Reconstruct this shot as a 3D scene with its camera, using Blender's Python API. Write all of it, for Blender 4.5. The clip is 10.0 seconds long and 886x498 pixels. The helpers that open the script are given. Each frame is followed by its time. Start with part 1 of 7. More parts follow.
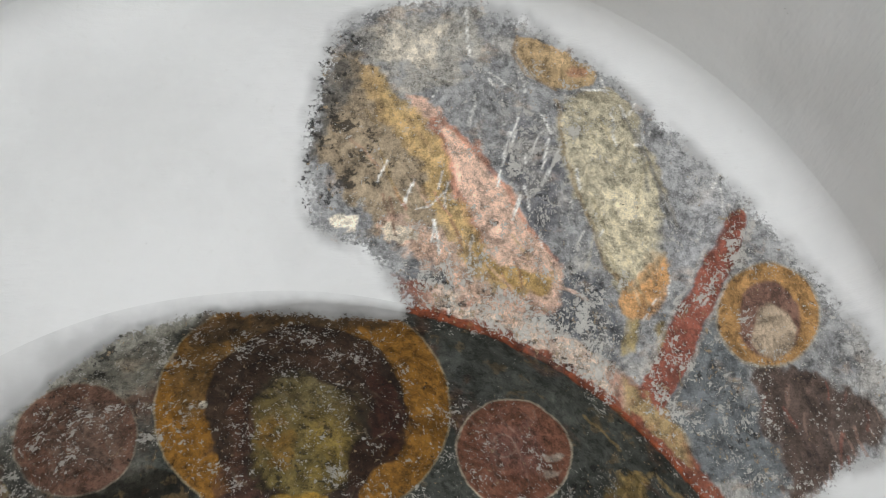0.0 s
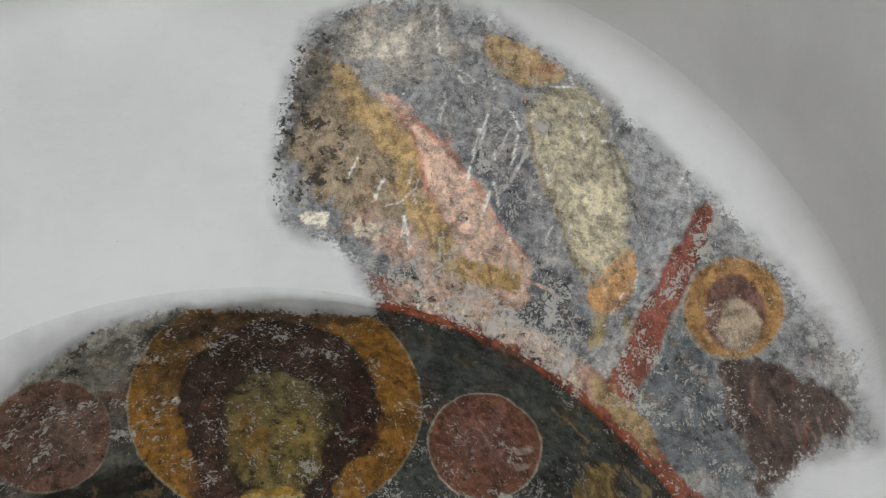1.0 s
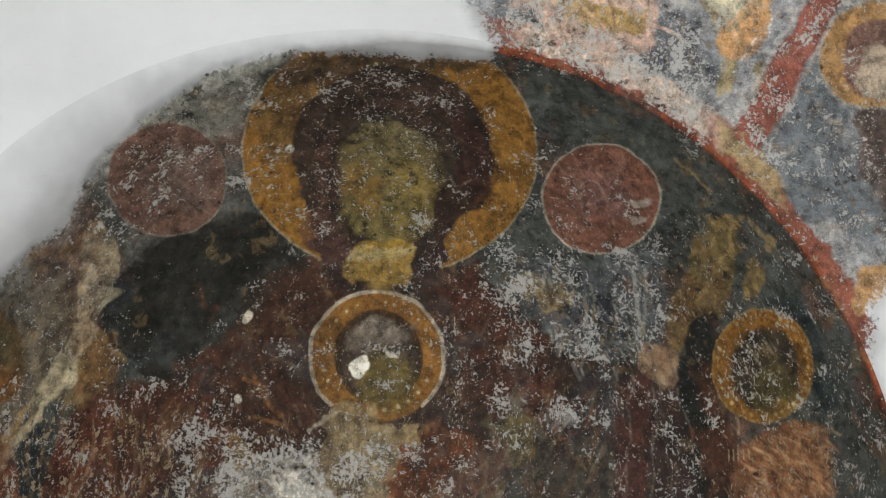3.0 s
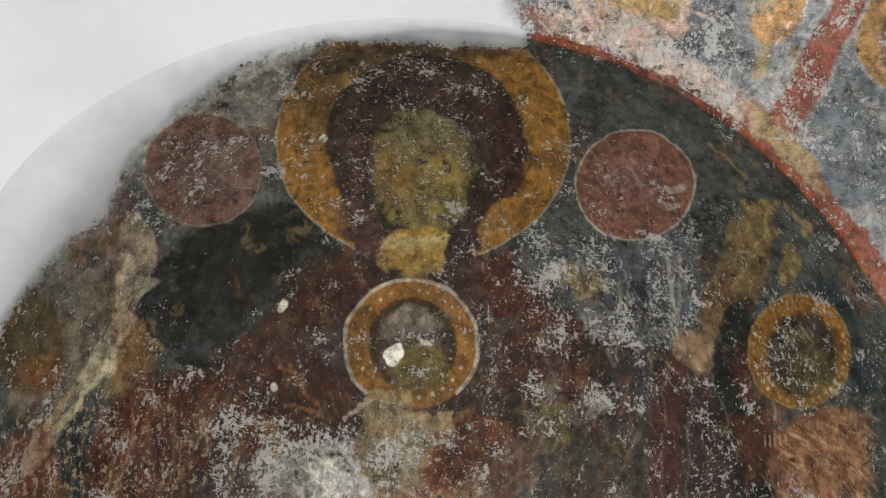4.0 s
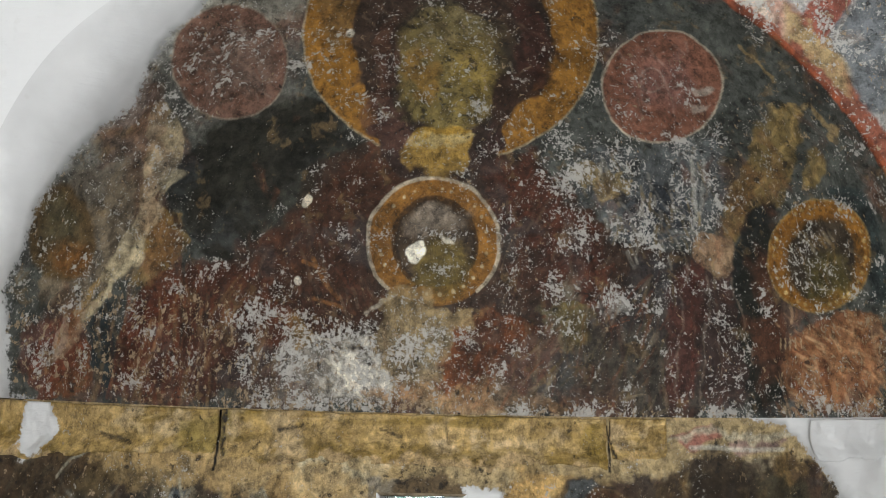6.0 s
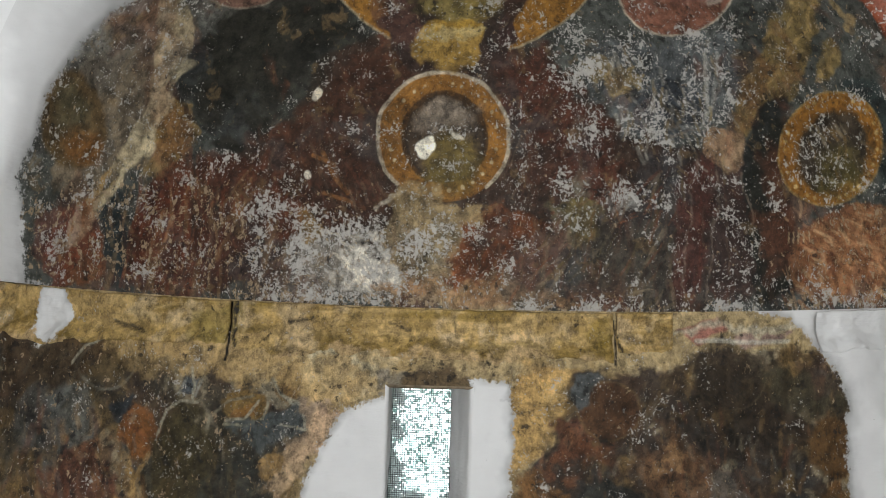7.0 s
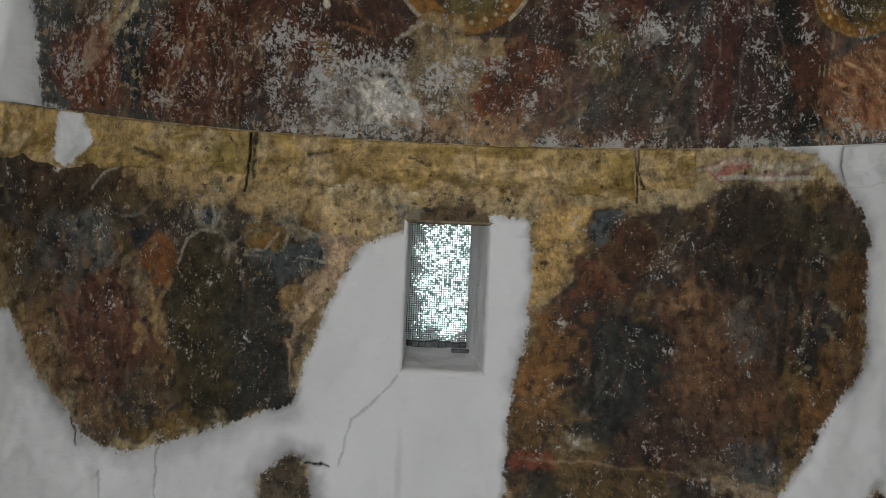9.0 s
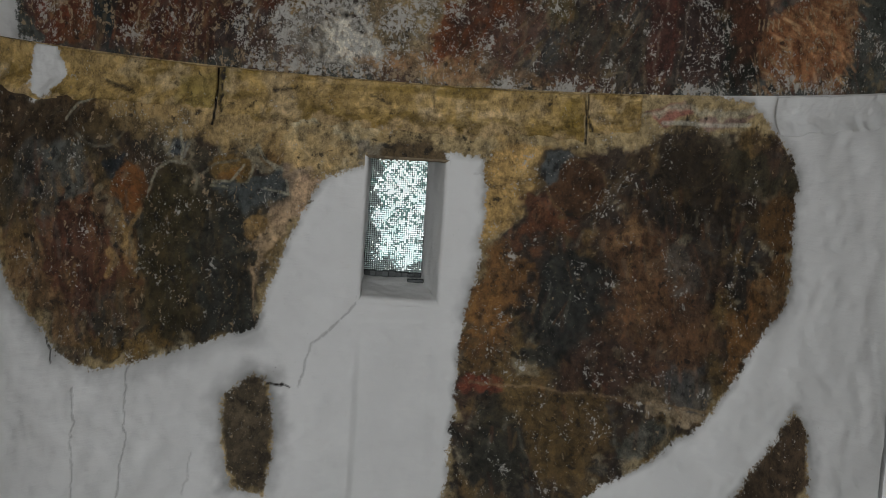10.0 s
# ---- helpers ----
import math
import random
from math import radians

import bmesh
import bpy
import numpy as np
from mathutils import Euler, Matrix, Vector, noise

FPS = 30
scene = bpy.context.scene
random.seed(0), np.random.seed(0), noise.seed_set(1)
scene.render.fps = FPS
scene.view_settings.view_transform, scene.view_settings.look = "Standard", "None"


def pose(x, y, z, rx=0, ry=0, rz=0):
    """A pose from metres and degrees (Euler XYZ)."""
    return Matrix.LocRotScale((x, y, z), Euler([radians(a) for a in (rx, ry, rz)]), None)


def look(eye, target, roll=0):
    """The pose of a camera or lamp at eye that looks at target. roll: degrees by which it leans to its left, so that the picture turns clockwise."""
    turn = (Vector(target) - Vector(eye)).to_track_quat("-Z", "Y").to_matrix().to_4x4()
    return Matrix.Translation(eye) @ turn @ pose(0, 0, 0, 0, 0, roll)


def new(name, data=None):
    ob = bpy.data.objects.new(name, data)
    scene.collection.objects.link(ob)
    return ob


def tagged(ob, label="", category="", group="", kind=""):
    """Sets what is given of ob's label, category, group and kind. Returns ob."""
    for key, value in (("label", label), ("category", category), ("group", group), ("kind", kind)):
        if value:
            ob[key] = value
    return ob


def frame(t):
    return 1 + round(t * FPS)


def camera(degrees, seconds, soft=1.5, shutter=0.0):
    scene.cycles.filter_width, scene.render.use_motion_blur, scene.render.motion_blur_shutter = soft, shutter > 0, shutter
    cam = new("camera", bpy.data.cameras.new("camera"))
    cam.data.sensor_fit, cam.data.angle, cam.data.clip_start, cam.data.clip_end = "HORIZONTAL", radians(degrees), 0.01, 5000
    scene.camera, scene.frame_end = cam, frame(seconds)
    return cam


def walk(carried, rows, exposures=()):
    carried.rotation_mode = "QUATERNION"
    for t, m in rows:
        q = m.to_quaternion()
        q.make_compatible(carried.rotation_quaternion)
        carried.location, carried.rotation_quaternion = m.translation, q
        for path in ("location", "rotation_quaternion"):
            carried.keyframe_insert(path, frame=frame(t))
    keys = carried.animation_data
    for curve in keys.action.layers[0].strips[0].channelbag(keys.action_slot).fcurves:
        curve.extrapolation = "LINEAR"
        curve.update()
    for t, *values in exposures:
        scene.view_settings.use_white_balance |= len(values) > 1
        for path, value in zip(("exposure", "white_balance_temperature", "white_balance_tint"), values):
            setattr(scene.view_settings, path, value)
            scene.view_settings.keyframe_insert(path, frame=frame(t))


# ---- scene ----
# ---- the camera and its walk ----
SPRING = 1.75          # height of the apse cornice, where the conch springs
cam = camera(44.94, 10.0, soft=0.9)
ROWS = [  # seconds, place from the apse centre, yaw, pitch, roll
    (0.0, 0.1713, -1.8363, 0.0804, -3.412, 25.924, 2.061),
    (0.5, 0.1944, -1.8466, 0.1013, -3.335, 26.087, 2.890),
    (1.0, 0.2122, -1.8583, 0.0654, -4.066, 25.758, 2.672),
    (1.5, 0.1986, -1.8378, 0.0310, -4.778, 23.014, 2.504),
    (2.0, 0.1977, -1.7923, 0.0083, -2.587, 18.503, 1.311),
    (2.5, 0.1656, -1.7818, -0.0189, -0.588, 16.320, 0.231),
    (3.0, 0.1445, -1.7556, -0.0316, 1.061, 15.573, 0.126),
    (4.5, 0.1245, -1.7653, -0.0417, 2.830, 14.928, 0.029),
    (5.0, 0.1216, -1.7676, -0.0523, 3.194, 14.628, -0.317),
    (6.5, 0.1009, -1.7783, -0.0945, 3.242, 7.624, -1.624),
    (7.0, 0.0818, -1.7775, -0.1393, 3.085, 6.058, -1.667),
    (7.5, 0.0842, -1.7727, -0.1622, 3.164, 4.484, -1.309),
    (8.0, 0.0829, -1.7676, -0.1892, 3.382, 1.783, -1.495),
    (8.5, 0.0899, -1.7582, -0.2067, 3.806, -0.324, -2.450),
    (9.0, 0.0908, -1.7527, -0.2158, 4.066, -1.140, -2.477),
    (9.5, 0.0825, -1.7841, -0.2321, 3.020, -4.183, -4.132),
    (10.0, 0.0817, -1.8994, -0.1969, 1.222, -4.786, -3.804),
]
EXPOSURES = ((0.0, -0.26), (1.0, -0.55), (2.0, -0.74), (2.5, -0.6), (3.0, -0.2), (4.5, -0.08), (6.5, -0.08), (7.5, -0.38), (8.0, -0.5), (9.0, -0.9), (10.0, -1.15))
walk(cam, [(t, pose(x, y, z + SPRING, 90 + pitch, 0, yaw) @ pose(0, 0, 0, 0, 0, -roll)) for t, x, y, z, yaw, pitch, roll in ROWS], EXPOSURES)

# ---- world, lamps ----
world = bpy.data.worlds.new("sky")
scene.world = world
world.use_nodes = True
sky = world.node_tree.nodes.new("ShaderNodeTexSky")
sky.sky_type, sky.sun_disc, sky.sun_elevation, sky.sun_rotation = "NISHITA", False, radians(40), radians(200)
world.node_tree.nodes["Background"].inputs["Strength"].default_value = 0.1
world.node_tree.links.new(sky.outputs[0], world.node_tree.nodes["Background"].inputs["Color"])


def area_lamp(name, m, sx, sy, watts, colour):
    data = bpy.data.lights.new(name, "AREA")
    data.shape, data.size, data.size_y, data.energy, data.color = "RECTANGLE", sx, sy, watts, colour
    ob = new(name, data)
    ob.matrix_world = m
    return ob


# daylight entering by the open west door behind the camera
area_lamp("door_daylight", look((-0.25, -6.52, 1.25), (0.0, 0.5, 1.9)), 1.0, 2.2, 252, (0.965, 0.985, 1.0))

# ---- the apse's dimensions ----
RX, RY, RZ = 1.0, 0.986, 1.038      # half-axes of the conch
MOUTH = 0.282                       # plane of the east wall, before the conch's middle
BETA = math.acos(MOUTH / RY)        # opening angle of the conch
VAULT_R, VAULT_Z = 1.275, 0.635     # the nave's barrel vault, centre above the springing
WEST, FLOOR = -6.5, -SPRING


# ---- noise on arrays ----
TABLE = np.random.RandomState(4).rand(64 * 64 * 64).astype(np.float32)


def value_noise(p, seed):
    p = p + np.array([seed * 7.31, seed * 3.17, seed * 5.73])
    i = np.floor(p)
    f = (p - i).astype(np.float32)
    f = f * f * (3 - 2 * f)
    i = i.astype(np.int64) & 63
    j = (i + 1) & 63
    x0, x1, y0, y1, z0, z1 = i[:, 0] << 12, j[:, 0] << 12, i[:, 1] << 6, j[:, 1] << 6, i[:, 2], j[:, 2]
    u, v, w = f[:, 0], f[:, 1], f[:, 2]
    a = TABLE[x0 + y0 + z0] * (1 - w) + TABLE[x0 + y0 + z1] * w
    b = TABLE[x0 + y1 + z0] * (1 - w) + TABLE[x0 + y1 + z1] * w
    c = TABLE[x1 + y0 + z0] * (1 - w) + TABLE[x1 + y0 + z1] * w
    d = TABLE[x1 + y1 + z0] * (1 - w) + TABLE[x1 + y1 + z1] * w
    return ((a * (1 - v) + b * v) * (1 - u) + (c * (1 - v) + d * v) * u).astype(np.float64)


TURN = np.array(Euler((0.5, 0.7, 0.9)).to_matrix())


def fbm(p, scale, octaves=3, seed=0):
    """Fractal noise about 0, within about -1 to 1."""
    out, amp, total = 0, 1.0, 0.0
    p = p @ TURN
    for k in range(octaves):
        out = out + amp * (value_noise(p * (scale * 2.03 ** k) + 17.3 * k, seed + k) * 2 - 1)
        total += amp
        amp *= 0.55
    return out / total * 1.6


def smooth(a, b, x):
    t = np.clip((x - a) / (b - a), 0, 1)
    return t * t * (3 - 2 * t)


def pigment(rgb):
    c = np.array(rgb) / 255.0
    return np.where(c <= 0.04045, c / 12.92, ((c + 0.055) / 1.055) ** 2.4) * 1.1


def rounded(pts, times=2):
    """A polygon with its corners cut, for shapes drawn by hand."""
    pts = np.array(pts, dtype=float)
    for _ in range(times):
        nxt = np.roll(pts, -1, 0)
        pts = np.stack([pts * 0.8 + nxt * 0.2, pts * 0.2 + nxt * 0.8], 1).reshape(-1, 2)
    return pts


# ---- painting plaster: colour, wear and the edge of the surviving fresco, on the vertices of a surface ----
class Plaster:
    def __init__(self, uv, xyz):
        self.uv, self.xyz, n = uv, xyz, len(uv)
        self.order = np.argsort(uv[:, 0], kind="stable")
        self.sorted_u, self.sorted_v = uv[self.order, 0], uv[self.order, 1]
        self.halo = None
        self.rgb = np.zeros((n, 3))
        self.wearing = np.zeros((n, 3))
        self.keep = np.zeros(n)
        self.split = np.zeros(n)
        self.lime = np.ones(n)
        self.part = np.zeros(n, dtype=int)
        self.parts = ["painted_ground"]
        self.warp = np.stack([fbm(xyz, 14, 4, 3), fbm(xyz, 14, 4, 9)], 1)
        self.fray = fbm(xyz, 45, 3, 21)

    def near(self, pts, margin):
        lo, hi = np.min(pts, 0) - margin, np.max(pts, 0) + margin
        i, j = np.searchsorted(self.sorted_u, (lo[0], hi[0]))
        v = self.sorted_v[i:j]
        return self.order[i:j][(v > lo[1]) & (v < hi[1])]

    def inside(self, pts, wob=0.0, margin=0.1):
        """Vertices near a polygon, and how deep they lie in it (negative: outside)."""
        pts = np.array(pts, dtype=float)
        idx = self.near(pts, margin)
        q = self.uv[idx] + self.warp[idx] * wob + self.fray[idx, None] * wob * 0.4
        best, odd = np.full(len(idx), 9.0), np.zeros(len(idx), dtype=bool)
        for a, b in zip(pts, np.roll(pts, -1, 0)):
            d = b - a
            t = np.clip(((q - a) @ d) / (d @ d + 1e-12), 0, 1)
            best = np.minimum(best, np.linalg.norm(q - a - t[:, None] * d, axis=1))
            cross = ((a[1] > q[:, 1]) != (b[1] > q[:, 1])) & (q[:, 0] < d[0] * (q[:, 1] - a[1]) / (d[1] if abs(d[1]) > 1e-9 else 1e-9) + a[0])
            odd ^= cross
        return idx, np.where(odd, best, -best)

    def blot(self, colour, scale, lo, hi, amt, seed, pts=None, soft=0.05, stretch=(1, 1, 1)):
        """Stains with a ragged shape of their own."""
        if pts is None:
            idx, m = np.arange(len(self.uv)), 1.0
        else:
            idx, d = self.inside(pts, 0.03, 0.1 + soft)
            m = smooth(-soft, soft, d)
        p = self.xyz[idx]
        bend = np.stack([fbm(p, scale * 1.7, 2, seed + 30), fbm(p, scale * 1.7, 2, seed + 31), fbm(p, scale * 1.7, 2, seed + 32)], 1)
        f = fbm((p + bend * (0.30 / scale)) * np.array(stretch), scale, 6, seed)
        m = (m * amt * smooth(lo, hi, f))[:, None]
        self.rgb[idx] = self.rgb[idx] * (1 - m) + pigment(colour) * m

    def smoke_shade(self, pts, value, soft=0.05):
        """Greys the limewash: smoke staining, and shade painted in on the arch edge."""
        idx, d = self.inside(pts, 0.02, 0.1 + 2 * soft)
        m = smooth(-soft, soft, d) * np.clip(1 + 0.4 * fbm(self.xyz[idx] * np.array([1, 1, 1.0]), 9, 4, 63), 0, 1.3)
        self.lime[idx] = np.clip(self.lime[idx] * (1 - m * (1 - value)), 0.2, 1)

    def tone(self, amount):
        """Uneven strength of the pigment, from hand-wide clouds down to brush marks."""
        f = 0.5 * fbm(self.xyz, 7, 4, 81) + 0.5 * fbm(self.xyz, 42, 4, 87) + 0.25 * fbm(self.xyz * np.array([1, 1, 0.25]), 60, 2, 93)
        self.rgb *= np.exp(amount * f)[:, None]

    def enrich(self, amount):
        """Deeper or paler hues about each spot's own grey."""
        grey = self.rgb.mean(1, keepdims=True)
        self.rgb = np.clip(grey + (self.rgb - grey) * amount, 0.004, 1)

    def beads(self, c, a, b, count, colour, size, amt, seed):
        """A ring of painted dots, some of them lost."""
        dice = random.Random(seed)
        for k in range(count):
            w = math.tau * (k + dice.uniform(-0.15, 0.15)) / count
            if dice.random() < 0.75:
                at = (c[0] + a[0] * math.cos(w) + b[0] * math.sin(w), c[1] + a[1] * math.cos(w) + b[1] * math.sin(w))
                r = size * dice.uniform(0.7, 1.3)
                self.oval(at, (r, 0.0), (0.0, r), colour, 0.002, 0.002, amt * dice.uniform(0.6, 1.0))

    def folds(self, pts, colours, count, length, width, lean, seed, amt=0.7):
        """Loose brush strokes of drapery within an area."""
        pts = np.array(pts, dtype=float)
        dice = random.Random(seed)
        lo, hi = pts.min(0), pts.max(0)
        for _ in range(count):
            u, v = dice.uniform(lo[0], hi[0]), dice.uniform(lo[1], hi[1])
            odd = False
            for a, b in zip(pts, np.roll(pts, -1, 0)):
                if (a[1] > v) != (b[1] > v) and u < (b[0] - a[0]) * (v - a[1]) / (b[1] - a[1]) + a[0]:
                    odd = not odd
            if not odd:
                continue
            size, ang, bow = length * dice.uniform(0.5, 1.4), lean + dice.gauss(0, 0.28), dice.gauss(0, 0.12)
            du, dv = math.sin(ang) * size, -math.cos(ang) * size
            line = [(u + du * k - dv * bow * k * (1 - k), v + dv * k + du * bow * k * (1 - k)) for k in (0, 0.35, 0.7, 1.0)]
            self.stroke(line, dice.choice(colours), width * dice.uniform(0.6, 1.5), amt * dice.uniform(0.4, 1.0), 0.006)

    def crack(self, pts, width=0.003, amt=1.0):
        pts = np.array(pts, dtype=float)
        idx = self.near(pts, 0.04)
        q = self.uv[idx] + self.warp[idx] * 0.010 + self.fray[idx, None] * 0.004
        best = np.full(len(idx), 9.0)
        for a, b in zip(pts[:-1], pts[1:]):
            d = b - a
            t = np.clip(((q - a) @ d) / (d @ d + 1e-12), 0, 1)
            best = np.minimum(best, np.linalg.norm(q - a - t[:, None] * d, axis=1))
        self.split[idx] = np.maximum(self.split[idx], amt * (1 - smooth(width * 0.4, width * 1.3, best)))

    def lay(self, idx, m, colour, amt=1.0, part=None):
        worn = np.clip(1.0 + 0.35 * fbm(self.xyz[idx], 60, 2, 5), 0, 1) if amt < 1 else 1.0
        m = (m * amt * worn)[:, None]
        self.rgb[idx] = self.rgb[idx] * (1 - m) + pigment(colour) * m
        if part:
            self.parts.append(part)
            self.part[idx[m[:, 0] > 0.5]] = len(self.parts) - 1

    def fill(self, colour):
        self.rgb[:] = pigment(colour)

    def patch(self, pts, colour, soft=0.01, wob=0.01, amt=1.0, part=None):
        soft, wob = soft * 0.55, wob * 1.5
        idx, d = self.inside(rounded(pts), wob, 0.05 + 2 * soft + 2 * wob)
        self.lay(idx, smooth(-soft, soft, d), colour, amt, part)

    def reach(self, c, a, b, wob, grow=1.0):
        c, a, b = np.array(c), np.array(a), np.array(b)
        idx = self.near(np.array([c - a - b, c + a + b, c - a + b, c + a - b]), 0.05 + 2 * wob)
        q = self.uv[idx] + self.warp[idx] * wob + self.fray[idx, None] * wob * 0.4 - c
        k = q @ np.linalg.inv(np.array([a, b]))
        size = math.sqrt(abs(a[0] * b[1] - a[1] * b[0]))
        return idx, k, (1 - np.linalg.norm(k, axis=1)) * size

    def oval(self, c, a, b, colour, soft=0.01, wob=0.0, amt=1.0, part=None):
        soft = soft * 0.7
        idx, k, d = self.reach(c, a, b, wob)
        self.lay(idx, smooth(-soft, soft, d), colour, amt, part)

    def ring(self, c, a, b, colour, width=0.004, amt=1.0):
        idx, k, d = self.reach(c, a, b, 0.004)
        self.lay(idx, 1 - smooth(width * 0.5, width * 1.1, np.abs(d)), colour, amt)

    def arc(self, c, a, b, gap0, gap1, colour, width=0.004, amt=1.0):
        """A ring left open below, between two angles measured from its foot."""
        idx, k, d = self.reach(c, a, b, 0.004)
        ang = np.degrees(np.arctan2(k[:, 0], -k[:, 1])) % 360
        self.lay(idx, (1 - smooth(width * 0.5, width * 1.1, np.abs(d))) * ((ang > gap0) & (ang < gap1)), colour, amt)

    def stroke(self, pts, colour, width=0.005, amt=1.0, wob=0.004):
        pts = np.array(pts, dtype=float)
        idx = self.near(pts, width * 2 + 0.02)
        q = self.uv[idx] + self.warp[idx] * wob
        best = np.full(len(idx), 9.0)
        for a, b in zip(pts[:-1], pts[1:]):
            d = b - a
            t = np.clip(((q - a) @ d) / (d @ d + 1e-12), 0, 1)
            best = np.minimum(best, np.linalg.norm(q - a - t[:, None] * d, axis=1))
        self.lay(idx, 1 - smooth(width * 0.45, width, best), colour, amt)

    def wear(self, pts, amounts, soft=0.05):
        if pts is None:
            self.wearing[:] = amounts
            return
        idx, d = self.inside(pts, 0.03, 0.1 + soft)
        m = smooth(-soft, soft, d)[:, None]
        self.wearing[idx] = self.wearing[idx] * (1 - m) + np.array(amounts) * m

    def field(self, pts, width):
        pts = np.array(pts)
        idx, d = self.inside(pts, 0.008, 3.0)
        f = np.zeros(len(self.uv))
        f[idx] = np.clip(0.5 + d / (2 * width), 0, 1)
        return f

    def cover(self, pts, width=0.03):
        self.keep = self.field(pts, width)

    def coveradd(self, pts, width=0.03):
        self.keep = np.maximum(self.keep, self.field(pts, width))

    def coverhole(self, pts, width=0.03):
        self.keep = np.minimum(self.keep, 1 - self.field(pts, width))


# ---- materials ----
def nodes_of(name):
    m = bpy.data.materials.new(name)
    m.use_nodes = True
    nt = m.node_tree
    return m, nt, nt.nodes["Principled BSDF"]


def noise_node(nt, scale, detail=4, rough=0.55, vec=None, stretch=None):
    n = nt.nodes.new("ShaderNodeTexNoise")
    n.inputs["Scale"].default_value, n.inputs["Detail"].default_value, n.inputs["Roughness"].default_value = scale, detail, rough
    if vec is not None:
        if stretch:
            mp = nt.nodes.new("ShaderNodeMapping")
            mp.inputs["Scale"].default_value = stretch
            nt.links.new(vec, mp.inputs["Vector"])
            vec = mp.outputs[0]
        nt.links.new(vec, n.inputs["Vector"])
    return n.outputs["Fac"]


def maths(nt, op, a, b=None, c=None):
    n = nt.nodes.new("ShaderNodeMath")
    n.operation = op
    for k, v in enumerate((a, b, c)):
        if v is None:
            continue
        if isinstance(v, (int, float)):
            n.inputs[k].default_value = v
        else:
            nt.links.new(v, n.inputs[k])
    return n.outputs[0]


def ramp(nt, v, lo, hi, to_lo=0.0, to_hi=1.0):
    n = nt.nodes.new("ShaderNodeMapRange")
    n.interpolation_type = "SMOOTHSTEP"
    for k, x in zip(("From Min", "From Max", "To Min", "To Max"), (lo, hi, to_lo, to_hi)):
        n.inputs[k].default_value = x
    nt.links.new(v, n.inputs["Value"])
    return n.outputs[0]


def mix(nt, fac, a, b, mode="MIX"):
    n = nt.nodes.new("ShaderNodeMix")
    n.data_type, n.blend_type = "RGBA", mode
    for sock, v in ((n.inputs[0], fac), (n.inputs[6], a), (n.inputs[7], b)):
        if isinstance(v, (int, float)):
            sock.default_value = v
        elif isinstance(v, tuple):
            sock.default_value = (*v, 1)
        else:
            nt.links.new(v, sock)
    return n.outputs[2]


def bump(nt, bsdf, height, strength, distance):
    n = nt.nodes.new("ShaderNodeBump")
    n.inputs["Strength"].default_value, n.inputs["Distance"].default_value = strength, distance
    nt.links.new(height, n.inputs["Height"])
    nt.links.new(n.outputs[0], bsdf.inputs["Normal"])


WHITE, WHITE_DULL = (0.80, 0.804, 0.80), (0.72, 0.723, 0.718)


def whitewash_colour(nt, pos):
    big = noise_node(nt, 2.2, 5, 0.6, pos)
    fine = noise_node(nt, 30, 4, 0.6, pos)
    c = mix(nt, ramp(nt, big, 0.35, 0.7), WHITE, WHITE_DULL)
    c = mix(nt, ramp(nt, fine, 0.62, 0.8, 0, 0.25), c, (0.62, 0.61, 0.58))
    specks = noise_node(nt, 140, 2, 0.5, pos)
    where = noise_node(nt, 5, 3, 0.6, pos)
    return mix(nt, maths(nt, "MULTIPLY", ramp(nt, specks, 0.74, 0.78), ramp(nt, where, 0.6, 0.7)), c, (0.16, 0.15, 0.13))


def whitewash_height(nt, pos):
    lumps = noise_node(nt, 9, 5, 0.55, pos)
    brush = noise_node(nt, 16, 4, 0.6, pos, (1.0, 1.0, 5.0))
    return maths(nt, "ADD", maths(nt, "MULTIPLY", lumps, 1.0), maths(nt, "MULTIPLY", brush, 0.35))


def make_whitewash():
    m, nt, bsdf = nodes_of("whitewash")
    pos = nt.nodes.new("ShaderNodeNewGeometry").outputs["Position"]
    nt.links.new(whitewash_colour(nt, pos), bsdf.inputs["Base Color"])
    bsdf.inputs["Roughness"].default_value = 0.75
    bsdf.inputs["Specular IOR Level"].default_value = 0.25
    bump(nt, bsdf, whitewash_height(nt, pos), 0.5, 0.012)
    return m


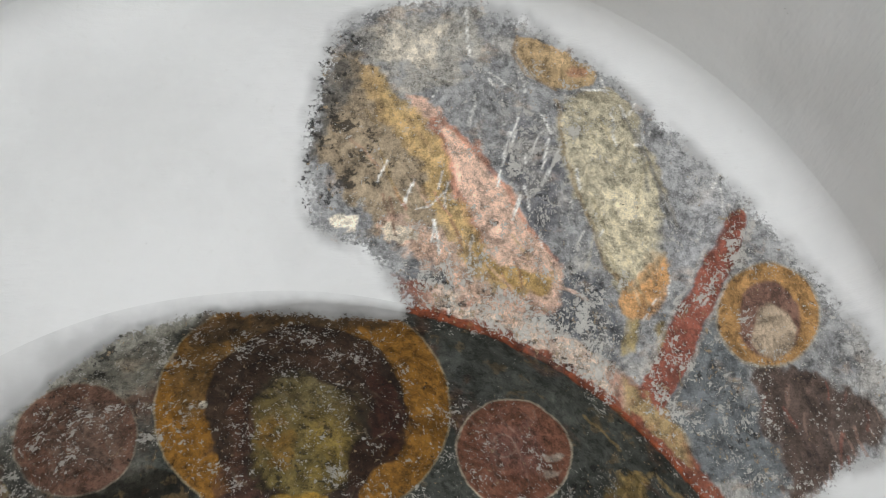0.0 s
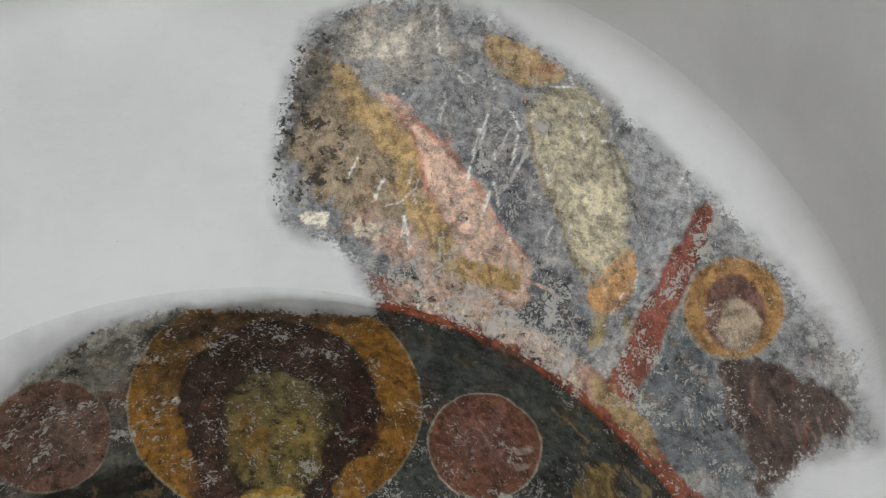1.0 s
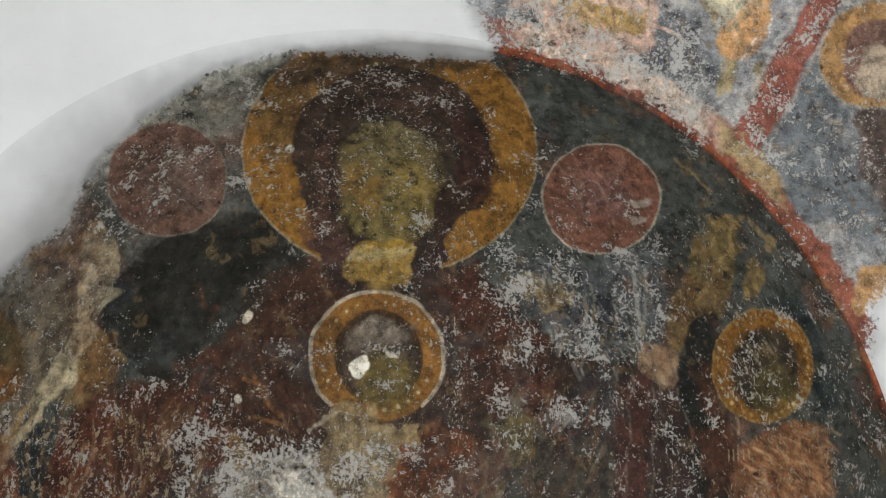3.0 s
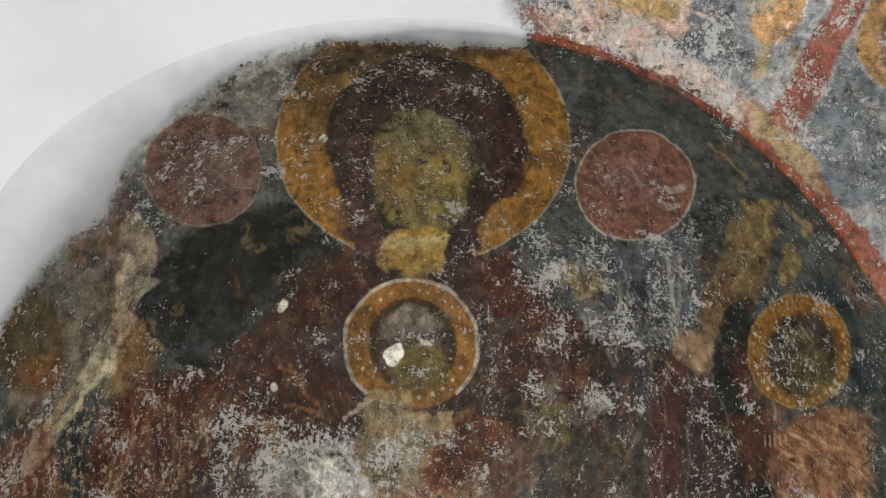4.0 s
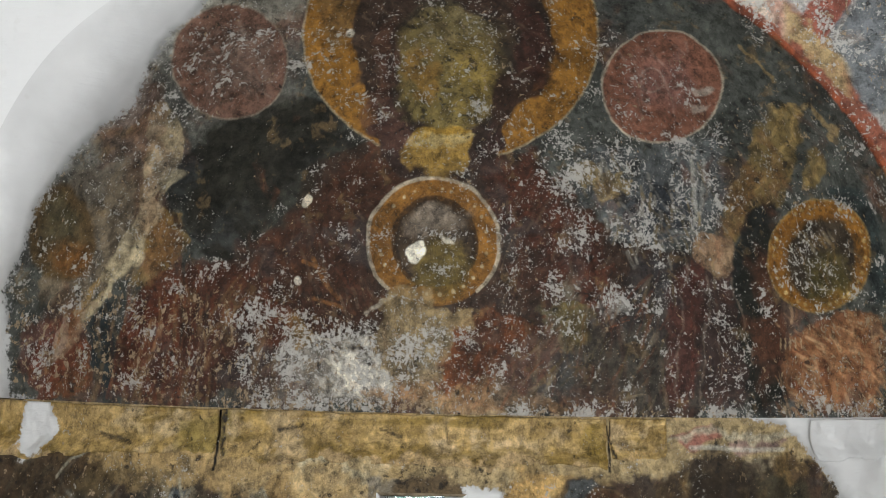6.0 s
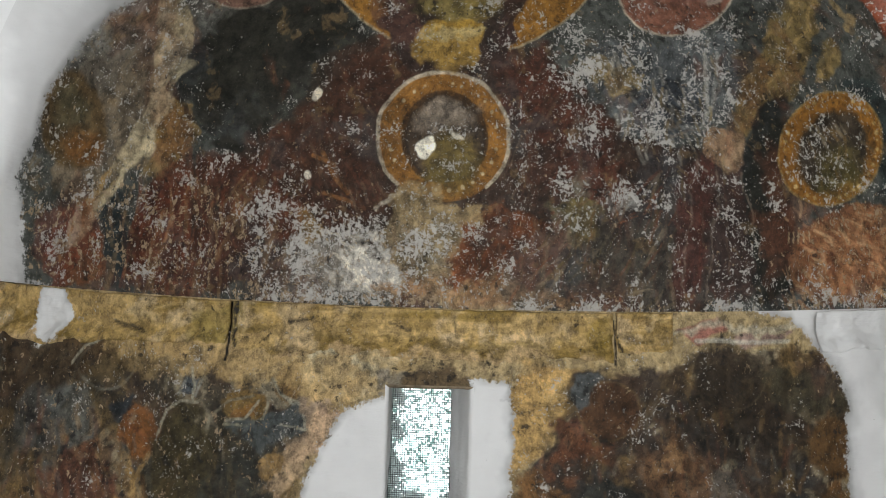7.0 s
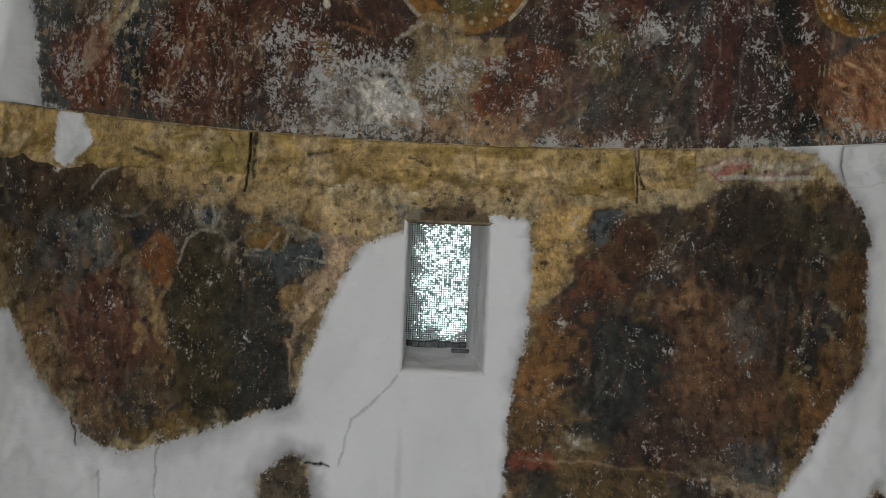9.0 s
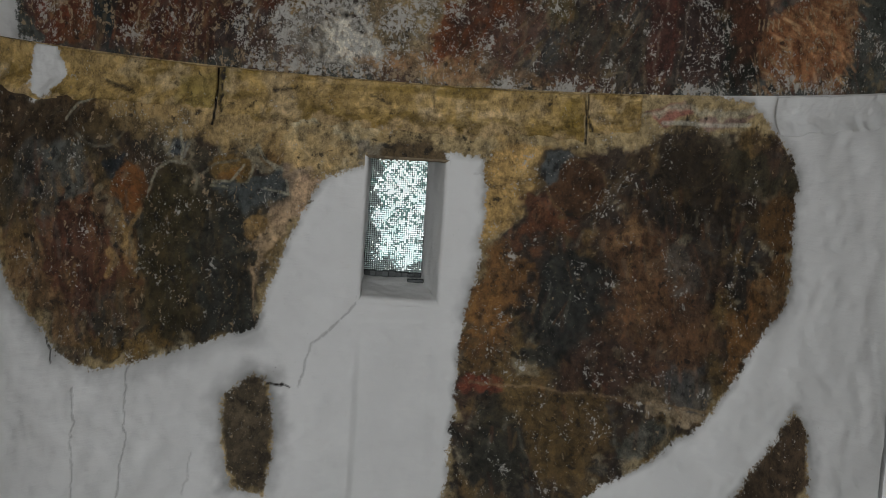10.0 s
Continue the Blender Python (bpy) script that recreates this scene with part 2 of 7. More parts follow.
def make_fresco():
    """Old fresco in its whitewashed wall: pigment, flaked white, bare cream plaster, soot, and the frayed edge of the limewash."""
    m, nt, bsdf = nodes_of("fresco_plaster")
    pos = nt.nodes.new("ShaderNodeNewGeometry").outputs["Position"]
    paint = nt.nodes.new("ShaderNodeAttribute")
    paint.attribute_name = "paint"
    worn = nt.nodes.new("ShaderNodeAttribute")
    worn.attribute_name = "wear"
    amounts = nt.nodes.new("ShaderNodeSeparateColor")
    nt.links.new(worn.outputs["Color"], amounts.inputs[0])
    # the hand's movement: positions bent by a slow noise, so that marks curl and run
    sway = nt.nodes.new("ShaderNodeTexNoise")
    sway.inputs["Scale"].default_value, sway.inputs["Detail"].default_value = 9, 2
    nt.links.new(pos, sway.inputs["Vector"])
    swing = nt.nodes.new("ShaderNodeVectorMath")
    swing.operation = "MULTIPLY_ADD"
    swing.inputs[1].default_value = (0.045, 0.045, 0.045)
    nt.links.new(sway.outputs["Color"], swing.inputs[0])
    nt.links.new(pos, swing.inputs[2])
    bent = swing.outputs[0]
    grain = noise_node(nt, 55, 7, 0.7, pos)
    fine = noise_node(nt, 240, 3, 0.65, pos)
    broad = noise_node(nt, 11, 6, 0.65, pos)
    streak = noise_node(nt, 50, 6, 0.70, bent, (1.0, 1.0, 0.55))
    tone = maths(nt, "ADD", maths(nt, "MULTIPLY", ramp(nt, grain, 0.32, 0.68), 0.46), maths(nt, "MULTIPLY", ramp(nt, fine, 0.34, 0.66), 0.30))
    tone = maths(nt, "ADD", tone, maths(nt, "MULTIPLY", ramp(nt, noise_node(nt, 38, 8, 0.75, bent), 0.45, 0.55), 0.46))
    tone = maths(nt, "ADD", tone, maths(nt, "MULTIPLY", ramp(nt, streak, 0.36, 0.64), 0.40))
    tone = maths(nt, "ADD", tone, maths(nt, "MULTIPLY", ramp(nt, broad, 0.32, 0.68), 0.42))
    shade = nt.nodes.new("ShaderNodeVectorMath")
    shade.operation = "SCALE"
    nt.links.new(paint.outputs["Color"], shade.inputs[0])
    nt.links.new(maths(nt, "ADD", tone, 0.03), shade.inputs["Scale"])
    colour = shade.outputs[0]
    # soot and dirt
    d1 = noise_node(nt, 30, 7, 0.72, pos)
    dark = ramp(nt, maths(nt, "ADD", d1, maths(nt, "MULTIPLY", amounts.outputs[2], 0.26)), 0.66, 0.71, 0, 0.8)
    colour = mix(nt, dark, colour, (0.016, 0.015, 0.014))
    # cream plaster laid bare
    c1 = noise_node(nt, 60, 8, 0.74, bent, (1.0, 1.0, 0.8))
    cream = ramp(nt, maths(nt, "ADD", c1, maths(nt, "MULTIPLY", amounts.outputs[1], 0.26)), 0.675, 0.70, 0, 0.85)
    colour = mix(nt, cream, colour, (0.40, 0.30, 0.19))
    # white flecks, scrapes and dots
    w1 = noise_node(nt, 92, 7, 0.74, bent, (1.0, 1.0, 0.85))
    w2 = noise_node(nt, 14, 5, 0.65, pos)
    w3 = noise_node(nt, 190, 2, 0.5, pos)
    w4 = noise_node(nt, 80, 4, 0.6, bent, (0.5, 0.5, 1.3))
    cluster = maths(nt, "MULTIPLY", maths(nt, "SUBTRACT", w2, 0.5), 0.62)
    amount = maths(nt, "ADD", maths(nt, "MULTIPLY", amounts.outputs[0], 0.27), cluster)
    white = ramp(nt, maths(nt, "ADD", w1, amount), 0.708, 0.735, 0, 0.85)
    dots = ramp(nt, maths(nt, "ADD", w3, amount), 0.785, 0.82, 0, 0.9)
    white = maths(nt, "MAXIMUM", white, dots)
    white = maths(nt, "MAXIMUM", white, ramp(nt, maths(nt, "ADD", w4, amount), 0.81, 0.84, 0, 0.7))
    colour = mix(nt, white, colour, (0.56, 0.54, 0.50))
    # limewash over the edges
    e1 = noise_node(nt, 30, 7, 0.75, pos)
    e2 = noise_node(nt, 120, 3, 0.6, pos)
    edge = maths(nt, "ADD", paint.outputs["Alpha"], maths(nt, "MULTIPLY", maths(nt, "SUBTRACT", e1, 0.5), 0.95))
    edge = maths(nt, "ADD", edge, maths(nt, "MULTIPLY", maths(nt, "SUBTRACT", e2, 0.5), 0.6))
    kept = ramp(nt, edge, 0.38, 0.62)
    film = nt.nodes.new("ShaderNodeAttribute")
    film.attribute_name = "lime"
    limed = nt.nodes.new("ShaderNodeVectorMath")
    limed.operation = "SCALE"
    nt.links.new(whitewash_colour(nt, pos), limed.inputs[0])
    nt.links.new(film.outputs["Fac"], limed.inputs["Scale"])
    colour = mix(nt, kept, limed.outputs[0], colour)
    # hairline cracks through both
    gap = maths(nt, "SUBTRACT", 1.0, worn.outputs["Alpha"])
    gap = maths(nt, "MULTIPLY", gap, ramp(nt, w1, 0.36, 0.5))
    colour = mix(nt, gap, colour, (0.035, 0.03, 0.026))
    nt.links.new(colour, bsdf.inputs["Base Color"])
    nt.links.new(ramp(nt, grain, 0.3, 0.7, 0.62, 0.85), bsdf.inputs["Roughness"])
    bsdf.inputs["Specular IOR Level"].default_value = 0.3
    h = maths(nt, "ADD", maths(nt, "MULTIPLY", maths(nt, "MULTIPLY", grain, kept), 0.2), maths(nt, "MULTIPLY", whitewash_height(nt, pos), 0.30))
    h = maths(nt, "ADD", h, maths(nt, "MULTIPLY", maths(nt, "MULTIPLY", white, kept), 0.12))
    h = maths(nt, "SUBTRACT", h, maths(nt, "MULTIPLY", kept, 0.10))
    h = maths(nt, "SUBTRACT", h, maths(nt, "MULTIPLY", maths(nt, "MULTIPLY", cream, kept), 0.14))
    h = maths(nt, "SUBTRACT", h, maths(nt, "MULTIPLY", gap, 0.25))
    h = maths(nt, "SUBTRACT", h, maths(nt, "MULTIPLY", maths(nt, "MULTIPLY", dark, kept), 0.08))
    bump(nt, bsdf, h, 0.8, 0.016)
    return m


def make_plain(name, colour, rough=0.7, metal=0.0, spread=0.25, scale=40):
    m, nt, bsdf = nodes_of(name)
    pos = nt.nodes.new("ShaderNodeNewGeometry").outputs["Position"]
    n = noise_node(nt, scale, 5, 0.6, pos)
    lo, hi = tuple(c * (1 - spread) for c in colour), tuple(min(1, c * (1 + spread)) for c in colour)
    nt.links.new(mix(nt, ramp(nt, n, 0.3, 0.7), lo, hi), bsdf.inputs["Base Color"])
    bsdf.inputs["Roughness"].default_value, bsdf.inputs["Metallic"].default_value = rough, metal
    bump(nt, bsdf, n, 0.3, 0.004)
    return m


whitewash, fresco = make_whitewash(), make_fresco()
stone_floor = make_plain("floor_stone", (0.225, 0.22, 0.21), 0.6, 0, 0.3, 6)
iron = make_plain("dark_iron", (0.05, 0.055, 0.055), 0.5, 0.6)
# for the unseen side walls: darker than the whitewash, to weaken bounced light
dim_plaster = make_plain("dim_plaster", (0.53, 0.53, 0.52), 0.85, 0, 0.2, 5)
wood = make_plain("door_wood", (0.20, 0.12, 0.07), 0.6, 0, 0.3, 12)
crack_dark = make_plain("crack_shadow_dirt", (0.03, 0.028, 0.024), 0.9)


# ---- meshes ----
def grid_faces(nu, nv):
    i = np.arange(nu * nv).reshape(nu, nv)
    return np.stack([i[:-1, :-1].ravel(), i[1:, :-1].ravel(), i[1:, 1:].ravel(), i[:-1, 1:].ravel()], 1)


def grid_normals(xyz, nu, nv):
    p = xyz.reshape(nu, nv, 3)
    n = np.cross(np.gradient(p, axis=0), np.gradient(p, axis=1)).reshape(-1, 3)
    return n / np.maximum(np.linalg.norm(n, axis=1), 1e-12)[:, None]


def mesh_of(name, xyz, faces, material, normals=None, plaster=None):
    used, inv = np.unique(faces.ravel(), return_inverse=True)
    me = bpy.data.meshes.new(name)
    me.vertices.add(len(used))
    me.vertices.foreach_set("co", xyz[used].astype(np.float32).ravel())
    nf, k = faces.shape
    me.loops.add(nf * k)
    me.loops.foreach_set("vertex_index", inv.astype(np.int32).ravel())
    me.polygons.add(nf)
    me.polygons.foreach_set("loop_start", np.arange(nf, dtype=np.int32) * k)
    me.polygons.foreach_set("loop_total", np.full(nf, k, dtype=np.int32))
    me.polygons.foreach_set("use_smooth", np.ones(nf, dtype=bool))
    me.update(calc_edges=True)
    me.validate()
    if plaster is not None:
        layer = me.attributes.new("paint", "FLOAT_COLOR", "POINT")
        layer.data.foreach_set("color", np.concatenate([plaster.rgb, plaster.keep[:, None]], 1)[used].astype(np.float32).ravel())
        layer = me.attributes.new("wear", "FLOAT_COLOR", "POINT")
        layer.data.foreach_set("color", np.concatenate([plaster.wearing, 1 - plaster.split[:, None]], 1)[used].astype(np.float32).ravel())
        layer = me.attributes.new("lime", "FLOAT", "POINT")
        if plaster.halo is None:
            plaster.halo = smooth(0.02, 0.45, plaster.keep) * np.clip(0.7 + fbm(plaster.xyz, 16, 3, 71), 0, 1)
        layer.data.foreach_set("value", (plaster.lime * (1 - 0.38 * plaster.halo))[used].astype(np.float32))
    if normals is not None:
        me.normals_split_custom_set_from_vertices(normals[used].tolist())
    me.materials.append(material)
    ob = new(name, me)
    return ob


def part(name, bm, material, parent, label=""):
    me = bpy.data.meshes.new(name)
    bm.to_mesh(me)
    bm.free()
    me.materials.append(material)
    ob = new(name, me)
    ob.parent = parent
    return tagged(ob, label)


def lift(xyz):
    out = xyz.copy()
    out[:, 2] += SPRING
    return out


PART_LABELS = {
    "halo": "painted ochre halo disc with worn rim", "medallion": "painted dull red roundel with pale rim",
    "face_oval": "plain worn oval of olive and ochre paint", "veil": "dark maroon painted veil shape", "neck": "small ochre painted patch",
    "painted_robe": "faded painted drapery shape", "red_bar": "painted red dividing bar", "red_border": "painted red border along the arch",
}


def frescoed(structure, label, xyz, faces, normals, plaster, panels):
    """Splits one plastered surface: limewash to the structure, each painting to a thing with its painted parts."""
    kept = plaster.keep[faces].mean(1) > 0.22
    base = mesh_of(structure, xyz, faces[~kept], fresco, normals, plaster)
    tagged(base, label, "wall", kind="structure")
    rest = faces[kept]
    which = plaster.part[rest].max(1)
    middle = plaster.uv[rest].mean(1)
    left = np.ones(len(rest), dtype=bool)
    for name, words, test in panels:
        mine = left & test(middle)
        left &= ~mine
        if not mine.any():
            continue
        thing = new(name)
        tagged(thing, words, "fresco")
        for k, part_name in enumerate(plaster.parts):
            sel = mine & (which == k)
            if sel.sum() < 12:
                continue
            ob = mesh_of(part_name, xyz, rest[sel], fresco, normals, plaster)
            ob.parent = thing
            tagged(ob, PART_LABELS.get(part_name, ""))


def uneven(xyz, amount):
    """Hand-laid plaster: slow swells and small lumps."""
    return amount * (0.75 * fbm(xyz, 4.5, 3, 41) + 0.25 * fbm(xyz, 22, 2, 47))


# ---- conch of the apse ----
NA, NB, NLIP = 860, 480, 44
alpha = np.linspace(math.pi, 0, NA)[:, None]
# the worn arris of the arch rolls on to the east wall: sharp on the south side, broad on the north haunch
lip_w = np.interp(alpha, np.radians([0, 80, 100, 118, 140, 160, 180]), [0.008, 0.010, 0.030, 0.075, 0.125, 0.080, 0.020])
lip_w = np.convolve(np.pad(lip_w.ravel(), 60, mode="edge"), np.hanning(121) / np.hanning(121).sum(), mode="valid")[:, None]
beta_end = BETA - 0.9 * lip_w
beta = 0.004 + (beta_end - 0.004) * np.linspace(0, 1, NB)[None, :]


def on_conch(be, al):
    return np.stack([np.sin(be) * np.cos(al) * RX, np.cos(be) * RY + 0 * al, np.sin(be) * np.sin(al) * RZ], 2)


core = on_conch(beta, alpha)
corner = on_conch(BETA + 0 * alpha, alpha)
away = np.concatenate([np.cos(alpha) * RX, 0 * alpha, np.sin(alpha) * RZ], 1)[:, None, :]
away /= np.linalg.norm(away, axis=2, keepdims=True)
rim = corner + away * lip_w[:, :, None]
s_ = np.linspace(0, 1, NLIP + 1)[None, 1:, None]
lip = core[:, -1:, :] * (1 - s_) ** 2 + corner * 2 * s_ * (1 - s_) + rim * s_ ** 2
xyz = np.concatenate([core, lip], 1)
nu, nv = NA, NB + NLIP
flat = xyz.reshape(-1, 3)
lip_out = xyz[:, -1, :].copy()
r_ang = np.concatenate([beta + 0 * alpha, beta_end + (BETA + lip_w - beta_end) * np.linspace(0, 1, NLIP + 1)[None, 1:]], 1)
uv = np.stack([r_ang * np.cos(alpha), r_ang * np.sin(alpha)], 2).reshape(-1, 2)
conch = Plaster(uv, flat)
conch.fill((72, 75, 74))
conch.patch([(-0.832, 1.028), (-0.452, 1.162), (-0.395, 0.876), (-0.470, 0.696), (-0.721, 0.666), (-0.816, 0.833)], (92, 92, 90), soft=0.05, wob=0.03)
# grey of the north haunch: sooty wash with the haunch's shade painted in
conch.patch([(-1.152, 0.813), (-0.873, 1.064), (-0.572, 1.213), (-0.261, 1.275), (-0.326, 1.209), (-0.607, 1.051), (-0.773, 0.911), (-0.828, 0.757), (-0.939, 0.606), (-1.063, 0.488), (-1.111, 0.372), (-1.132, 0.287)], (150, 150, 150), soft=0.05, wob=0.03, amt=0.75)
conch.patch([(-1.067, 0.547), (-0.828, 0.757), (-0.722, 0.696), (-0.744, 0.490), (-0.878, 0.304), (-0.983, 0.205), (-1.089, 0.287)], (108, 98, 86), soft=0.03, wob=0.03)
conch.patch([(-0.530, 0.756), (-0.365, 0.830), (-0.313, 0.725), (-0.425, 0.607), (-0.511, 0.491), (-0.538, 0.377), (-0.710, 0.376), (-0.730, 0.490), (-0.713, 0.637), (-0.656, 0.711)], (31, 31, 29), soft=0.02, wob=0.02)
conch.patch([(-0.515, 0.681), (-0.321, 0.740), (-0.396, 0.622), (-0.499, 0.607)], (20, 20, 19), soft=0.03, wob=0.02)
conch.patch([(-0.216, 0.687), (-0.410, 0.622), (-0.453, 0.491), (-0.595, 0.376), (-0.750, 0.319), (-0.843, 0.207), (-0.873, 0.050), (-0.187, 0.053), (0.762, 0.048), (0.724, 0.282), (0.616, 0.394), (0.399, 0.440), (0.260, 0.600), (0.083, 0.683)], (60, 46, 39), soft=0.012, wob=0.012)
conch.patch([(-0.736, 0.182), (0.245, 0.212), (0.724, 0.245), (0.745, 0.003), (0.102, 0.003), (-0.874, 0.016)], (58, 46, 41), soft=0.03, wob=0.03, amt=0.8)
conch.patch([(0.068, 0.662), (0.259, 0.586), (0.369, 0.427), (0.303, 0.261), (0.130, 0.291), (0.106, 0.488), (0.021, 0.604)], (74, 50, 41), soft=0.03, wob=0.03, amt=0.8)
conch.patch([(0.426, 0.398), (0.600, 0.367), (0.620, 0.050), (0.380, 0.052)], (54, 54, 58), soft=0.04, wob=0.03, amt=0.8)
conch.patch([(0.325, 0.686), (0.505, 0.675), (0.686, 0.677), (0.717, 0.532), (0.604, 0.422), (0.399, 0.440), (0.289, 0.585)], (84, 88, 92), soft=0.03, wob=0.03)
conch.patch([(0.481, 0.567), (0.601, 0.564), (0.607, 0.464), (0.489, 0.460)], (52, 58, 66), soft=0.015, wob=0.012)
conch.patch([(0.589, 0.423), (0.746, 0.364), (0.789, 0.199), (0.748, 0.048), (0.592, 0.050), (0.594, 0.284)], (64, 50, 48), soft=0.015, wob=0.01)
conch.patch([(0.245, 0.253), (0.536, 0.292), (0.725, 0.314), (0.738, 0.003), (0.189, 0.004)], (64, 60, 58), soft=0.04, wob=0.03, amt=0.65)
conch.stroke([(0.601, 0.381), (0.598, 0.230), (0.595, 0.050)], (84, 54, 46), width=0.006, amt=0.6)
conch.stroke([(0.707, 0.337), (0.732, 0.200), (0.741, 0.054)], (102, 60, 52), width=0.005)
conch.stroke([(0.518, 0.452), (0.592, 0.462), (0.629, 0.506), (0.646, 0.635)], (150, 152, 152), width=0.006, amt=0.7)
conch.patch([(0.801, 0.748), (0.867, 0.776), (0.940, 0.744), (0.881, 0.585), (0.771, 0.474), (0.664, 0.435), (0.665, 0.534), (0.773, 0.632)], (118, 100, 62), soft=0.015, wob=0.02, amt=0.8)
conch.patch([(0.940, 0.685), (0.984, 0.611), (0.943, 0.541), (0.907, 0.556)], (126, 108, 70), soft=0.01, wob=0.012, amt=0.8)
conch.patch([(0.744, 0.503), (0.830, 0.537), (0.797, 0.362), (0.843, 0.239), (0.804, 0.047), (0.720, 0.048), (0.702, 0.365)], (36, 38, 38), soft=0.012, wob=0.01)
conch.patch([(0.725, 0.397), (0.813, 0.434), (0.818, 0.242), (0.838, 0.021), (0.745, 0.010), (0.710, 0.246)], (34, 37, 37), soft=0.012, wob=0.01)
conch.patch([(0.945, 0.555), (1.067, 0.552), (1.115, 0.410), (1.130, 0.286), (1.060, 0.274), (1.055, 0.467)], (52, 60, 62), soft=0.01, wob=0.008)
conch.patch([(0.847, 0.179), (0.942, 0.257), (1.067, 0.257), (1.063, -0.002), (0.831, 0.010)], (126, 88, 66), soft=0.01, wob=0.012)
conch.patch([(0.847, 0.200), (0.941, 0.237), (0.940, 0.154), (0.853, 0.103)], (100, 58, 44), soft=0.02, wob=0.02, amt=0.8)
conch.patch([(0.611, 0.422), (0.724, 0.448), (0.698, 0.323), (0.629, 0.366)], (140, 118, 98), soft=0.008, wob=0.006)
conch.patch([(-1.026, 0.140), (-0.947, 0.160), (-0.947, 0.010), (-1.056, 0.004)], (104, 70, 52), soft=0.01, wob=0.015)
conch.patch([(-0.960, 0.302), (-0.884, 0.229), (-0.877, 0.013), (-0.943, 0.011)], (42, 50, 54), soft=0.01, wob=0.01)
conch.patch([(-0.856, 0.274), (-0.739, 0.295), (-0.730, 0.026), (-0.882, 0.016)], (76, 44, 38), soft=0.012, wob=0.012)
conch.patch([(-1.133, 0.209), (-1.044, 0.202), (-1.053, 0.087), (-1.140, 0.065)], (84, 62, 58), soft=0.02, wob=0.02)
conch.patch([(-0.736, 0.182), (-0.634, 0.202), (-0.613, 0.019), (-0.744, 0.018)], (70, 46, 40), soft=0.03, wob=0.02, amt=0.7)
conch.stroke([(-0.856, 0.267), (-0.873, 0.144), (-0.896, 0.014)], (112, 66, 52), width=0.006, amt=0.7)
conch.patch([(-0.048, 0.209), (0.172, 0.204), (0.188, 0.071), (0.014, 0.034), (-0.082, 0.067)], (104, 66, 48), soft=0.025, wob=0.03, amt=0.8)
conch.patch([(-0.555, 0.015), (-0.485, 0.125), (-0.384, 0.157), (-0.209, 0.184), (-0.190, 0.008), (-0.394, -0.005)], (140, 136, 132), soft=0.03, wob=0.04, amt=0.75)
conch.patch([(-0.340, 0.152), (-0.208, 0.163), (-0.198, 0.036), (-0.337, 0.032)], (196, 192, 188), soft=0.025, wob=0.03)
conch.patch([(-0.210, 0.234), (-0.078, 0.258), (-0.047, 0.139), (-0.081, 0.053), (0.102, 0.026), (0.233, 0.004), (-0.190, -0.003)], (152, 136, 112), soft=0.02, wob=0.025, amt=0.9)
conch.patch([(-0.166, 0.249), (-0.049, 0.265), (-0.039, 0.132), (-0.119, 0.109)], (118, 112, 98), soft=0.02, wob=0.02, amt=0.8)
conch.patch([(-0.814, 0.787), (-0.738, 0.726), (-0.730, 0.577), (-0.780, 0.490), (-0.825, 0.375), (-0.905, 0.289), (-0.963, 0.303), (-0.871, 0.432), (-0.822, 0.607)], (158, 146, 124), soft=0.008, wob=0.015)
conch.patch([(-0.788, 0.490), (-0.728, 0.461), (-0.738, 0.347), (-0.792, 0.304), (-0.863, 0.304)], (120, 100, 66), soft=0.01, wob=0.02, amt=0.8)
conch.patch([(-0.983, 0.205), (-0.920, 0.303), (-0.943, 0.233), (-1.030, 0.095), (-1.053, 0.047), (-1.059, 0.108)], (160, 140, 104), soft=0.008, wob=0.012, amt=0.8)
conch.patch([(-0.808, 0.660), (-0.741, 0.635), (-0.744, 0.578), (-0.790, 0.545), (-0.826, 0.482), (-0.875, 0.400), (-0.910, 0.355), (-0.897, 0.413), (-0.855, 0.487), (-0.820, 0.560)], (176, 164, 142), soft=0.005, wob=0.012)
conch.patch([(-0.811, 0.475), (-0.752, 0.493), (-0.749, 0.366), (-0.784, 0.328), (-0.830, 0.375)], (126, 104, 66), soft=0.008, wob=0.018, amt=0.85)
conch.patch([(-1.042, 0.167), (-1.014, 0.191), (-1.018, 0.119), (-1.042, 0.105)], (184, 176, 160), soft=0.004, wob=0.01)
conch.patch([(-0.967, 0.294), (-0.945, 0.317), (-0.978, 0.208), (-1.025, 0.118), (-1.040, 0.131)], (168, 140, 96), soft=0.006, wob=0.014, amt=0.85)
conch.patch([(0.288, 0.629), (0.391, 0.586), (0.376, 0.544), (0.302, 0.573)], (150, 134, 104), soft=0.012, wob=0.02, amt=0.7)
conch.patch([(0.610, 0.456), (0.697, 0.439), (0.682, 0.385), (0.638, 0.352), (0.595, 0.401)], (138, 114, 94), soft=0.006, wob=0.006)
conch.stroke([(0.507, 0.452), (0.595, 0.456), (0.617, 0.497), (0.612, 0.635)], (158, 158, 156), width=0.007, amt=0.7)
conch.patch([(0.361, 0.322), (0.434, 0.328), (0.449, 0.266), (0.383, 0.253)], (150, 150, 150), soft=0.01, wob=0.03, amt=0.7)
conch.patch([(0.244, 0.323), (0.317, 0.337), (0.310, 0.288), (0.259, 0.281)], (120, 116, 106), soft=0.012, wob=0.02, amt=0.7)
conch.stroke([(0.332, 0.253), (0.275, 0.170), (0.232, 0.086)], (38, 30, 28), width=0.02, amt=0.7)
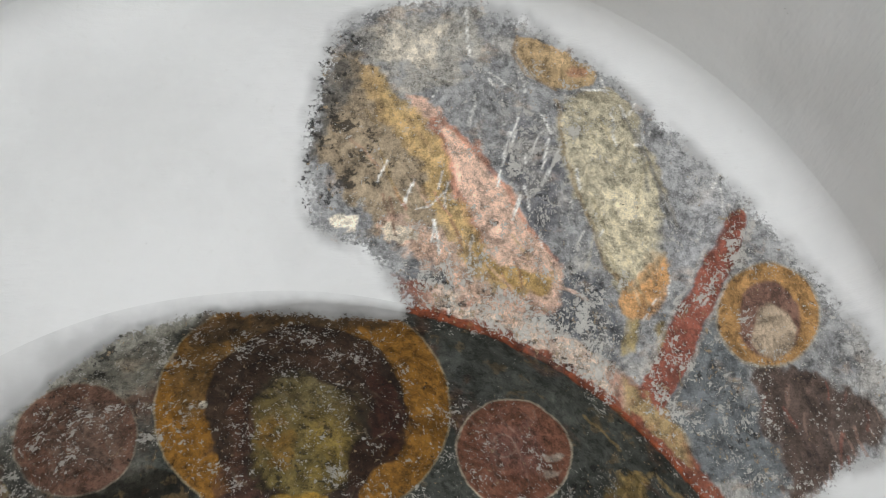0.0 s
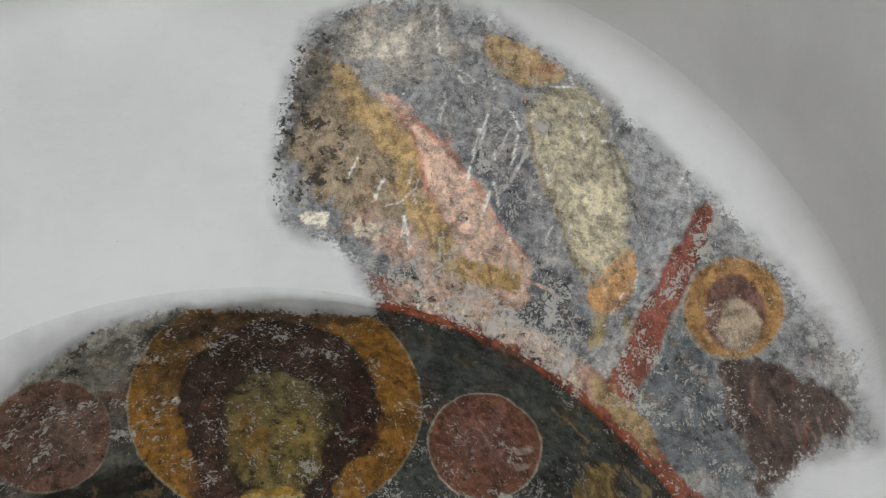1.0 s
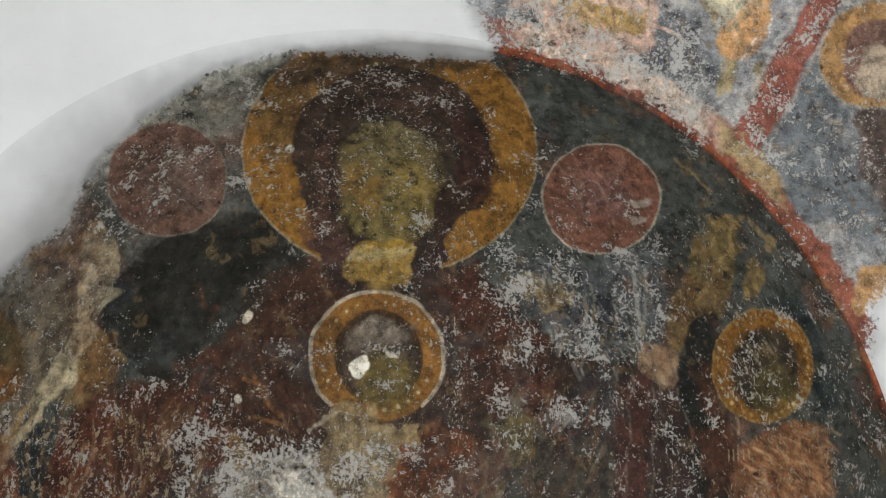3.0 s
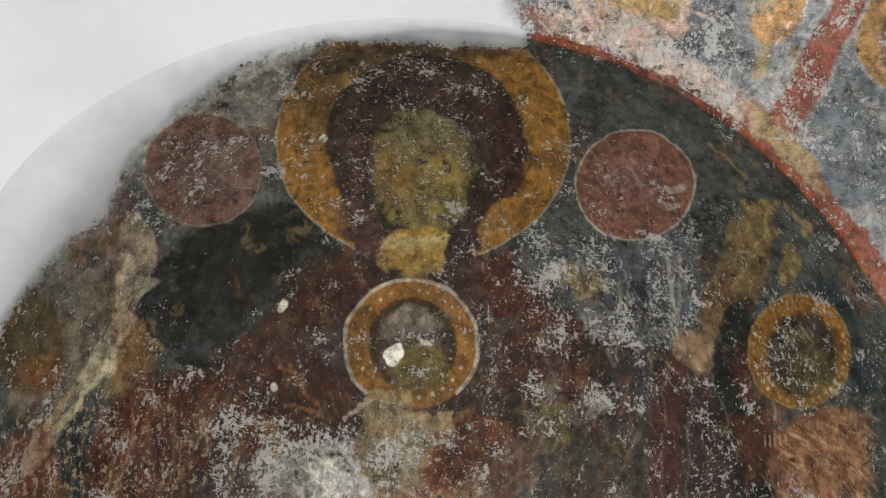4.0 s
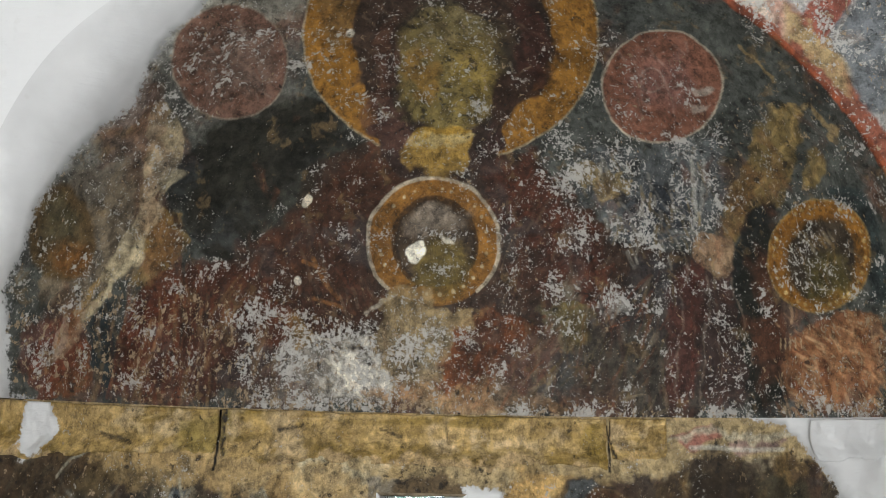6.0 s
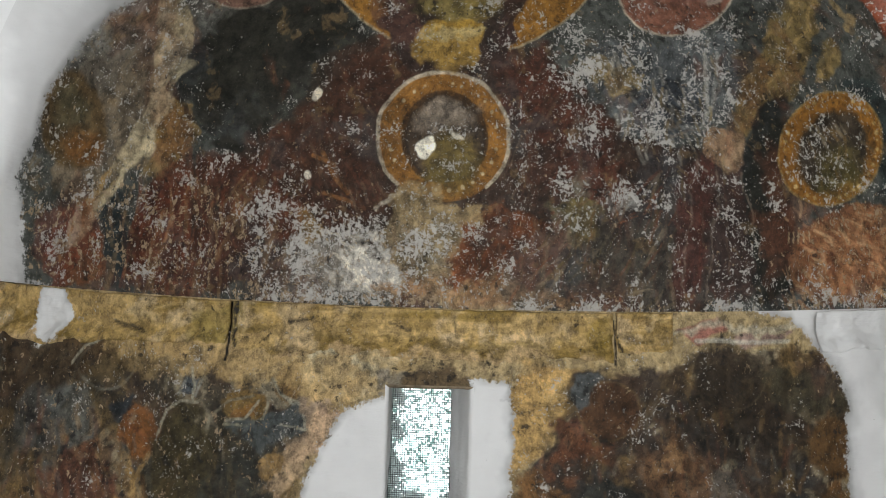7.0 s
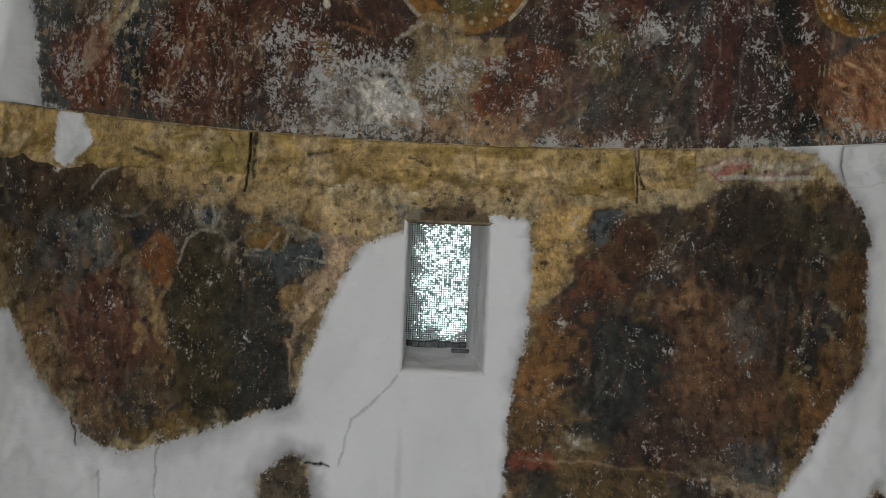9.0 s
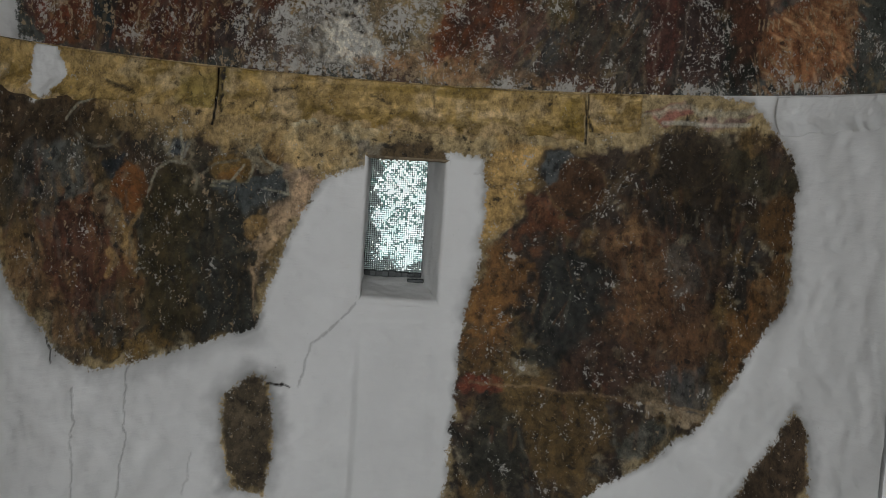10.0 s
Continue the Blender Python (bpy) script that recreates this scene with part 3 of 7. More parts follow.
conch.patch([(0.186, 0.267), (0.332, 0.274), (0.260, 0.156), (0.202, 0.141)], (98, 94, 74), soft=0.02, wob=0.03, amt=0.7)
conch.patch([(-0.736, 0.651), (-0.698, 0.637), (-0.715, 0.490), (-0.759, 0.490), (-0.740, 0.577)], (28, 32, 34), soft=0.006, wob=0.012)
conch.stroke([(-0.465, 0.363), (-0.334, 0.321), (-0.290, 0.265)], (112, 78, 56), width=0.014, amt=0.7)
conch.stroke([(-0.362, 0.272), (-0.276, 0.244)], (118, 82, 56), width=0.01, amt=0.7)
conch.patch([(-0.515, 1.114), (-0.445, 1.113), (-0.453, 1.073), (-0.500, 1.066)], (166, 152, 138), soft=0.01, wob=0.01)
conch.lay(np.arange(len(conch.uv)), smooth(BETA - 0.012, BETA - 0.004, np.linalg.norm(conch.uv, axis=1) + 0.006 * conch.fray) * smooth(0.12, 0.2, conch.uv[:, 0]), (124, 66, 46))
conch.patch([(-0.605, 0.758), (-0.418, 0.849), (-0.298, 0.698), (-0.238, 0.654), (-0.357, 0.624), (-0.445, 0.522), (-0.545, 0.406), (-0.689, 0.376), (-0.765, 0.461), (-0.713, 0.622)], (44, 43, 38), soft=0.03, wob=0.03, amt=0.7)
conch.patch([(-0.544, 0.392), (-0.416, 0.522), (-0.238, 0.639), (-0.119, 0.595), (-0.239, 0.465), (-0.238, 0.337), (-0.165, 0.268), (-0.293, 0.184), (-0.466, 0.210)], (66, 42, 32), soft=0.02, wob=0.02, amt=0.8)
conch.patch([(0.046, 0.623), (0.197, 0.650), (0.310, 0.519), (0.419, 0.348), (0.371, 0.238), (0.230, 0.350), (0.116, 0.464)], (78, 46, 36), soft=0.03, wob=0.03, amt=0.75)
conch.patch([(-0.886, 0.121), (-0.829, 0.317), (-0.730, 0.347), (-0.735, 0.179), (-0.752, 0.012), (-0.891, 0.010)], (84, 46, 32), soft=0.008, wob=0.01, amt=0.85)
conch.patch([(-0.730, 0.347), (-0.587, 0.377), (-0.438, 0.238), (-0.530, 0.046), (-0.724, 0.013)], (72, 42, 32), soft=0.02, wob=0.02, amt=0.75)
conch.patch([(-0.034, 0.213), (0.038, 0.268), (0.197, 0.240), (0.283, 0.212), (0.179, 0.037), (0.094, 0.090), (-0.091, 0.063)], (98, 58, 36), soft=0.015, wob=0.02, amt=0.85)
conch.patch([(-0.207, 0.212), (-0.136, 0.268), (-0.005, 0.254), (-0.035, 0.144), (-0.091, 0.077), (-0.205, 0.062)], (128, 114, 92), soft=0.015, wob=0.02, amt=0.8)
conch.patch([(-0.233, 0.062), (-0.063, 0.077), (0.222, 0.050), (0.334, 0.021), (-0.261, 0.019)], (150, 120, 92), soft=0.02, wob=0.025, amt=0.8)
conch.patch([(0.298, 0.212), (0.541, 0.182), (0.548, 0.049), (0.278, 0.037), (0.222, 0.064)], (70, 66, 60), soft=0.03, wob=0.03, amt=0.7)
conch.patch([(0.536, 0.346), (0.642, 0.400), (0.612, 0.181), (0.588, 0.020), (0.518, 0.020)], (78, 44, 38), soft=0.02, wob=0.015, amt=0.7)
conch.patch([(0.630, 0.331), (0.711, 0.343), (0.727, 0.180), (0.744, 0.018), (0.617, 0.019)], (60, 46, 44), soft=0.01, wob=0.012, amt=0.8)
conch.patch([(0.834, 0.178), (0.919, 0.230), (1.111, 0.266), (1.081, 0.013), (0.800, 0.017)], (134, 96, 70), soft=0.012, wob=0.015, amt=0.85)
conch.patch([(0.711, 0.343), (0.796, 0.480), (0.848, 0.479), (0.798, 0.341), (0.844, 0.204), (0.800, 0.017), (0.744, 0.018), (0.729, 0.206)], (34, 35, 32), soft=0.01, wob=0.008)
conch.patch([(0.361, 0.184), (0.462, 0.333), (0.476, 0.319), (0.396, 0.157)], (44, 34, 30), soft=0.012, wob=0.01, amt=0.6)
conch.patch([(0.209, 0.131), (0.327, 0.239), (0.341, 0.218), (0.230, 0.110)], (38, 33, 30), soft=0.012, wob=0.01, amt=0.7)
conch.patch([(0.264, 0.280), (0.371, 0.252), (0.324, 0.157), (0.225, 0.185)], (98, 86, 54), soft=0.02, wob=0.03, amt=0.7)
conch.patch([(0.423, 0.545), (0.567, 0.585), (0.612, 0.485), (0.511, 0.416), (0.425, 0.460)], (58, 62, 70), soft=0.02, wob=0.015, amt=0.8)
conch.patch([(0.301, 0.634), (0.405, 0.618), (0.416, 0.545), (0.326, 0.547)], (160, 140, 100), soft=0.012, wob=0.03, amt=0.75)
conch.patch([(-0.466, 0.224), (-0.409, 0.225), (-0.378, 0.156), (-0.420, 0.128)], (142, 116, 74), soft=0.012, wob=0.015, amt=0.7)
conch.stroke([(-0.384, 0.379), (-0.354, 0.323), (-0.317, 0.281)], (132, 92, 54), width=0.008, amt=0.7)
conch.stroke([(-0.413, 0.372), (-0.354, 0.351)], (140, 98, 60), width=0.007, amt=0.7)
conch.stroke([(-0.382, 0.280), (-0.309, 0.260)], (140, 98, 60), width=0.007, amt=0.7)
conch.stroke([(-0.721, 0.637), (-0.741, 0.563), (-0.790, 0.519), (-0.735, 0.447), (-0.705, 0.418)], (20, 22, 24), width=0.010, amt=0.85, wob=0.014)
conch.stroke([(-0.734, 0.592), (-0.801, 0.460), (-0.874, 0.344), (-0.951, 0.230), (-1.013, 0.118)], (196, 184, 158), width=0.012, amt=0.7, wob=0.02)
conch.stroke([(-1.013, 0.201), (-1.015, 0.146), (-1.032, 0.104)], (196, 190, 178), width=0.012, amt=0.8, wob=0.01)
conch.patch([(-1.081, 0.172), (-0.994, 0.229), (-0.959, 0.147), (-1.030, 0.006), (-1.099, 0.004)], (112, 60, 46), soft=0.015, wob=0.02, amt=0.6)
for line in ([(-0.247, 0.022), (-0.305, 0.089), (-0.349, 0.129)], [(-0.292, 0.143), (-0.336, 0.170), (-0.379, 0.177)], [(-0.237, 0.240), (-0.201, 0.281), (-0.165, 0.295)]):
    conch.stroke(line, (206, 200, 190), width=0.006, amt=0.7, wob=0.02)
for line in ([(0.582, 0.373), (0.582, 0.263), (0.552, 0.128), (0.553, 0.020)], [(0.635, 0.456), (0.638, 0.344), (0.621, 0.181), (0.617, 0.019)], [(0.711, 0.343), (0.734, 0.233), (0.744, 0.126)], [(0.634, 0.627), (0.638, 0.541), (0.610, 0.457), (0.512, 0.437)]):
    conch.stroke(line, (128, 116, 108), width=0.004, amt=0.4, wob=0.02)
for line in ([(0.811, 0.754), (0.882, 0.767), (0.950, 0.750), (1.004, 0.697)], [(0.778, 0.667), (0.837, 0.716), (0.873, 0.760)], [(0.911, 0.751), (0.884, 0.664), (0.811, 0.623)], [(0.738, 0.921), (0.780, 0.882), (0.843, 0.828)], [(0.951, 0.648), (0.957, 0.576), (0.929, 0.534)], [(0.826, 0.622), (0.742, 0.538), (0.666, 0.512)]):
    conch.stroke(line, (158, 134, 92), width=0.010, amt=0.55, wob=0.035)
conch.enrich(1.04)
conch.blot((108, 66, 48), 9, 0.15, 0.6, 0.45, 101, stretch=(1, 1, 0.4))
conch.blot((72, 76, 80), 7, 0.2, 0.6, 0.4, 103)
conch.blot((26, 24, 23), 16, 0.2, 0.6, 0.4, 107)
conch.blot((120, 100, 72), 26, 0.4, 0.65, 0.4, 109)
conch.folds([(-0.75, 0.02), (-0.6, 0.36), (-0.25, 0.62), (0.1, 0.62), (0.42, 0.4), (0.7, 0.28), (0.75, 0.02)], [(34, 27, 25), (84, 56, 44), (104, 88, 76), (46, 44, 48), (84, 50, 40)], 330, 0.12, 0.005, 0.0, 11, 0.27)
conch.folds([(-0.95, 0.02), (-0.95, 0.3), (-0.65, 0.4), (-0.6, 0.02)], [(120, 74, 52), (40, 38, 40), (150, 124, 92), (84, 48, 38)], 120, 0.09, 0.005, 0.1, 12, 0.36)
conch.folds([(0.3, 0.65), (0.62, 0.6), (0.75, 0.5), (0.6, 0.3), (0.4, 0.42)], [(150, 148, 144), (44, 50, 58), (132, 116, 84)], 70, 0.06, 0.004, 0.5, 13, 0.36)
conch.folds([(0.8, 0.28), (1.1, 0.25), (1.1, 0.02), (0.8, 0.02)], [(160, 122, 96), (96, 54, 40), (176, 146, 118)], 70, 0.05, 0.004, 0.3, 14, 0.42)
HALO = [(0.380, 0.953), (0.365, 0.883), (0.336, 0.819), (0.290, 0.761), (0.233, 0.711), (0.165, 0.671), (0.088, 0.646), (0.009, 0.632), (-0.072, 0.633), (-0.151, 0.648), (-0.226, 0.674), (-0.292, 0.716), (-0.346, 0.767), (-0.388, 0.827), (-0.412, 0.893), (-0.420, 0.964), (-0.410, 1.037), (-0.385, 1.105), (-0.340, 1.169), (-0.282, 1.224), (-0.210, 1.269), (-0.130, 1.298), (-0.044, 1.313), (0.042, 1.311), (0.125, 1.292), (0.202, 1.261), (0.268, 1.213), (0.319, 1.157), (0.358, 1.092), (0.377, 1.024)]
conch.patch(HALO, (134, 96, 44), soft=0.006, wob=0.002, part='halo')
conch.patch([(-0.394, 1.003), (-0.337, 1.146), (-0.224, 1.243), (-0.032, 1.289), (0.110, 1.269), (0.120, 1.187), (-0.101, 1.191), (-0.245, 1.097), (-0.295, 0.956), (-0.357, 0.910)], (98, 78, 52), soft=0.03, wob=0.03, amt=0.75)
conch.patch([(-0.755, 1.006), (-0.602, 1.150), (-0.445, 1.206), (-0.335, 1.212), (-0.393, 1.083), (-0.432, 1.004), (-0.525, 1.028), (-0.632, 1.037), (-0.753, 0.911)], (132, 130, 124), soft=0.03, wob=0.03, amt=0.7)
conch.stroke(HALO + HALO[:1], (160, 150, 130), width=0.004, amt=0.6)
conch.patch([(-0.324, 1.254), (0.308, 1.243), (0.207, 1.180), (-0.108, 1.171), (-0.328, 1.143)], (70, 58, 48), soft=0.03, wob=0.02, amt=0.8)
conch.oval((-0.017, 0.966), (0.271, -0.005), (0.012, 0.233), (52, 42, 38), part='veil', soft=0.008, wob=0.006)
conch.patch([(-0.214, 0.829), (-0.120, 0.904), (0.124, 0.900), (0.182, 0.838), (0.120, 0.749), (0.093, 0.691), (0.096, 0.617), (-0.159, 0.577), (-0.223, 0.665), (-0.203, 0.754)], (54, 42, 39), soft=0.008, wob=0.006)
conch.patch([(-0.213, 0.875), (-0.176, 1.060), (-0.012, 1.202), (0.173, 1.149), (0.254, 0.989), (0.222, 0.867), (0.149, 0.794), (0.100, 0.720), (0.068, 0.662), (-0.128, 0.605), (-0.217, 0.679), (-0.215, 0.754), (-0.274, 0.860)], (52, 42, 38), part='veil', soft=0.008, wob=0.006)
conch.patch([(-0.217, 0.679), (-0.261, 0.709), (-0.140, 0.753), (-0.097, 0.664), (-0.128, 0.605)], (60, 44, 42), soft=0.01, wob=0.006)
conch.patch([(0.070, 0.721), (0.149, 0.801), (0.132, 0.749), (0.100, 0.713), (0.128, 0.668), (0.067, 0.647)], (60, 44, 42), soft=0.006, wob=0.004)
conch.patch([(-0.244, 0.829), (-0.183, 0.829), (-0.185, 0.754), (-0.238, 0.769)], (104, 74, 60), soft=0.02, wob=0.02, amt=0.6)
conch.patch([(-0.109, 1.155), (0.171, 1.133), (0.238, 0.989), (0.184, 0.868), (0.146, 0.992), (-0.020, 1.073)], (58, 38, 36), soft=0.03, wob=0.02, amt=0.7)
conch.oval((-0.017, 0.873), (0.145, -0.002), (0.007, 0.164), (116, 101, 62), part='face_oval', soft=0.015, wob=0.015)
conch.oval((-0.009, 0.987), (0.123, -0.002), (0.002, 0.047), (118, 112, 92), soft=0.04, wob=0.03, amt=0.6)
conch.oval((-0.113, 0.874), (0.046, -0.001), (0.004, 0.106), (74, 66, 46), soft=0.04, wob=0.03, amt=0.7)
conch.oval((0.110, 0.916), (0.037, -0.001), (0.005, 0.092), (72, 62, 46), soft=0.03, wob=0.03, amt=0.7)
conch.oval((-0.048, 0.789), (0.083, -0.001), (0.002, 0.060), (104, 96, 58), soft=0.04, wob=0.03, amt=0.6)
conch.patch([(-0.141, 0.716), (0.025, 0.721), (0.029, 0.618), (-0.143, 0.613)], (140, 112, 50), part='neck', soft=0.01, wob=0.01)
conch.stroke([(-0.142, 0.664), (-0.060, 0.649), (0.023, 0.665)], (92, 76, 40), width=0.006, amt=0.6)
conch.oval((-0.617, 0.890), (0.154, -0.001), (-0.002, 0.154), (108, 82, 73), part='medallion', soft=0.005, wob=0.005)
conch.oval((-0.599, 0.902), (0.100, -0.001), (-0.001, 0.093), (106, 90, 84), soft=0.05, wob=0.04, amt=0.7)
conch.ring((-0.617, 0.890), (0.156, -0.001), (-0.002, 0.155), (150, 140, 130), width=0.003, amt=0.5)
conch.oval((0.542, 0.827), (0.159, -0.004), (0.014, 0.144), (116, 79, 66), part='medallion', soft=0.005, wob=0.004)
conch.oval((0.535, 0.845), (0.092, -0.002), (0.007, 0.075), (126, 92, 88), soft=0.05, wob=0.04, amt=0.7)
conch.patch([(0.619, 0.842), (0.680, 0.833), (0.662, 0.804), (0.616, 0.812)], (152, 140, 134), soft=0.008, wob=0.012)
conch.patch([(0.606, 0.790), (0.674, 0.781), (0.634, 0.760)], (146, 132, 126), soft=0.008, wob=0.012)
conch.ring((0.542, 0.827), (0.161, -0.004), (0.014, 0.145), (168, 160, 148), width=0.0035, amt=0.75)
conch.ring((0.517, 0.845), (0.031, -0.001), (0.003, 0.033), (160, 140, 134), width=0.003, amt=0.6)
conch.oval((-0.072, 0.429), (0.173, -0.001), (0.002, 0.162), (128, 90, 44), part='halo', soft=0.004, wob=0.003)
conch.oval((-0.069, 0.426), (0.106, -0.001), (0.002, 0.108), (70, 58, 48), part='face_oval', soft=0.008, wob=0.008)
conch.ring((-0.069, 0.429), (0.107, -0.001), (0.002, 0.109), (40, 32, 27), width=0.01, amt=0.8)
conch.oval((-0.051, 0.362), (0.066, -0.000), (0.001, 0.070), (106, 92, 52), soft=0.03, wob=0.02, amt=0.8)
conch.oval((-0.057, 0.475), (0.074, -0.001), (0.001, 0.049), (150, 138, 128), soft=0.03, wob=0.03, amt=0.7)
conch.patch([(-0.146, 0.412), (-0.094, 0.433), (-0.087, 0.397), (-0.109, 0.369), (-0.138, 0.376)], (226, 222, 214), soft=0.006, wob=0.006)
conch.patch([(-0.050, 0.446), (-0.016, 0.425), (-0.036, 0.415)], (220, 214, 204), soft=0.006, wob=0.006)
conch.arc((-0.072, 0.429), (0.173, -0.001), (0.002, 0.162), 40, 320, (172, 163, 150), width=0.006, amt=0.85)
conch.patch([(-0.190, 0.306), (-0.131, 0.348), (-0.045, 0.251), (0.013, 0.292), (0.056, 0.236), (-0.074, 0.203), (-0.218, 0.237)], (140, 122, 92), soft=0.02, wob=0.03, amt=0.8)
conch.oval((0.937, 0.392), (0.136, -0.003), (0.016, 0.137), (132, 92, 40), part='halo', soft=0.005, wob=0.004)
conch.oval((0.946, 0.384), (0.092, -0.002), (0.011, 0.091), (60, 52, 44), part='face_oval', soft=0.01, wob=0.012)
conch.oval((0.956, 0.331), (0.059, -0.001), (0.007, 0.060), (96, 88, 50), soft=0.03, wob=0.03, amt=0.7)
conch.ring((0.937, 0.392), (0.136, -0.003), (0.016, 0.137), (150, 126, 84), width=0.0035, amt=0.6)
conch.oval((-1.044, 0.428), (0.089, 0.001), (-0.010, 0.124), (84, 69, 48), part='halo', soft=0.012, wob=0.01)
conch.oval((-1.043, 0.452), (0.052, 0.000), (-0.006, 0.072), (78, 74, 58), soft=0.03, wob=0.02, amt=0.8)
conch.oval((-1.017, 0.366), (0.049, 0.000), (-0.003, 0.040), (116, 78, 40), soft=0.03, wob=0.02, amt=0.7)
conch.oval((-0.425, 0.323), (0.010, 0.000), (-0.000, 0.011), (206, 200, 192), soft=0.003, wob=0.002)
conch.oval((-0.293, 0.971), (0.011, -0.000), (0.000, 0.011), (190, 186, 180), soft=0.003, wob=0.003)
conch.patch([(-0.407, 0.556), (-0.392, 0.534), (-0.412, 0.505), (-0.427, 0.520)], (196, 188, 176), soft=0.003, wob=0.005)
conch.stroke([(0.825, 0.192), (0.824, 0.165)], (168, 150, 124), width=0.002)
conch.stroke([(0.837, 0.192), (0.836, 0.165)], (168, 150, 124), width=0.002)
conch.stroke([(0.850, 0.191), (0.849, 0.165)], (168, 150, 124), width=0.002)
conch.stroke([(0.863, 0.191), (0.864, 0.167)], (168, 150, 124), width=0.002)
conch.stroke([(0.876, 0.192), (0.878, 0.168)], (168, 150, 124), width=0.002)
conch.patch([(-0.148, 0.701), (0.025, 0.693), (0.034, 0.616), (-0.015, 0.600), (-0.152, 0.607)], (150, 122, 68), soft=0.012, wob=0.012, amt=0.9)
conch.patch([(-0.148, 0.701), (0.025, 0.693), (0.020, 0.667), (-0.148, 0.671)], (164, 150, 112), soft=0.012, wob=0.02, amt=0.7)
conch.patch([(-0.261, 1.065), (-0.133, 1.176), (0.088, 1.180), (0.220, 1.057), (0.256, 0.902), (0.189, 0.798), (0.137, 0.981), (-0.013, 1.062), (-0.139, 1.017), (-0.204, 0.909), (-0.236, 0.803), (-0.288, 0.909)], (70, 55, 47), soft=0.025, wob=0.03, amt=0.7)
conch.patch([(0.145, 1.106), (0.247, 0.994), (0.262, 0.872), (0.203, 0.783), (0.160, 0.844)], (64, 38, 34), soft=0.02, wob=0.015, amt=0.75)
conch.patch([(-0.232, 1.002), (-0.154, 1.032), (-0.176, 0.802), (-0.222, 0.788)], (86, 60, 50), soft=0.025, wob=0.02, amt=0.6)
conch.patch([(-0.141, 0.978), (-0.031, 1.015), (0.091, 0.990), (0.117, 0.890), (0.066, 0.785), (-0.042, 0.719), (-0.131, 0.787), (-0.158, 0.893)], (104, 92, 60), soft=0.04, wob=0.03, amt=0.6)
conch.patch([(-0.159, 0.878), (-0.082, 0.908), (-0.054, 0.801), (-0.116, 0.787)], (132, 98, 44), soft=0.03, wob=0.03, amt=0.6)
conch.patch([(-0.006, 0.876), (0.087, 0.898), (0.082, 0.800), (0.005, 0.771)], (142, 122, 66), soft=0.03, wob=0.03, amt=0.6)
conch.patch([(0.105, 0.951), (0.158, 0.935), (0.143, 0.799), (0.064, 0.718), (0.050, 0.740), (0.106, 0.814)], (46, 42, 38), soft=0.02, wob=0.015, amt=0.7)
conch.patch([(-0.236, 0.803), (-0.161, 0.802), (-0.125, 0.712), (-0.163, 0.639), (-0.253, 0.683)], (84, 60, 54), soft=0.02, wob=0.02, amt=0.7)
for line in ([(-0.233, 0.955), (-0.184, 1.064), (-0.073, 1.118), (0.052, 1.108), (0.140, 1.028), (0.171, 0.904)], [(-0.190, 0.863), (-0.172, 0.970), (-0.092, 1.039), (0.017, 1.046), (0.107, 0.997)], [(0.206, 1.073), (0.259, 0.948), (0.228, 0.827), (0.126, 0.769), (0.078, 0.696)]):
    conch.stroke(line, (40, 34, 32), width=0.009, amt=0.6, wob=0.01)
for line in ([(-0.293, 1.050), (-0.253, 1.097), (-0.181, 1.144)], [(0.140, 0.889), (0.144, 0.829), (0.201, 0.881)], [(0.150, 0.784), (0.095, 0.740), (0.078, 0.703)], [(-0.094, 0.993), (-0.064, 0.977), (-0.080, 0.961)], [(-0.206, 0.787), (-0.192, 0.750), (-0.169, 0.757)]):
    conch.stroke(line, (150, 138, 122), width=0.004, amt=0.35, wob=0.02)
conch.patch([(0.195, 0.776), (0.255, 0.887), (0.298, 0.841), (0.239, 0.738), (0.161, 0.692), (0.132, 0.725)], (134, 96, 44), soft=0.01, wob=0.006)
conch.patch([(0.115, 0.859), (0.215, 0.858), (0.189, 0.798), (0.125, 0.737), (0.086, 0.699), (0.074, 0.785)], (60, 44, 37), soft=0.012, wob=0.01)
conch.beads((-0.072, 0.429), (0.142, 0.0), (0.002, 0.135), 26, (178, 166, 140), 0.0045, 0.8, 2)
conch.beads((0.937, 0.392), (0.122, -0.003), (0.014, 0.123), 38, (186, 166, 120), 0.0045, 0.8, 3)
conch.beads((0.946, 0.384), (0.098, -0.002), (0.011, 0.097), 30, (52, 42, 30), 0.010, 0.6, 4)
conch.folds([(0.868, 0.451), (1.018, 0.461), (1.033, 0.336), (0.910, 0.284)], [(150, 140, 122), (60, 50, 40), (128, 104, 62)], 60, 0.035, 0.0045, 0.6, 15, 0.48)
conch.folds([(0.427, 0.929), (0.630, 0.939), (0.676, 0.787), (0.502, 0.718), (0.403, 0.809)], [(160, 138, 132), (92, 54, 44), (134, 92, 82)], 80, 0.04, 0.004, 0.4, 16, 0.36)
conch.folds([(-0.754, 0.974), (-0.525, 1.020), (-0.478, 0.849), (-0.628, 0.757), (-0.750, 0.818)], [(140, 130, 126), (92, 62, 52), (70, 62, 58), (120, 78, 60)], 110, 0.04, 0.0045, 0.7, 17, 0.36)
conch.folds([(-0.260, 1.129), (0.180, 1.153), (0.257, 0.917), (0.128, 0.799), (-0.154, 1.032), (-0.252, 0.803)], [(92, 74, 64), (42, 34, 32), (70, 44, 38), (120, 106, 96)], 120, 0.05, 0.004, 0.9, 18, 0.30)
conch.folds([(-0.891, 0.010), (-0.730, 0.347), (-0.514, 0.349), (-0.402, 0.018)], [(110, 62, 42), (44, 32, 28), (150, 124, 92), (64, 62, 62)], 130, 0.10, 0.006, -0.25, 19, 0.36)
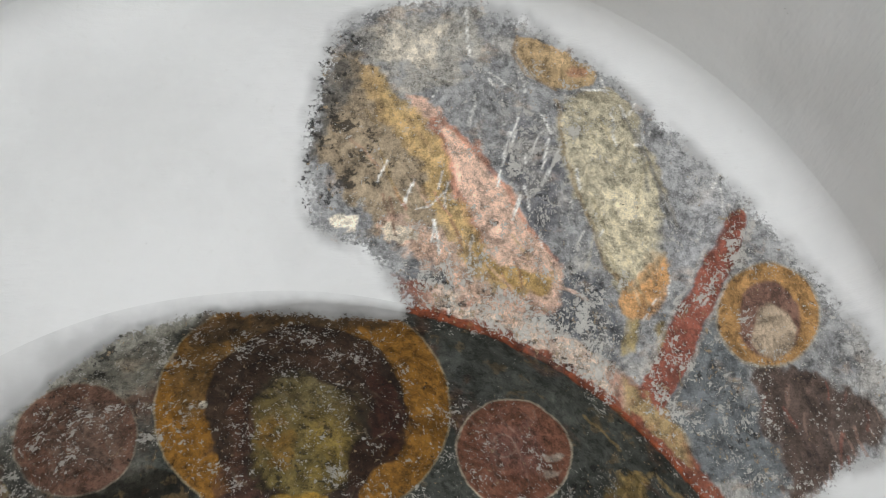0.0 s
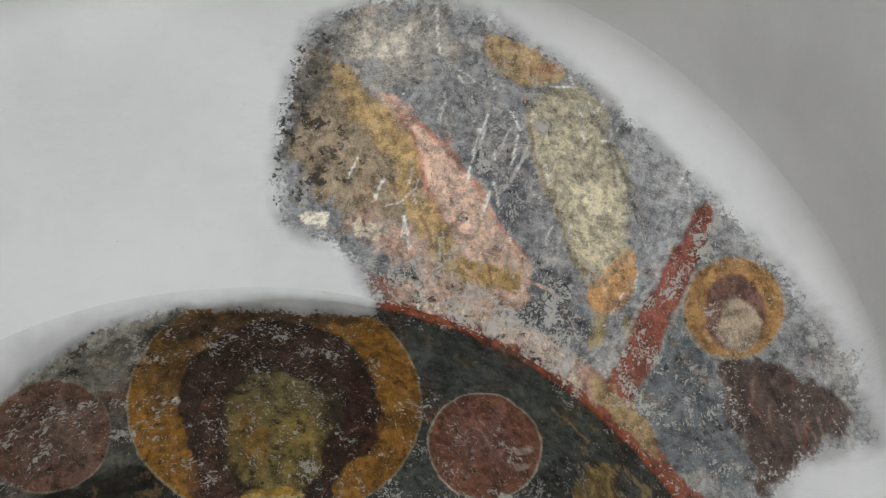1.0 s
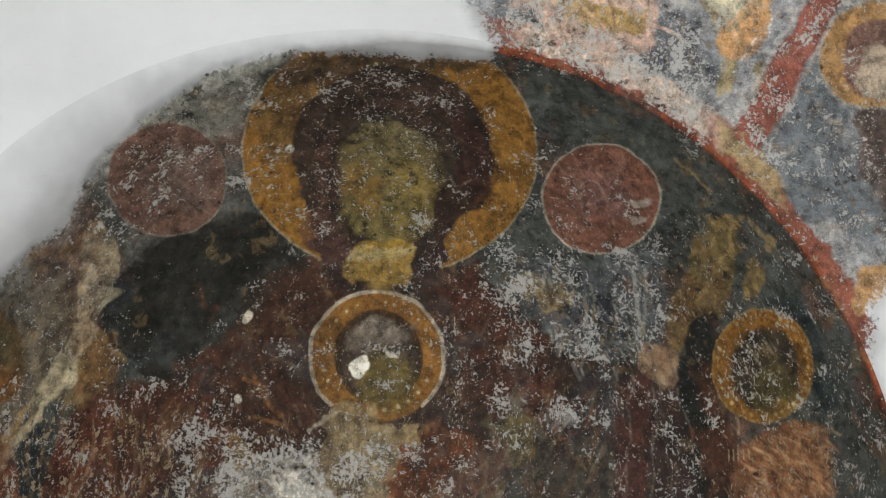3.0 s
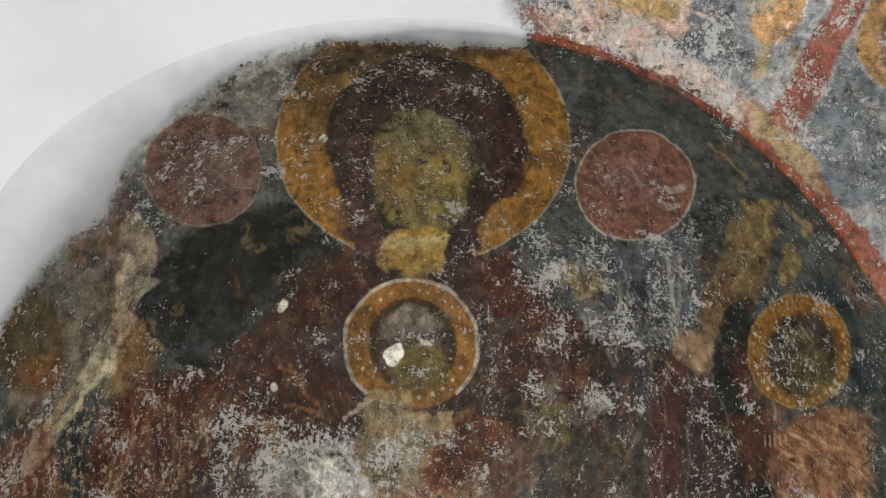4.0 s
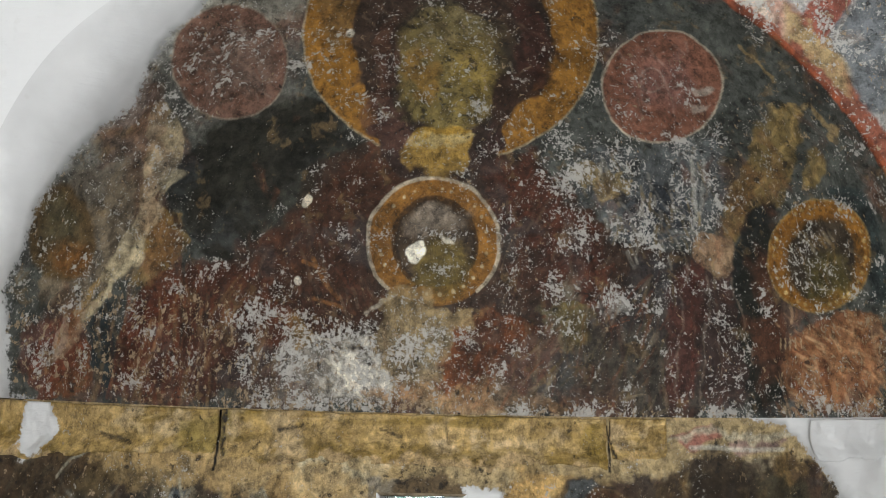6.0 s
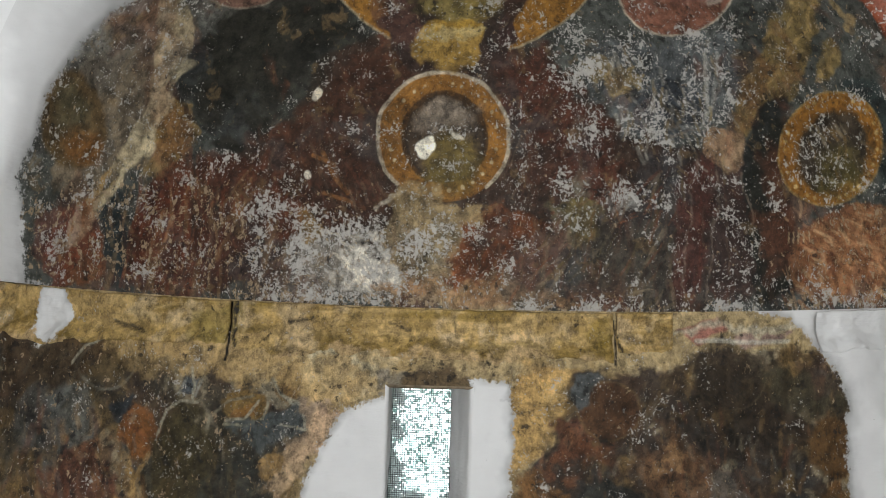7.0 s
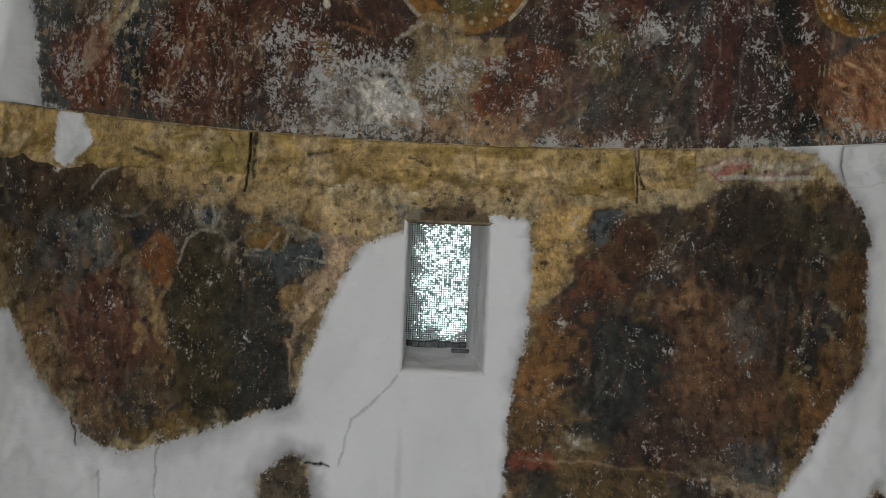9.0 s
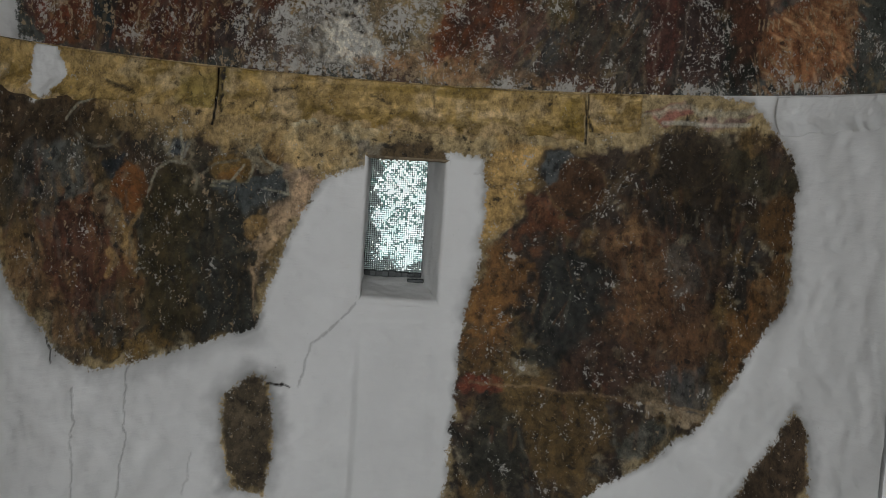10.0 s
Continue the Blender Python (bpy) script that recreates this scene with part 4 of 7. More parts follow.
conch.folds([(-0.063, 0.213), (0.284, 0.239), (0.376, 0.349), (0.551, 0.346), (0.532, 0.023), (-0.063, 0.063)], [(124, 72, 44), (44, 34, 30), (134, 122, 104), (92, 80, 50)], 170, 0.07, 0.0045, -0.5, 20, 0.36)
conch.folds([(-0.514, 0.349), (-0.238, 0.580), (-0.237, 0.267), (-0.351, 0.184)], [(98, 60, 46), (40, 30, 27), (120, 104, 90)], 90, 0.09, 0.005, 0.5, 31, 0.33)
conch.folds([(0.090, 0.608), (0.241, 0.635), (0.422, 0.404), (0.372, 0.266), (0.113, 0.379)], [(110, 64, 48), (44, 32, 29), (128, 112, 98)], 110, 0.08, 0.0045, -0.6, 32, 0.33)
conch.folds([(0.242, 0.664), (0.647, 0.641), (0.644, 0.428), (0.422, 0.404)], [(176, 172, 164), (40, 44, 50), (150, 130, 90)], 130, 0.035, 0.0045, 0.2, 33, 0.42)
conch.folds([(0.831, 0.218), (1.109, 0.252), (1.081, 0.013), (0.814, 0.017)], [(186, 140, 104), (104, 58, 40), (200, 170, 136)], 170, 0.03, 0.0045, 0.9, 34, 0.42)
conch.rgb *= np.array([0.97, 0.955, 0.86])
conch.tone(0.42)
conch.wear(None, (0.40, 0.22, 0.16))
conch.wear([(0.236, 0.717), (0.705, 0.706), (0.707, 0.420), (0.573, 0.395), (0.310, 0.428), (0.215, 0.601)], (0.62, 0.2, 0.3), soft=0.05)
conch.wear([(-0.607, 0.260), (-0.048, 0.251), (-0.044, 0.005), (-0.626, -0.010)], (0.66, 0.4, 0.3), soft=0.06)
conch.wear([(-1.033, 0.289), (-0.607, 0.289), (-0.599, 0.027), (-1.063, -0.006)], (0.42, 0.5, 0.3), soft=0.06)
conch.wear([(0.097, 0.337), (0.507, 0.348), (0.522, 0.251), (0.128, 0.239)], (0.55, 0.25, 0.3), soft=0.05)
conch.wear([(-0.276, 0.665), (0.143, 0.661), (0.128, 0.236), (-0.276, 0.237)], (0.36, 0.2, 0.1), soft=0.04)
conch.wear([(0.874, 0.458), (1.038, 0.454), (1.015, 0.275), (0.871, 0.292)], (0.46, 0.25, 0.1), soft=0.02)
conch.wear([(0.714, 0.795), (0.978, 0.788), (0.942, 0.527), (0.663, 0.421)], (0.3, 0.36, 0.3), soft=0.04)
conch.wear([(0.823, 0.253), (1.128, 0.273), (1.098, 0.042), (0.804, 0.047)], (0.25, 0.42, 0.25), soft=0.03)
conch.wear([(-0.584, 0.027), (0.882, 0.019), (1.055, 0.039), (1.054, -0.014), (0.248, -0.016), (-0.597, -0.016)], (0.72, 0.62, 0.1), soft=0.02)
conch.wear([(-0.146, 1.028), (0.148, 1.023), (0.100, 0.720), (-0.141, 0.723)], (0.38, 0.3, 0.35), soft=0.03)
# smoky grey on the rolled arch edge, its soft shade painted into the limewash
conch.smoke_shade([(-1.230, 0.805), (-1.071, 0.919), (-0.872, 1.071), (-0.679, 1.171), (-0.464, 1.247), (-0.197, 1.290), (0.307, 1.281), (0.303, 1.194), (-0.108, 1.171), (-0.576, 0.878), (-0.857, 0.432), (-1.022, 0.014), (-1.188, 0.011)], 0.80, soft=0.05)
conch.smoke_shade([(-0.951, 0.878), (-0.683, 1.111), (-0.325, 1.241), (0.292, 1.244), (0.205, 1.164), (-0.576, 0.878), (-0.857, 0.432), (-1.063, 0.149), (-1.128, 0.401)], 0.80, soft=0.07)
conch.wear([(-0.870, 1.133), (-0.452, 1.179), (-0.469, 1.033), (-0.789, 0.942)], (0.3, 0.25, 0.4), soft=0.04)
conch.wear([(-1.193, 0.217), (-1.001, 0.234), (-1.034, -0.010), (-1.182, 0.018)], (0.45, 0.5, 0.2), soft=0.04)
conch.wear([(0.397, 1.176), (0.669, 1.057), (0.846, 0.851), (0.711, 0.765), (0.549, 0.981), (0.392, 0.970)], (0.05, 0.05, 0.1), soft=0.03)
conch.wear([(-0.546, 0.832), (-0.320, 0.830), (-0.395, 0.607), (-0.667, 0.376), (-0.720, 0.622)], (0.08, 0.05, 0.2), soft=0.03)
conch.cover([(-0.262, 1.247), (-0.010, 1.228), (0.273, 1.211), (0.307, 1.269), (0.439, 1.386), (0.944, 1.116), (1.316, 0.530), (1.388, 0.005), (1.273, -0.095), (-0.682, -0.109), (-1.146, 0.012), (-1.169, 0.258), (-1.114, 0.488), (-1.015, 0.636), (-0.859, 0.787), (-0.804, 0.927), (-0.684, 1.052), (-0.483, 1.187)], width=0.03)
nrm = grid_normals(flat, nu, nv)
fade = smooth(0.0, 0.06, flat[:, 2])
fade = fade * np.repeat(np.concatenate([np.ones(NB), np.linspace(1, 0, NLIP)])[None, :], NA, 0).ravel()
flat = flat + nrm * (uneven(flat, 0.007) * fade)[:, None]
nrm = grid_normals(flat, nu, nv)
inward = np.array([0, -1.0, 0])
faces = grid_faces(nu, nv)
if (nrm @ inward).mean() < 0:
    nrm, faces = -nrm, faces[:, ::-1]
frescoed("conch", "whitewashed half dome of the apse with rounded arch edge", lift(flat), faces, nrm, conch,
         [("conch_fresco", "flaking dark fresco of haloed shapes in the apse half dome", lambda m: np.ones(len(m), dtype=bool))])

# ---- lower wall of the apse, with the slit window's opening ----
AZ = 1.281
NZ, NAZ, LOW = 370, 720, -1.22
az = np.linspace(-AZ, AZ, NAZ)[:, None]
zz = np.linspace(0.0, LOW, NZ)[None, :]
xyz = np.stack([np.sin(az) * RX + 0 * zz, np.cos(az) * RY + 0 * zz, zz + 0 * az], 2)
flat = xyz.reshape(-1, 3)
uv = np.stack([az + 0 * zz, zz + 0 * az], 2).reshape(-1, 2)
apse = Plaster(uv, flat)
apse.fill((166, 142, 104))
apse.patch([(-1.244, -0.171), (-1.162, -0.016), (-0.957, -0.068), (-0.636, -0.137), (-0.430, -0.225), (-0.313, -0.249), (-0.421, -0.451), (-0.470, -0.657), (-0.741, -0.739), (-0.884, -0.764), (-1.047, -0.662), (-1.203, -0.411)], (78, 68, 56), soft=0.02, wob=0.03)
apse.patch([(-1.342, 0.017), (-1.120, 0.001), (-1.099, -0.116), (-1.195, -0.273), (-1.328, -0.274)], (72, 62, 52), soft=0.03, wob=0.03)
apse.patch([(-0.760, -0.277), (-0.631, -0.260), (-0.508, -0.452), (-0.499, -0.649), (-0.785, -0.715), (-0.782, -0.450)], (60, 54, 42), soft=0.03, wob=0.03)
apse.patch([(-0.616, -0.287), (-0.486, -0.269), (-0.450, -0.452), (-0.471, -0.635), (-0.616, -0.631)], (64, 62, 58), soft=0.04, wob=0.03, amt=0.8)
apse.patch([(-1.153, -0.225), (-1.024, -0.184), (-0.918, -0.293), (-0.943, -0.395), (-1.059, -0.392)], (86, 82, 78), soft=0.03, wob=0.03)
apse.patch([(-0.945, -0.344), (-0.815, -0.344), (-0.806, -0.555), (-0.933, -0.624), (-1.142, -0.484), (-1.189, -0.411), (-1.088, -0.391)], (98, 76, 62), soft=0.03, wob=0.03, amt=0.8)
apse.patch([(-1.083, -0.488), (-0.936, -0.547), (-0.900, -0.730), (-1.002, -0.692)], (92, 74, 58), soft=0.03, wob=0.03, amt=0.7)
apse.patch([(0.096, -1.312), (0.071, -0.837), (0.080, -0.618), (0.155, -0.473), (0.218, -0.285), (0.285, -0.161), (0.391, -0.147), (0.527, -0.133), (0.629, -0.086), (0.859, -0.079), (0.960, -0.154), (0.983, -0.423), (0.954, -0.519), (0.773, -0.772), (0.553, -0.981), (0.417, -1.257)], (66, 54, 46), soft=0.02, wob=0.025)
panels = [[(-1.3, -0.16), (-0.42, -0.16), (-0.36, -0.4), (-0.45, -0.75), (-1.3, -0.8)], [(0.05, -1.3), (0.08, -0.5), (0.3, -0.15), (1.0, -0.1), (1.0, -1.3)]]
for k, area in enumerate(panels):
    apse.blot((98, 66, 48), 12, 0.1, 0.6, 0.35, 121 + k, area, stretch=(1, 1, 0.5))
    apse.blot((34, 33, 31), 10, 0.0, 0.5, 0.6, 131 + k, area)
    apse.blot((78, 80, 82), 18, 0.2, 0.6, 0.35, 141 + k, area)
    apse.blot((112, 86, 48), 20, 0.25, 0.65, 0.3, 151 + k, area, stretch=(1, 1, 0.4))
apse.blot((140, 110, 60), 8, 0.1, 0.6, 0.5, 171)
apse.blot((196, 178, 148), 15, 0.3, 0.6, 0.4, 173)
for k, area in enumerate(panels):
    apse.folds(area, [(126, 92, 56), (34, 32, 30), (104, 62, 44), (92, 92, 92), (150, 128, 98)], 200, 0.07, 0.0042, 0.05, 21 + k, 0.36)
apse.patch([(-0.760, -0.291), (-0.631, -0.267), (-0.512, -0.340), (-0.478, -0.635), (-0.756, -0.718), (-0.789, -0.450)], (54, 48, 36), soft=0.03, wob=0.02, amt=0.65)
apse.oval((-0.831, -0.318), (0.032, 0.000), (-0.002, 0.060), (112, 76, 38), part='halo', soft=0.008, wob=0.01)
apse.oval((-0.566, -0.258), (0.058, 0.002), (-0.002, 0.044), (126, 98, 54), part='halo', soft=0.008, wob=0.012)
apse.oval((-0.453, -0.205), (0.038, 0.002), (-0.002, 0.048), (124, 94, 56), part='halo', soft=0.008, wob=0.012)
apse.oval((-1.054, -0.161), (0.065, 0.004), (-0.002, 0.048), (84, 76, 62), soft=0.01, wob=0.01)
apse.oval((-0.924, -0.148), (0.065, 0.004), (-0.002, 0.057), (96, 78, 52), soft=0.015, wob=0.015)
apse.ring((-0.917, -0.147), (0.075, 0.004), (-0.003, 0.073), (150, 144, 132), width=0.004, amt=0.45)
apse.patch([(-0.912, -0.102), (-0.681, -0.099), (-0.707, -0.168), (-0.807, -0.206), (-0.879, -0.190)], (146, 120, 82), soft=0.025, wob=0.03, amt=0.85)
apse.patch([(-0.688, -0.111), (-0.658, -0.125), (-0.684, -0.208), (-0.690, -0.235), (-0.731, -0.230), (-0.700, -0.168)], (82, 86, 92), soft=0.006, wob=0.005)
apse.patch([(-0.615, -0.301), (-0.514, -0.284), (-0.407, -0.266), (-0.427, -0.310), (-0.556, -0.341)], (86, 88, 88), soft=0.015, wob=0.02)
apse.patch([(-0.912, -0.268), (-0.842, -0.221), (-0.834, -0.233), (-0.875, -0.280)], (56, 60, 66), soft=0.01, wob=0.01)
apse.patch([(-0.879, -0.370), (-0.813, -0.397), (-0.799, -0.555), (-0.814, -0.713), (-0.846, -0.631)], (120, 92, 54), soft=0.02, wob=0.02, amt=0.7)
apse.stroke([(-0.730, -0.234), (-0.704, -0.182), (-0.686, -0.116), (-0.658, -0.128), (-0.674, -0.196), (-0.686, -0.235)], (150, 148, 142), width=0.0045, amt=0.7)
apse.stroke([(-0.660, -0.343), (-0.648, -0.281), (-0.606, -0.248), (-0.543, -0.232)], (140, 130, 112), width=0.005, amt=0.7)
apse.stroke([(-0.612, -0.301), (-0.560, -0.308), (-0.514, -0.287), (-0.502, -0.249)], (176, 166, 142), width=0.005, amt=0.75)
apse.stroke([(-0.490, -0.188), (-0.474, -0.227), (-0.441, -0.254), (-0.393, -0.255)], (168, 164, 152), width=0.005, amt=0.75)
apse.stroke([(-0.863, -0.305), (-0.863, -0.370), (-0.821, -0.407), (-0.792, -0.377)], (60, 64, 70), width=0.006, amt=0.7)
apse.stroke([(-0.995, -0.195), (-0.988, -0.158), (-0.955, -0.113), (-0.905, -0.096)], (146, 140, 128), width=0.005, amt=0.6)
apse.stroke([(-1.126, -0.183), (-1.110, -0.141), (-1.071, -0.112)], (132, 126, 114), width=0.005, amt=0.5)
apse.patch([(-0.859, -0.273), (-0.839, -0.266), (-0.835, -0.292), (-0.849, -0.299)], (196, 176, 150), soft=0.003, wob=0.004)
apse.arc((-0.698, -0.397), (0.089, -0.000), (-0.006, 0.149), 20, 160, (124, 112, 96), width=0.005, amt=0.6)
apse.patch([(-0.430, -0.225), (-0.313, -0.249), (-0.366, -0.365), (-0.422, -0.423)], (152, 128, 108), soft=0.02, wob=0.02)
apse.patch([(-0.385, -0.266), (-0.327, -0.263), (-0.380, -0.379), (-0.416, -0.401)], (150, 104, 90), soft=0.015, wob=0.02, amt=0.6)
apse.patch([(-0.496, -0.032), (-0.380, -0.038), (-0.201, -0.172), (-0.315, -0.220), (-0.463, -0.128)], (186, 170, 140), soft=0.03, wob=0.03)
apse.patch([(0.117, -0.166), (0.245, -0.125), (0.220, -0.211), (0.162, -0.372), (0.123, -0.446), (0.108, -0.274)], (156, 122, 74), soft=0.02, wob=0.02)
apse.patch([(-0.230, -0.159), (-0.144, -0.141), (-0.112, -0.204), (-0.242, -0.217)], (120, 112, 104), soft=0.02, wob=0.03, amt=0.8)
apse.patch([(-0.165, -0.170), (-0.043, -0.136), (0.017, -0.177), (0.004, -0.209), (-0.170, -0.217)], (96, 78, 56), soft=0.012, wob=0.012)
apse.patch([(0.187, -0.287), (0.321, -0.233), (0.347, -0.365), (0.241, -0.389)], (96, 58, 42), soft=0.03, wob=0.03, amt=0.85)
apse.patch([(0.246, -0.465), (0.413, -0.419), (0.466, -0.696), (0.281, -0.721)], (48, 49, 48), soft=0.08, wob=0.05, amt=0.65)
apse.patch([(0.442, -0.401), (0.715, -0.346), (0.827, -0.526), (0.719, -0.712), (0.497, -0.692)], (98, 70, 52), soft=0.05, wob=0.05, amt=0.75)
apse.patch([(0.369, -0.649), (0.649, -0.638), (0.691, -0.746), (0.382, -0.815)], (84, 58, 46), soft=0.04, wob=0.04, amt=0.7)
apse.patch([(0.084, -0.571), (0.173, -0.517), (0.219, -0.728), (0.100, -0.803)], (110, 80, 46), soft=0.03, wob=0.03, amt=0.85)
apse.patch([(0.086, -0.773), (0.176, -0.772), (0.164, -0.828), (0.089, -0.827)], (110, 64, 48), soft=0.01, wob=0.012)
apse.patch([(0.519, -0.763), (0.769, -0.731), (0.743, -0.793), (0.569, -0.799)], (118, 100, 80), soft=0.02, wob=0.03, amt=0.8)
apse.patch([(0.636, -0.669), (0.763, -0.675), (0.772, -0.758), (0.662, -0.781)], (88, 88, 90), soft=0.03, wob=0.03, amt=0.7)
apse.patch([(0.091, -0.898), (0.308, -0.872), (0.324, -1.087), (0.106, -1.118)], (58, 54, 48), soft=0.04, wob=0.04, amt=0.8)
apse.patch([(-1.022, -0.049), (-0.587, -0.017), (-0.341, -0.113), (-0.216, -0.178), (-0.332, -0.261), (-0.454, -0.238), (-0.518, -0.169), (-0.683, -0.194), (-0.806, -0.134), (-0.959, -0.107)], (176, 144, 96), soft=0.03, wob=0.04, amt=0.8)
apse.patch([(-1.189, -0.090), (-1.049, -0.114), (-0.991, -0.058), (-0.898, -0.101), (-0.954, -0.197), (-1.090, -0.229), (-1.184, -0.209)], (70, 52, 36), soft=0.03, wob=0.04, amt=0.8)
apse.patch([(-1.045, -0.215), (-0.953, -0.236), (-0.932, -0.354), (-1.008, -0.368), (-1.049, -0.291)], (92, 92, 90), soft=0.02, wob=0.03, amt=0.85)
apse.patch([(-0.907, -0.247), (-0.840, -0.224), (-0.830, -0.271), (-0.874, -0.313)], (52, 56, 62), soft=0.012, wob=0.02, amt=0.85)
apse.patch([(-0.868, -0.259), (-0.817, -0.237), (-0.775, -0.324), (-0.810, -0.380), (-0.864, -0.353)], (128, 78, 36), soft=0.01, wob=0.015, amt=0.8)
apse.patch([(-0.797, -0.325), (-0.725, -0.253), (-0.656, -0.278), (-0.608, -0.492), (-0.642, -0.710), (-0.780, -0.688), (-0.812, -0.491)], (70, 60, 38), soft=0.02, wob=0.02, amt=0.9)
apse.patch([(-0.644, -0.377), (-0.506, -0.402), (-0.478, -0.640), (-0.597, -0.697), (-0.643, -0.550)], (54, 54, 50), soft=0.03, wob=0.03, amt=0.85)
apse.patch([(-0.610, -0.290), (-0.527, -0.286), (-0.422, -0.281), (-0.447, -0.371), (-0.568, -0.375)], (80, 84, 86), soft=0.015, wob=0.025, amt=0.85)
apse.patch([(-0.603, -0.282), (-0.530, -0.243), (-0.536, -0.272), (-0.587, -0.296)], (138, 94, 40), soft=0.008, wob=0.01, amt=0.8)
apse.patch([(-0.522, -0.396), (-0.415, -0.399), (-0.458, -0.445), (-0.504, -0.447)], (160, 124, 74), soft=0.012, wob=0.03, amt=0.8)
apse.patch([(-1.062, -0.355), (-0.993, -0.368), (-0.884, -0.408), (-0.834, -0.504), (-0.891, -0.598), (-0.998, -0.590), (-1.064, -0.495)], (104, 62, 46), soft=0.03, wob=0.04, amt=0.75)
apse.patch([(-1.175, -0.428), (-1.080, -0.482), (-0.968, -0.593), (-0.918, -0.677), (-1.042, -0.652), (-1.156, -0.527)], (142, 108, 74), soft=0.02, wob=0.03, amt=0.8)
apse.patch([(-0.980, -0.658), (-0.826, -0.685), (-0.658, -0.702), (-0.793, -0.744), (-0.900, -0.734)], (128, 98, 48), soft=0.02, wob=0.03, amt=0.75)
apse.patch([(-0.464, -0.490), (-0.357, -0.352), (-0.332, -0.261), (-0.407, -0.280), (-0.417, -0.370), (-0.481, -0.446), (-0.478, -0.640)], (196, 162, 128), soft=0.012, wob=0.02, amt=0.8)
for line in ([(-0.856, -0.367), (-0.830, -0.435), (-0.843, -0.476), (-0.811, -0.518)], [(-0.886, -0.530), (-0.873, -0.489), (-0.882, -0.462)], [(-0.811, -0.366), (-0.819, -0.435), (-0.805, -0.477)]):
    apse.stroke(line, (188, 148, 92), width=0.012, amt=0.7, wob=0.02)
for line in ([(-0.785, -0.324), (-0.762, -0.268), (-0.725, -0.250), (-0.680, -0.251)], [(-0.495, -0.190), (-0.470, -0.232), (-0.423, -0.251)], [(-0.699, -0.168), (-0.690, -0.209), (-0.693, -0.244)], [(-0.610, -0.293), (-0.565, -0.291), (-0.527, -0.245)], [(-1.002, -0.161), (-0.973, -0.121), (-0.914, -0.096)], [(-0.466, -0.305), (-0.405, -0.317), (-0.414, -0.280)]):
    apse.stroke(line, (176, 168, 150), width=0.0045, amt=0.75, wob=0.004)
apse.patch([(0.525, -0.118), (0.831, -0.106), (0.949, -0.193), (0.948, -0.323), (0.728, -0.317), (0.566, -0.231)], (56, 44, 33), soft=0.05, wob=0.05, amt=0.7)
apse.patch([(0.109, -0.157), (0.329, -0.146), (0.273, -0.206), (0.231, -0.254), (0.191, -0.333), (0.149, -0.397), (0.120, -0.414)], (184, 146, 88), soft=0.02, wob=0.03, amt=0.8)
apse.patch([(0.127, -0.521), (0.193, -0.363), (0.247, -0.480), (0.184, -0.670), (0.111, -0.739), (0.084, -0.679)], (140, 96, 50), soft=0.03, wob=0.04, amt=0.8)
apse.patch([(0.235, -0.314), (0.355, -0.275), (0.348, -0.380), (0.242, -0.404)], (116, 70, 42), soft=0.04, wob=0.06, amt=0.6)
apse.patch([(0.246, -0.465), (0.412, -0.419), (0.446, -0.639), (0.313, -0.733), (0.243, -0.633)], (50, 51, 49), soft=0.04, wob=0.05, amt=0.8)
apse.patch([(0.461, -0.267), (0.620, -0.326), (0.719, -0.542), (0.700, -0.673), (0.523, -0.629), (0.461, -0.444)], (116, 80, 52), soft=0.06, wob=0.06, amt=0.6)
apse.patch([(0.497, -0.323), (0.575, -0.331), (0.550, -0.405), (0.502, -0.381)], (160, 120, 82), soft=0.02, wob=0.04, amt=0.7)
apse.patch([(0.626, -0.383), (0.703, -0.375), (0.729, -0.484), (0.651, -0.494)], (98, 96, 94), soft=0.03, wob=0.04, amt=0.6)
apse.patch([(0.271, -0.800), (0.472, -0.771), (0.533, -0.925), (0.401, -1.058), (0.274, -1.049)], (106, 82, 46), soft=0.03, wob=0.03, amt=0.8)
apse.patch([(0.095, -0.835), (0.265, -0.816), (0.274, -1.049), (0.136, -1.099)], (52, 50, 42), soft=0.03, wob=0.03, amt=0.8)
apse.patch([(0.090, -0.773), (0.222, -0.767), (0.210, -0.815), (0.094, -0.827)], (128, 64, 44), soft=0.008, wob=0.015, amt=0.8)
apse.patch([(0.584, -0.789), (0.771, -0.759), (0.767, -0.795), (0.603, -0.829)], (176, 152, 126), soft=0.01, wob=0.03, amt=0.75)
apse.patch([(0.525, -0.837), (0.699, -0.831), (0.626, -0.906), (0.519, -0.958)], (96, 96, 90), soft=0.02, wob=0.03, amt=0.8)
apse.patch([(0.868, -0.465), (0.959, -0.348), (0.972, -0.503), (0.844, -0.688), (0.817, -0.582)], (134, 92, 46), soft=0.03, wob=0.04, amt=0.75)
apse.patch([(0.878, -0.263), (0.948, -0.252), (0.964, -0.322), (0.887, -0.342)], (116, 68, 38), soft=0.02, wob=0.02, amt=0.7)
apse.stroke([(0.116, -0.801), (0.380, -0.788), (0.599, -0.786), (0.772, -0.765)], (150, 122, 92), width=0.006, amt=0.6, wob=0.015)
apse.folds([(0.185, -0.257), (0.915, -0.169), (0.968, -0.504), (0.743, -0.793), (0.135, -1.083), (0.112, -0.755)], [(140, 92, 56), (40, 38, 34), (120, 66, 44), (128, 122, 112), (160, 124, 80)], 260, 0.05, 0.006, 0.1, 24, 0.30)
apse.folds([(-1.090, -0.242), (-0.800, -0.270), (-0.796, -0.687), (-0.980, -0.658), (-1.125, -0.504)], [(160, 124, 84), (44, 40, 38), (120, 66, 46), (110, 108, 104)], 150, 0.06, 0.007, 0.15, 25, 0.36)
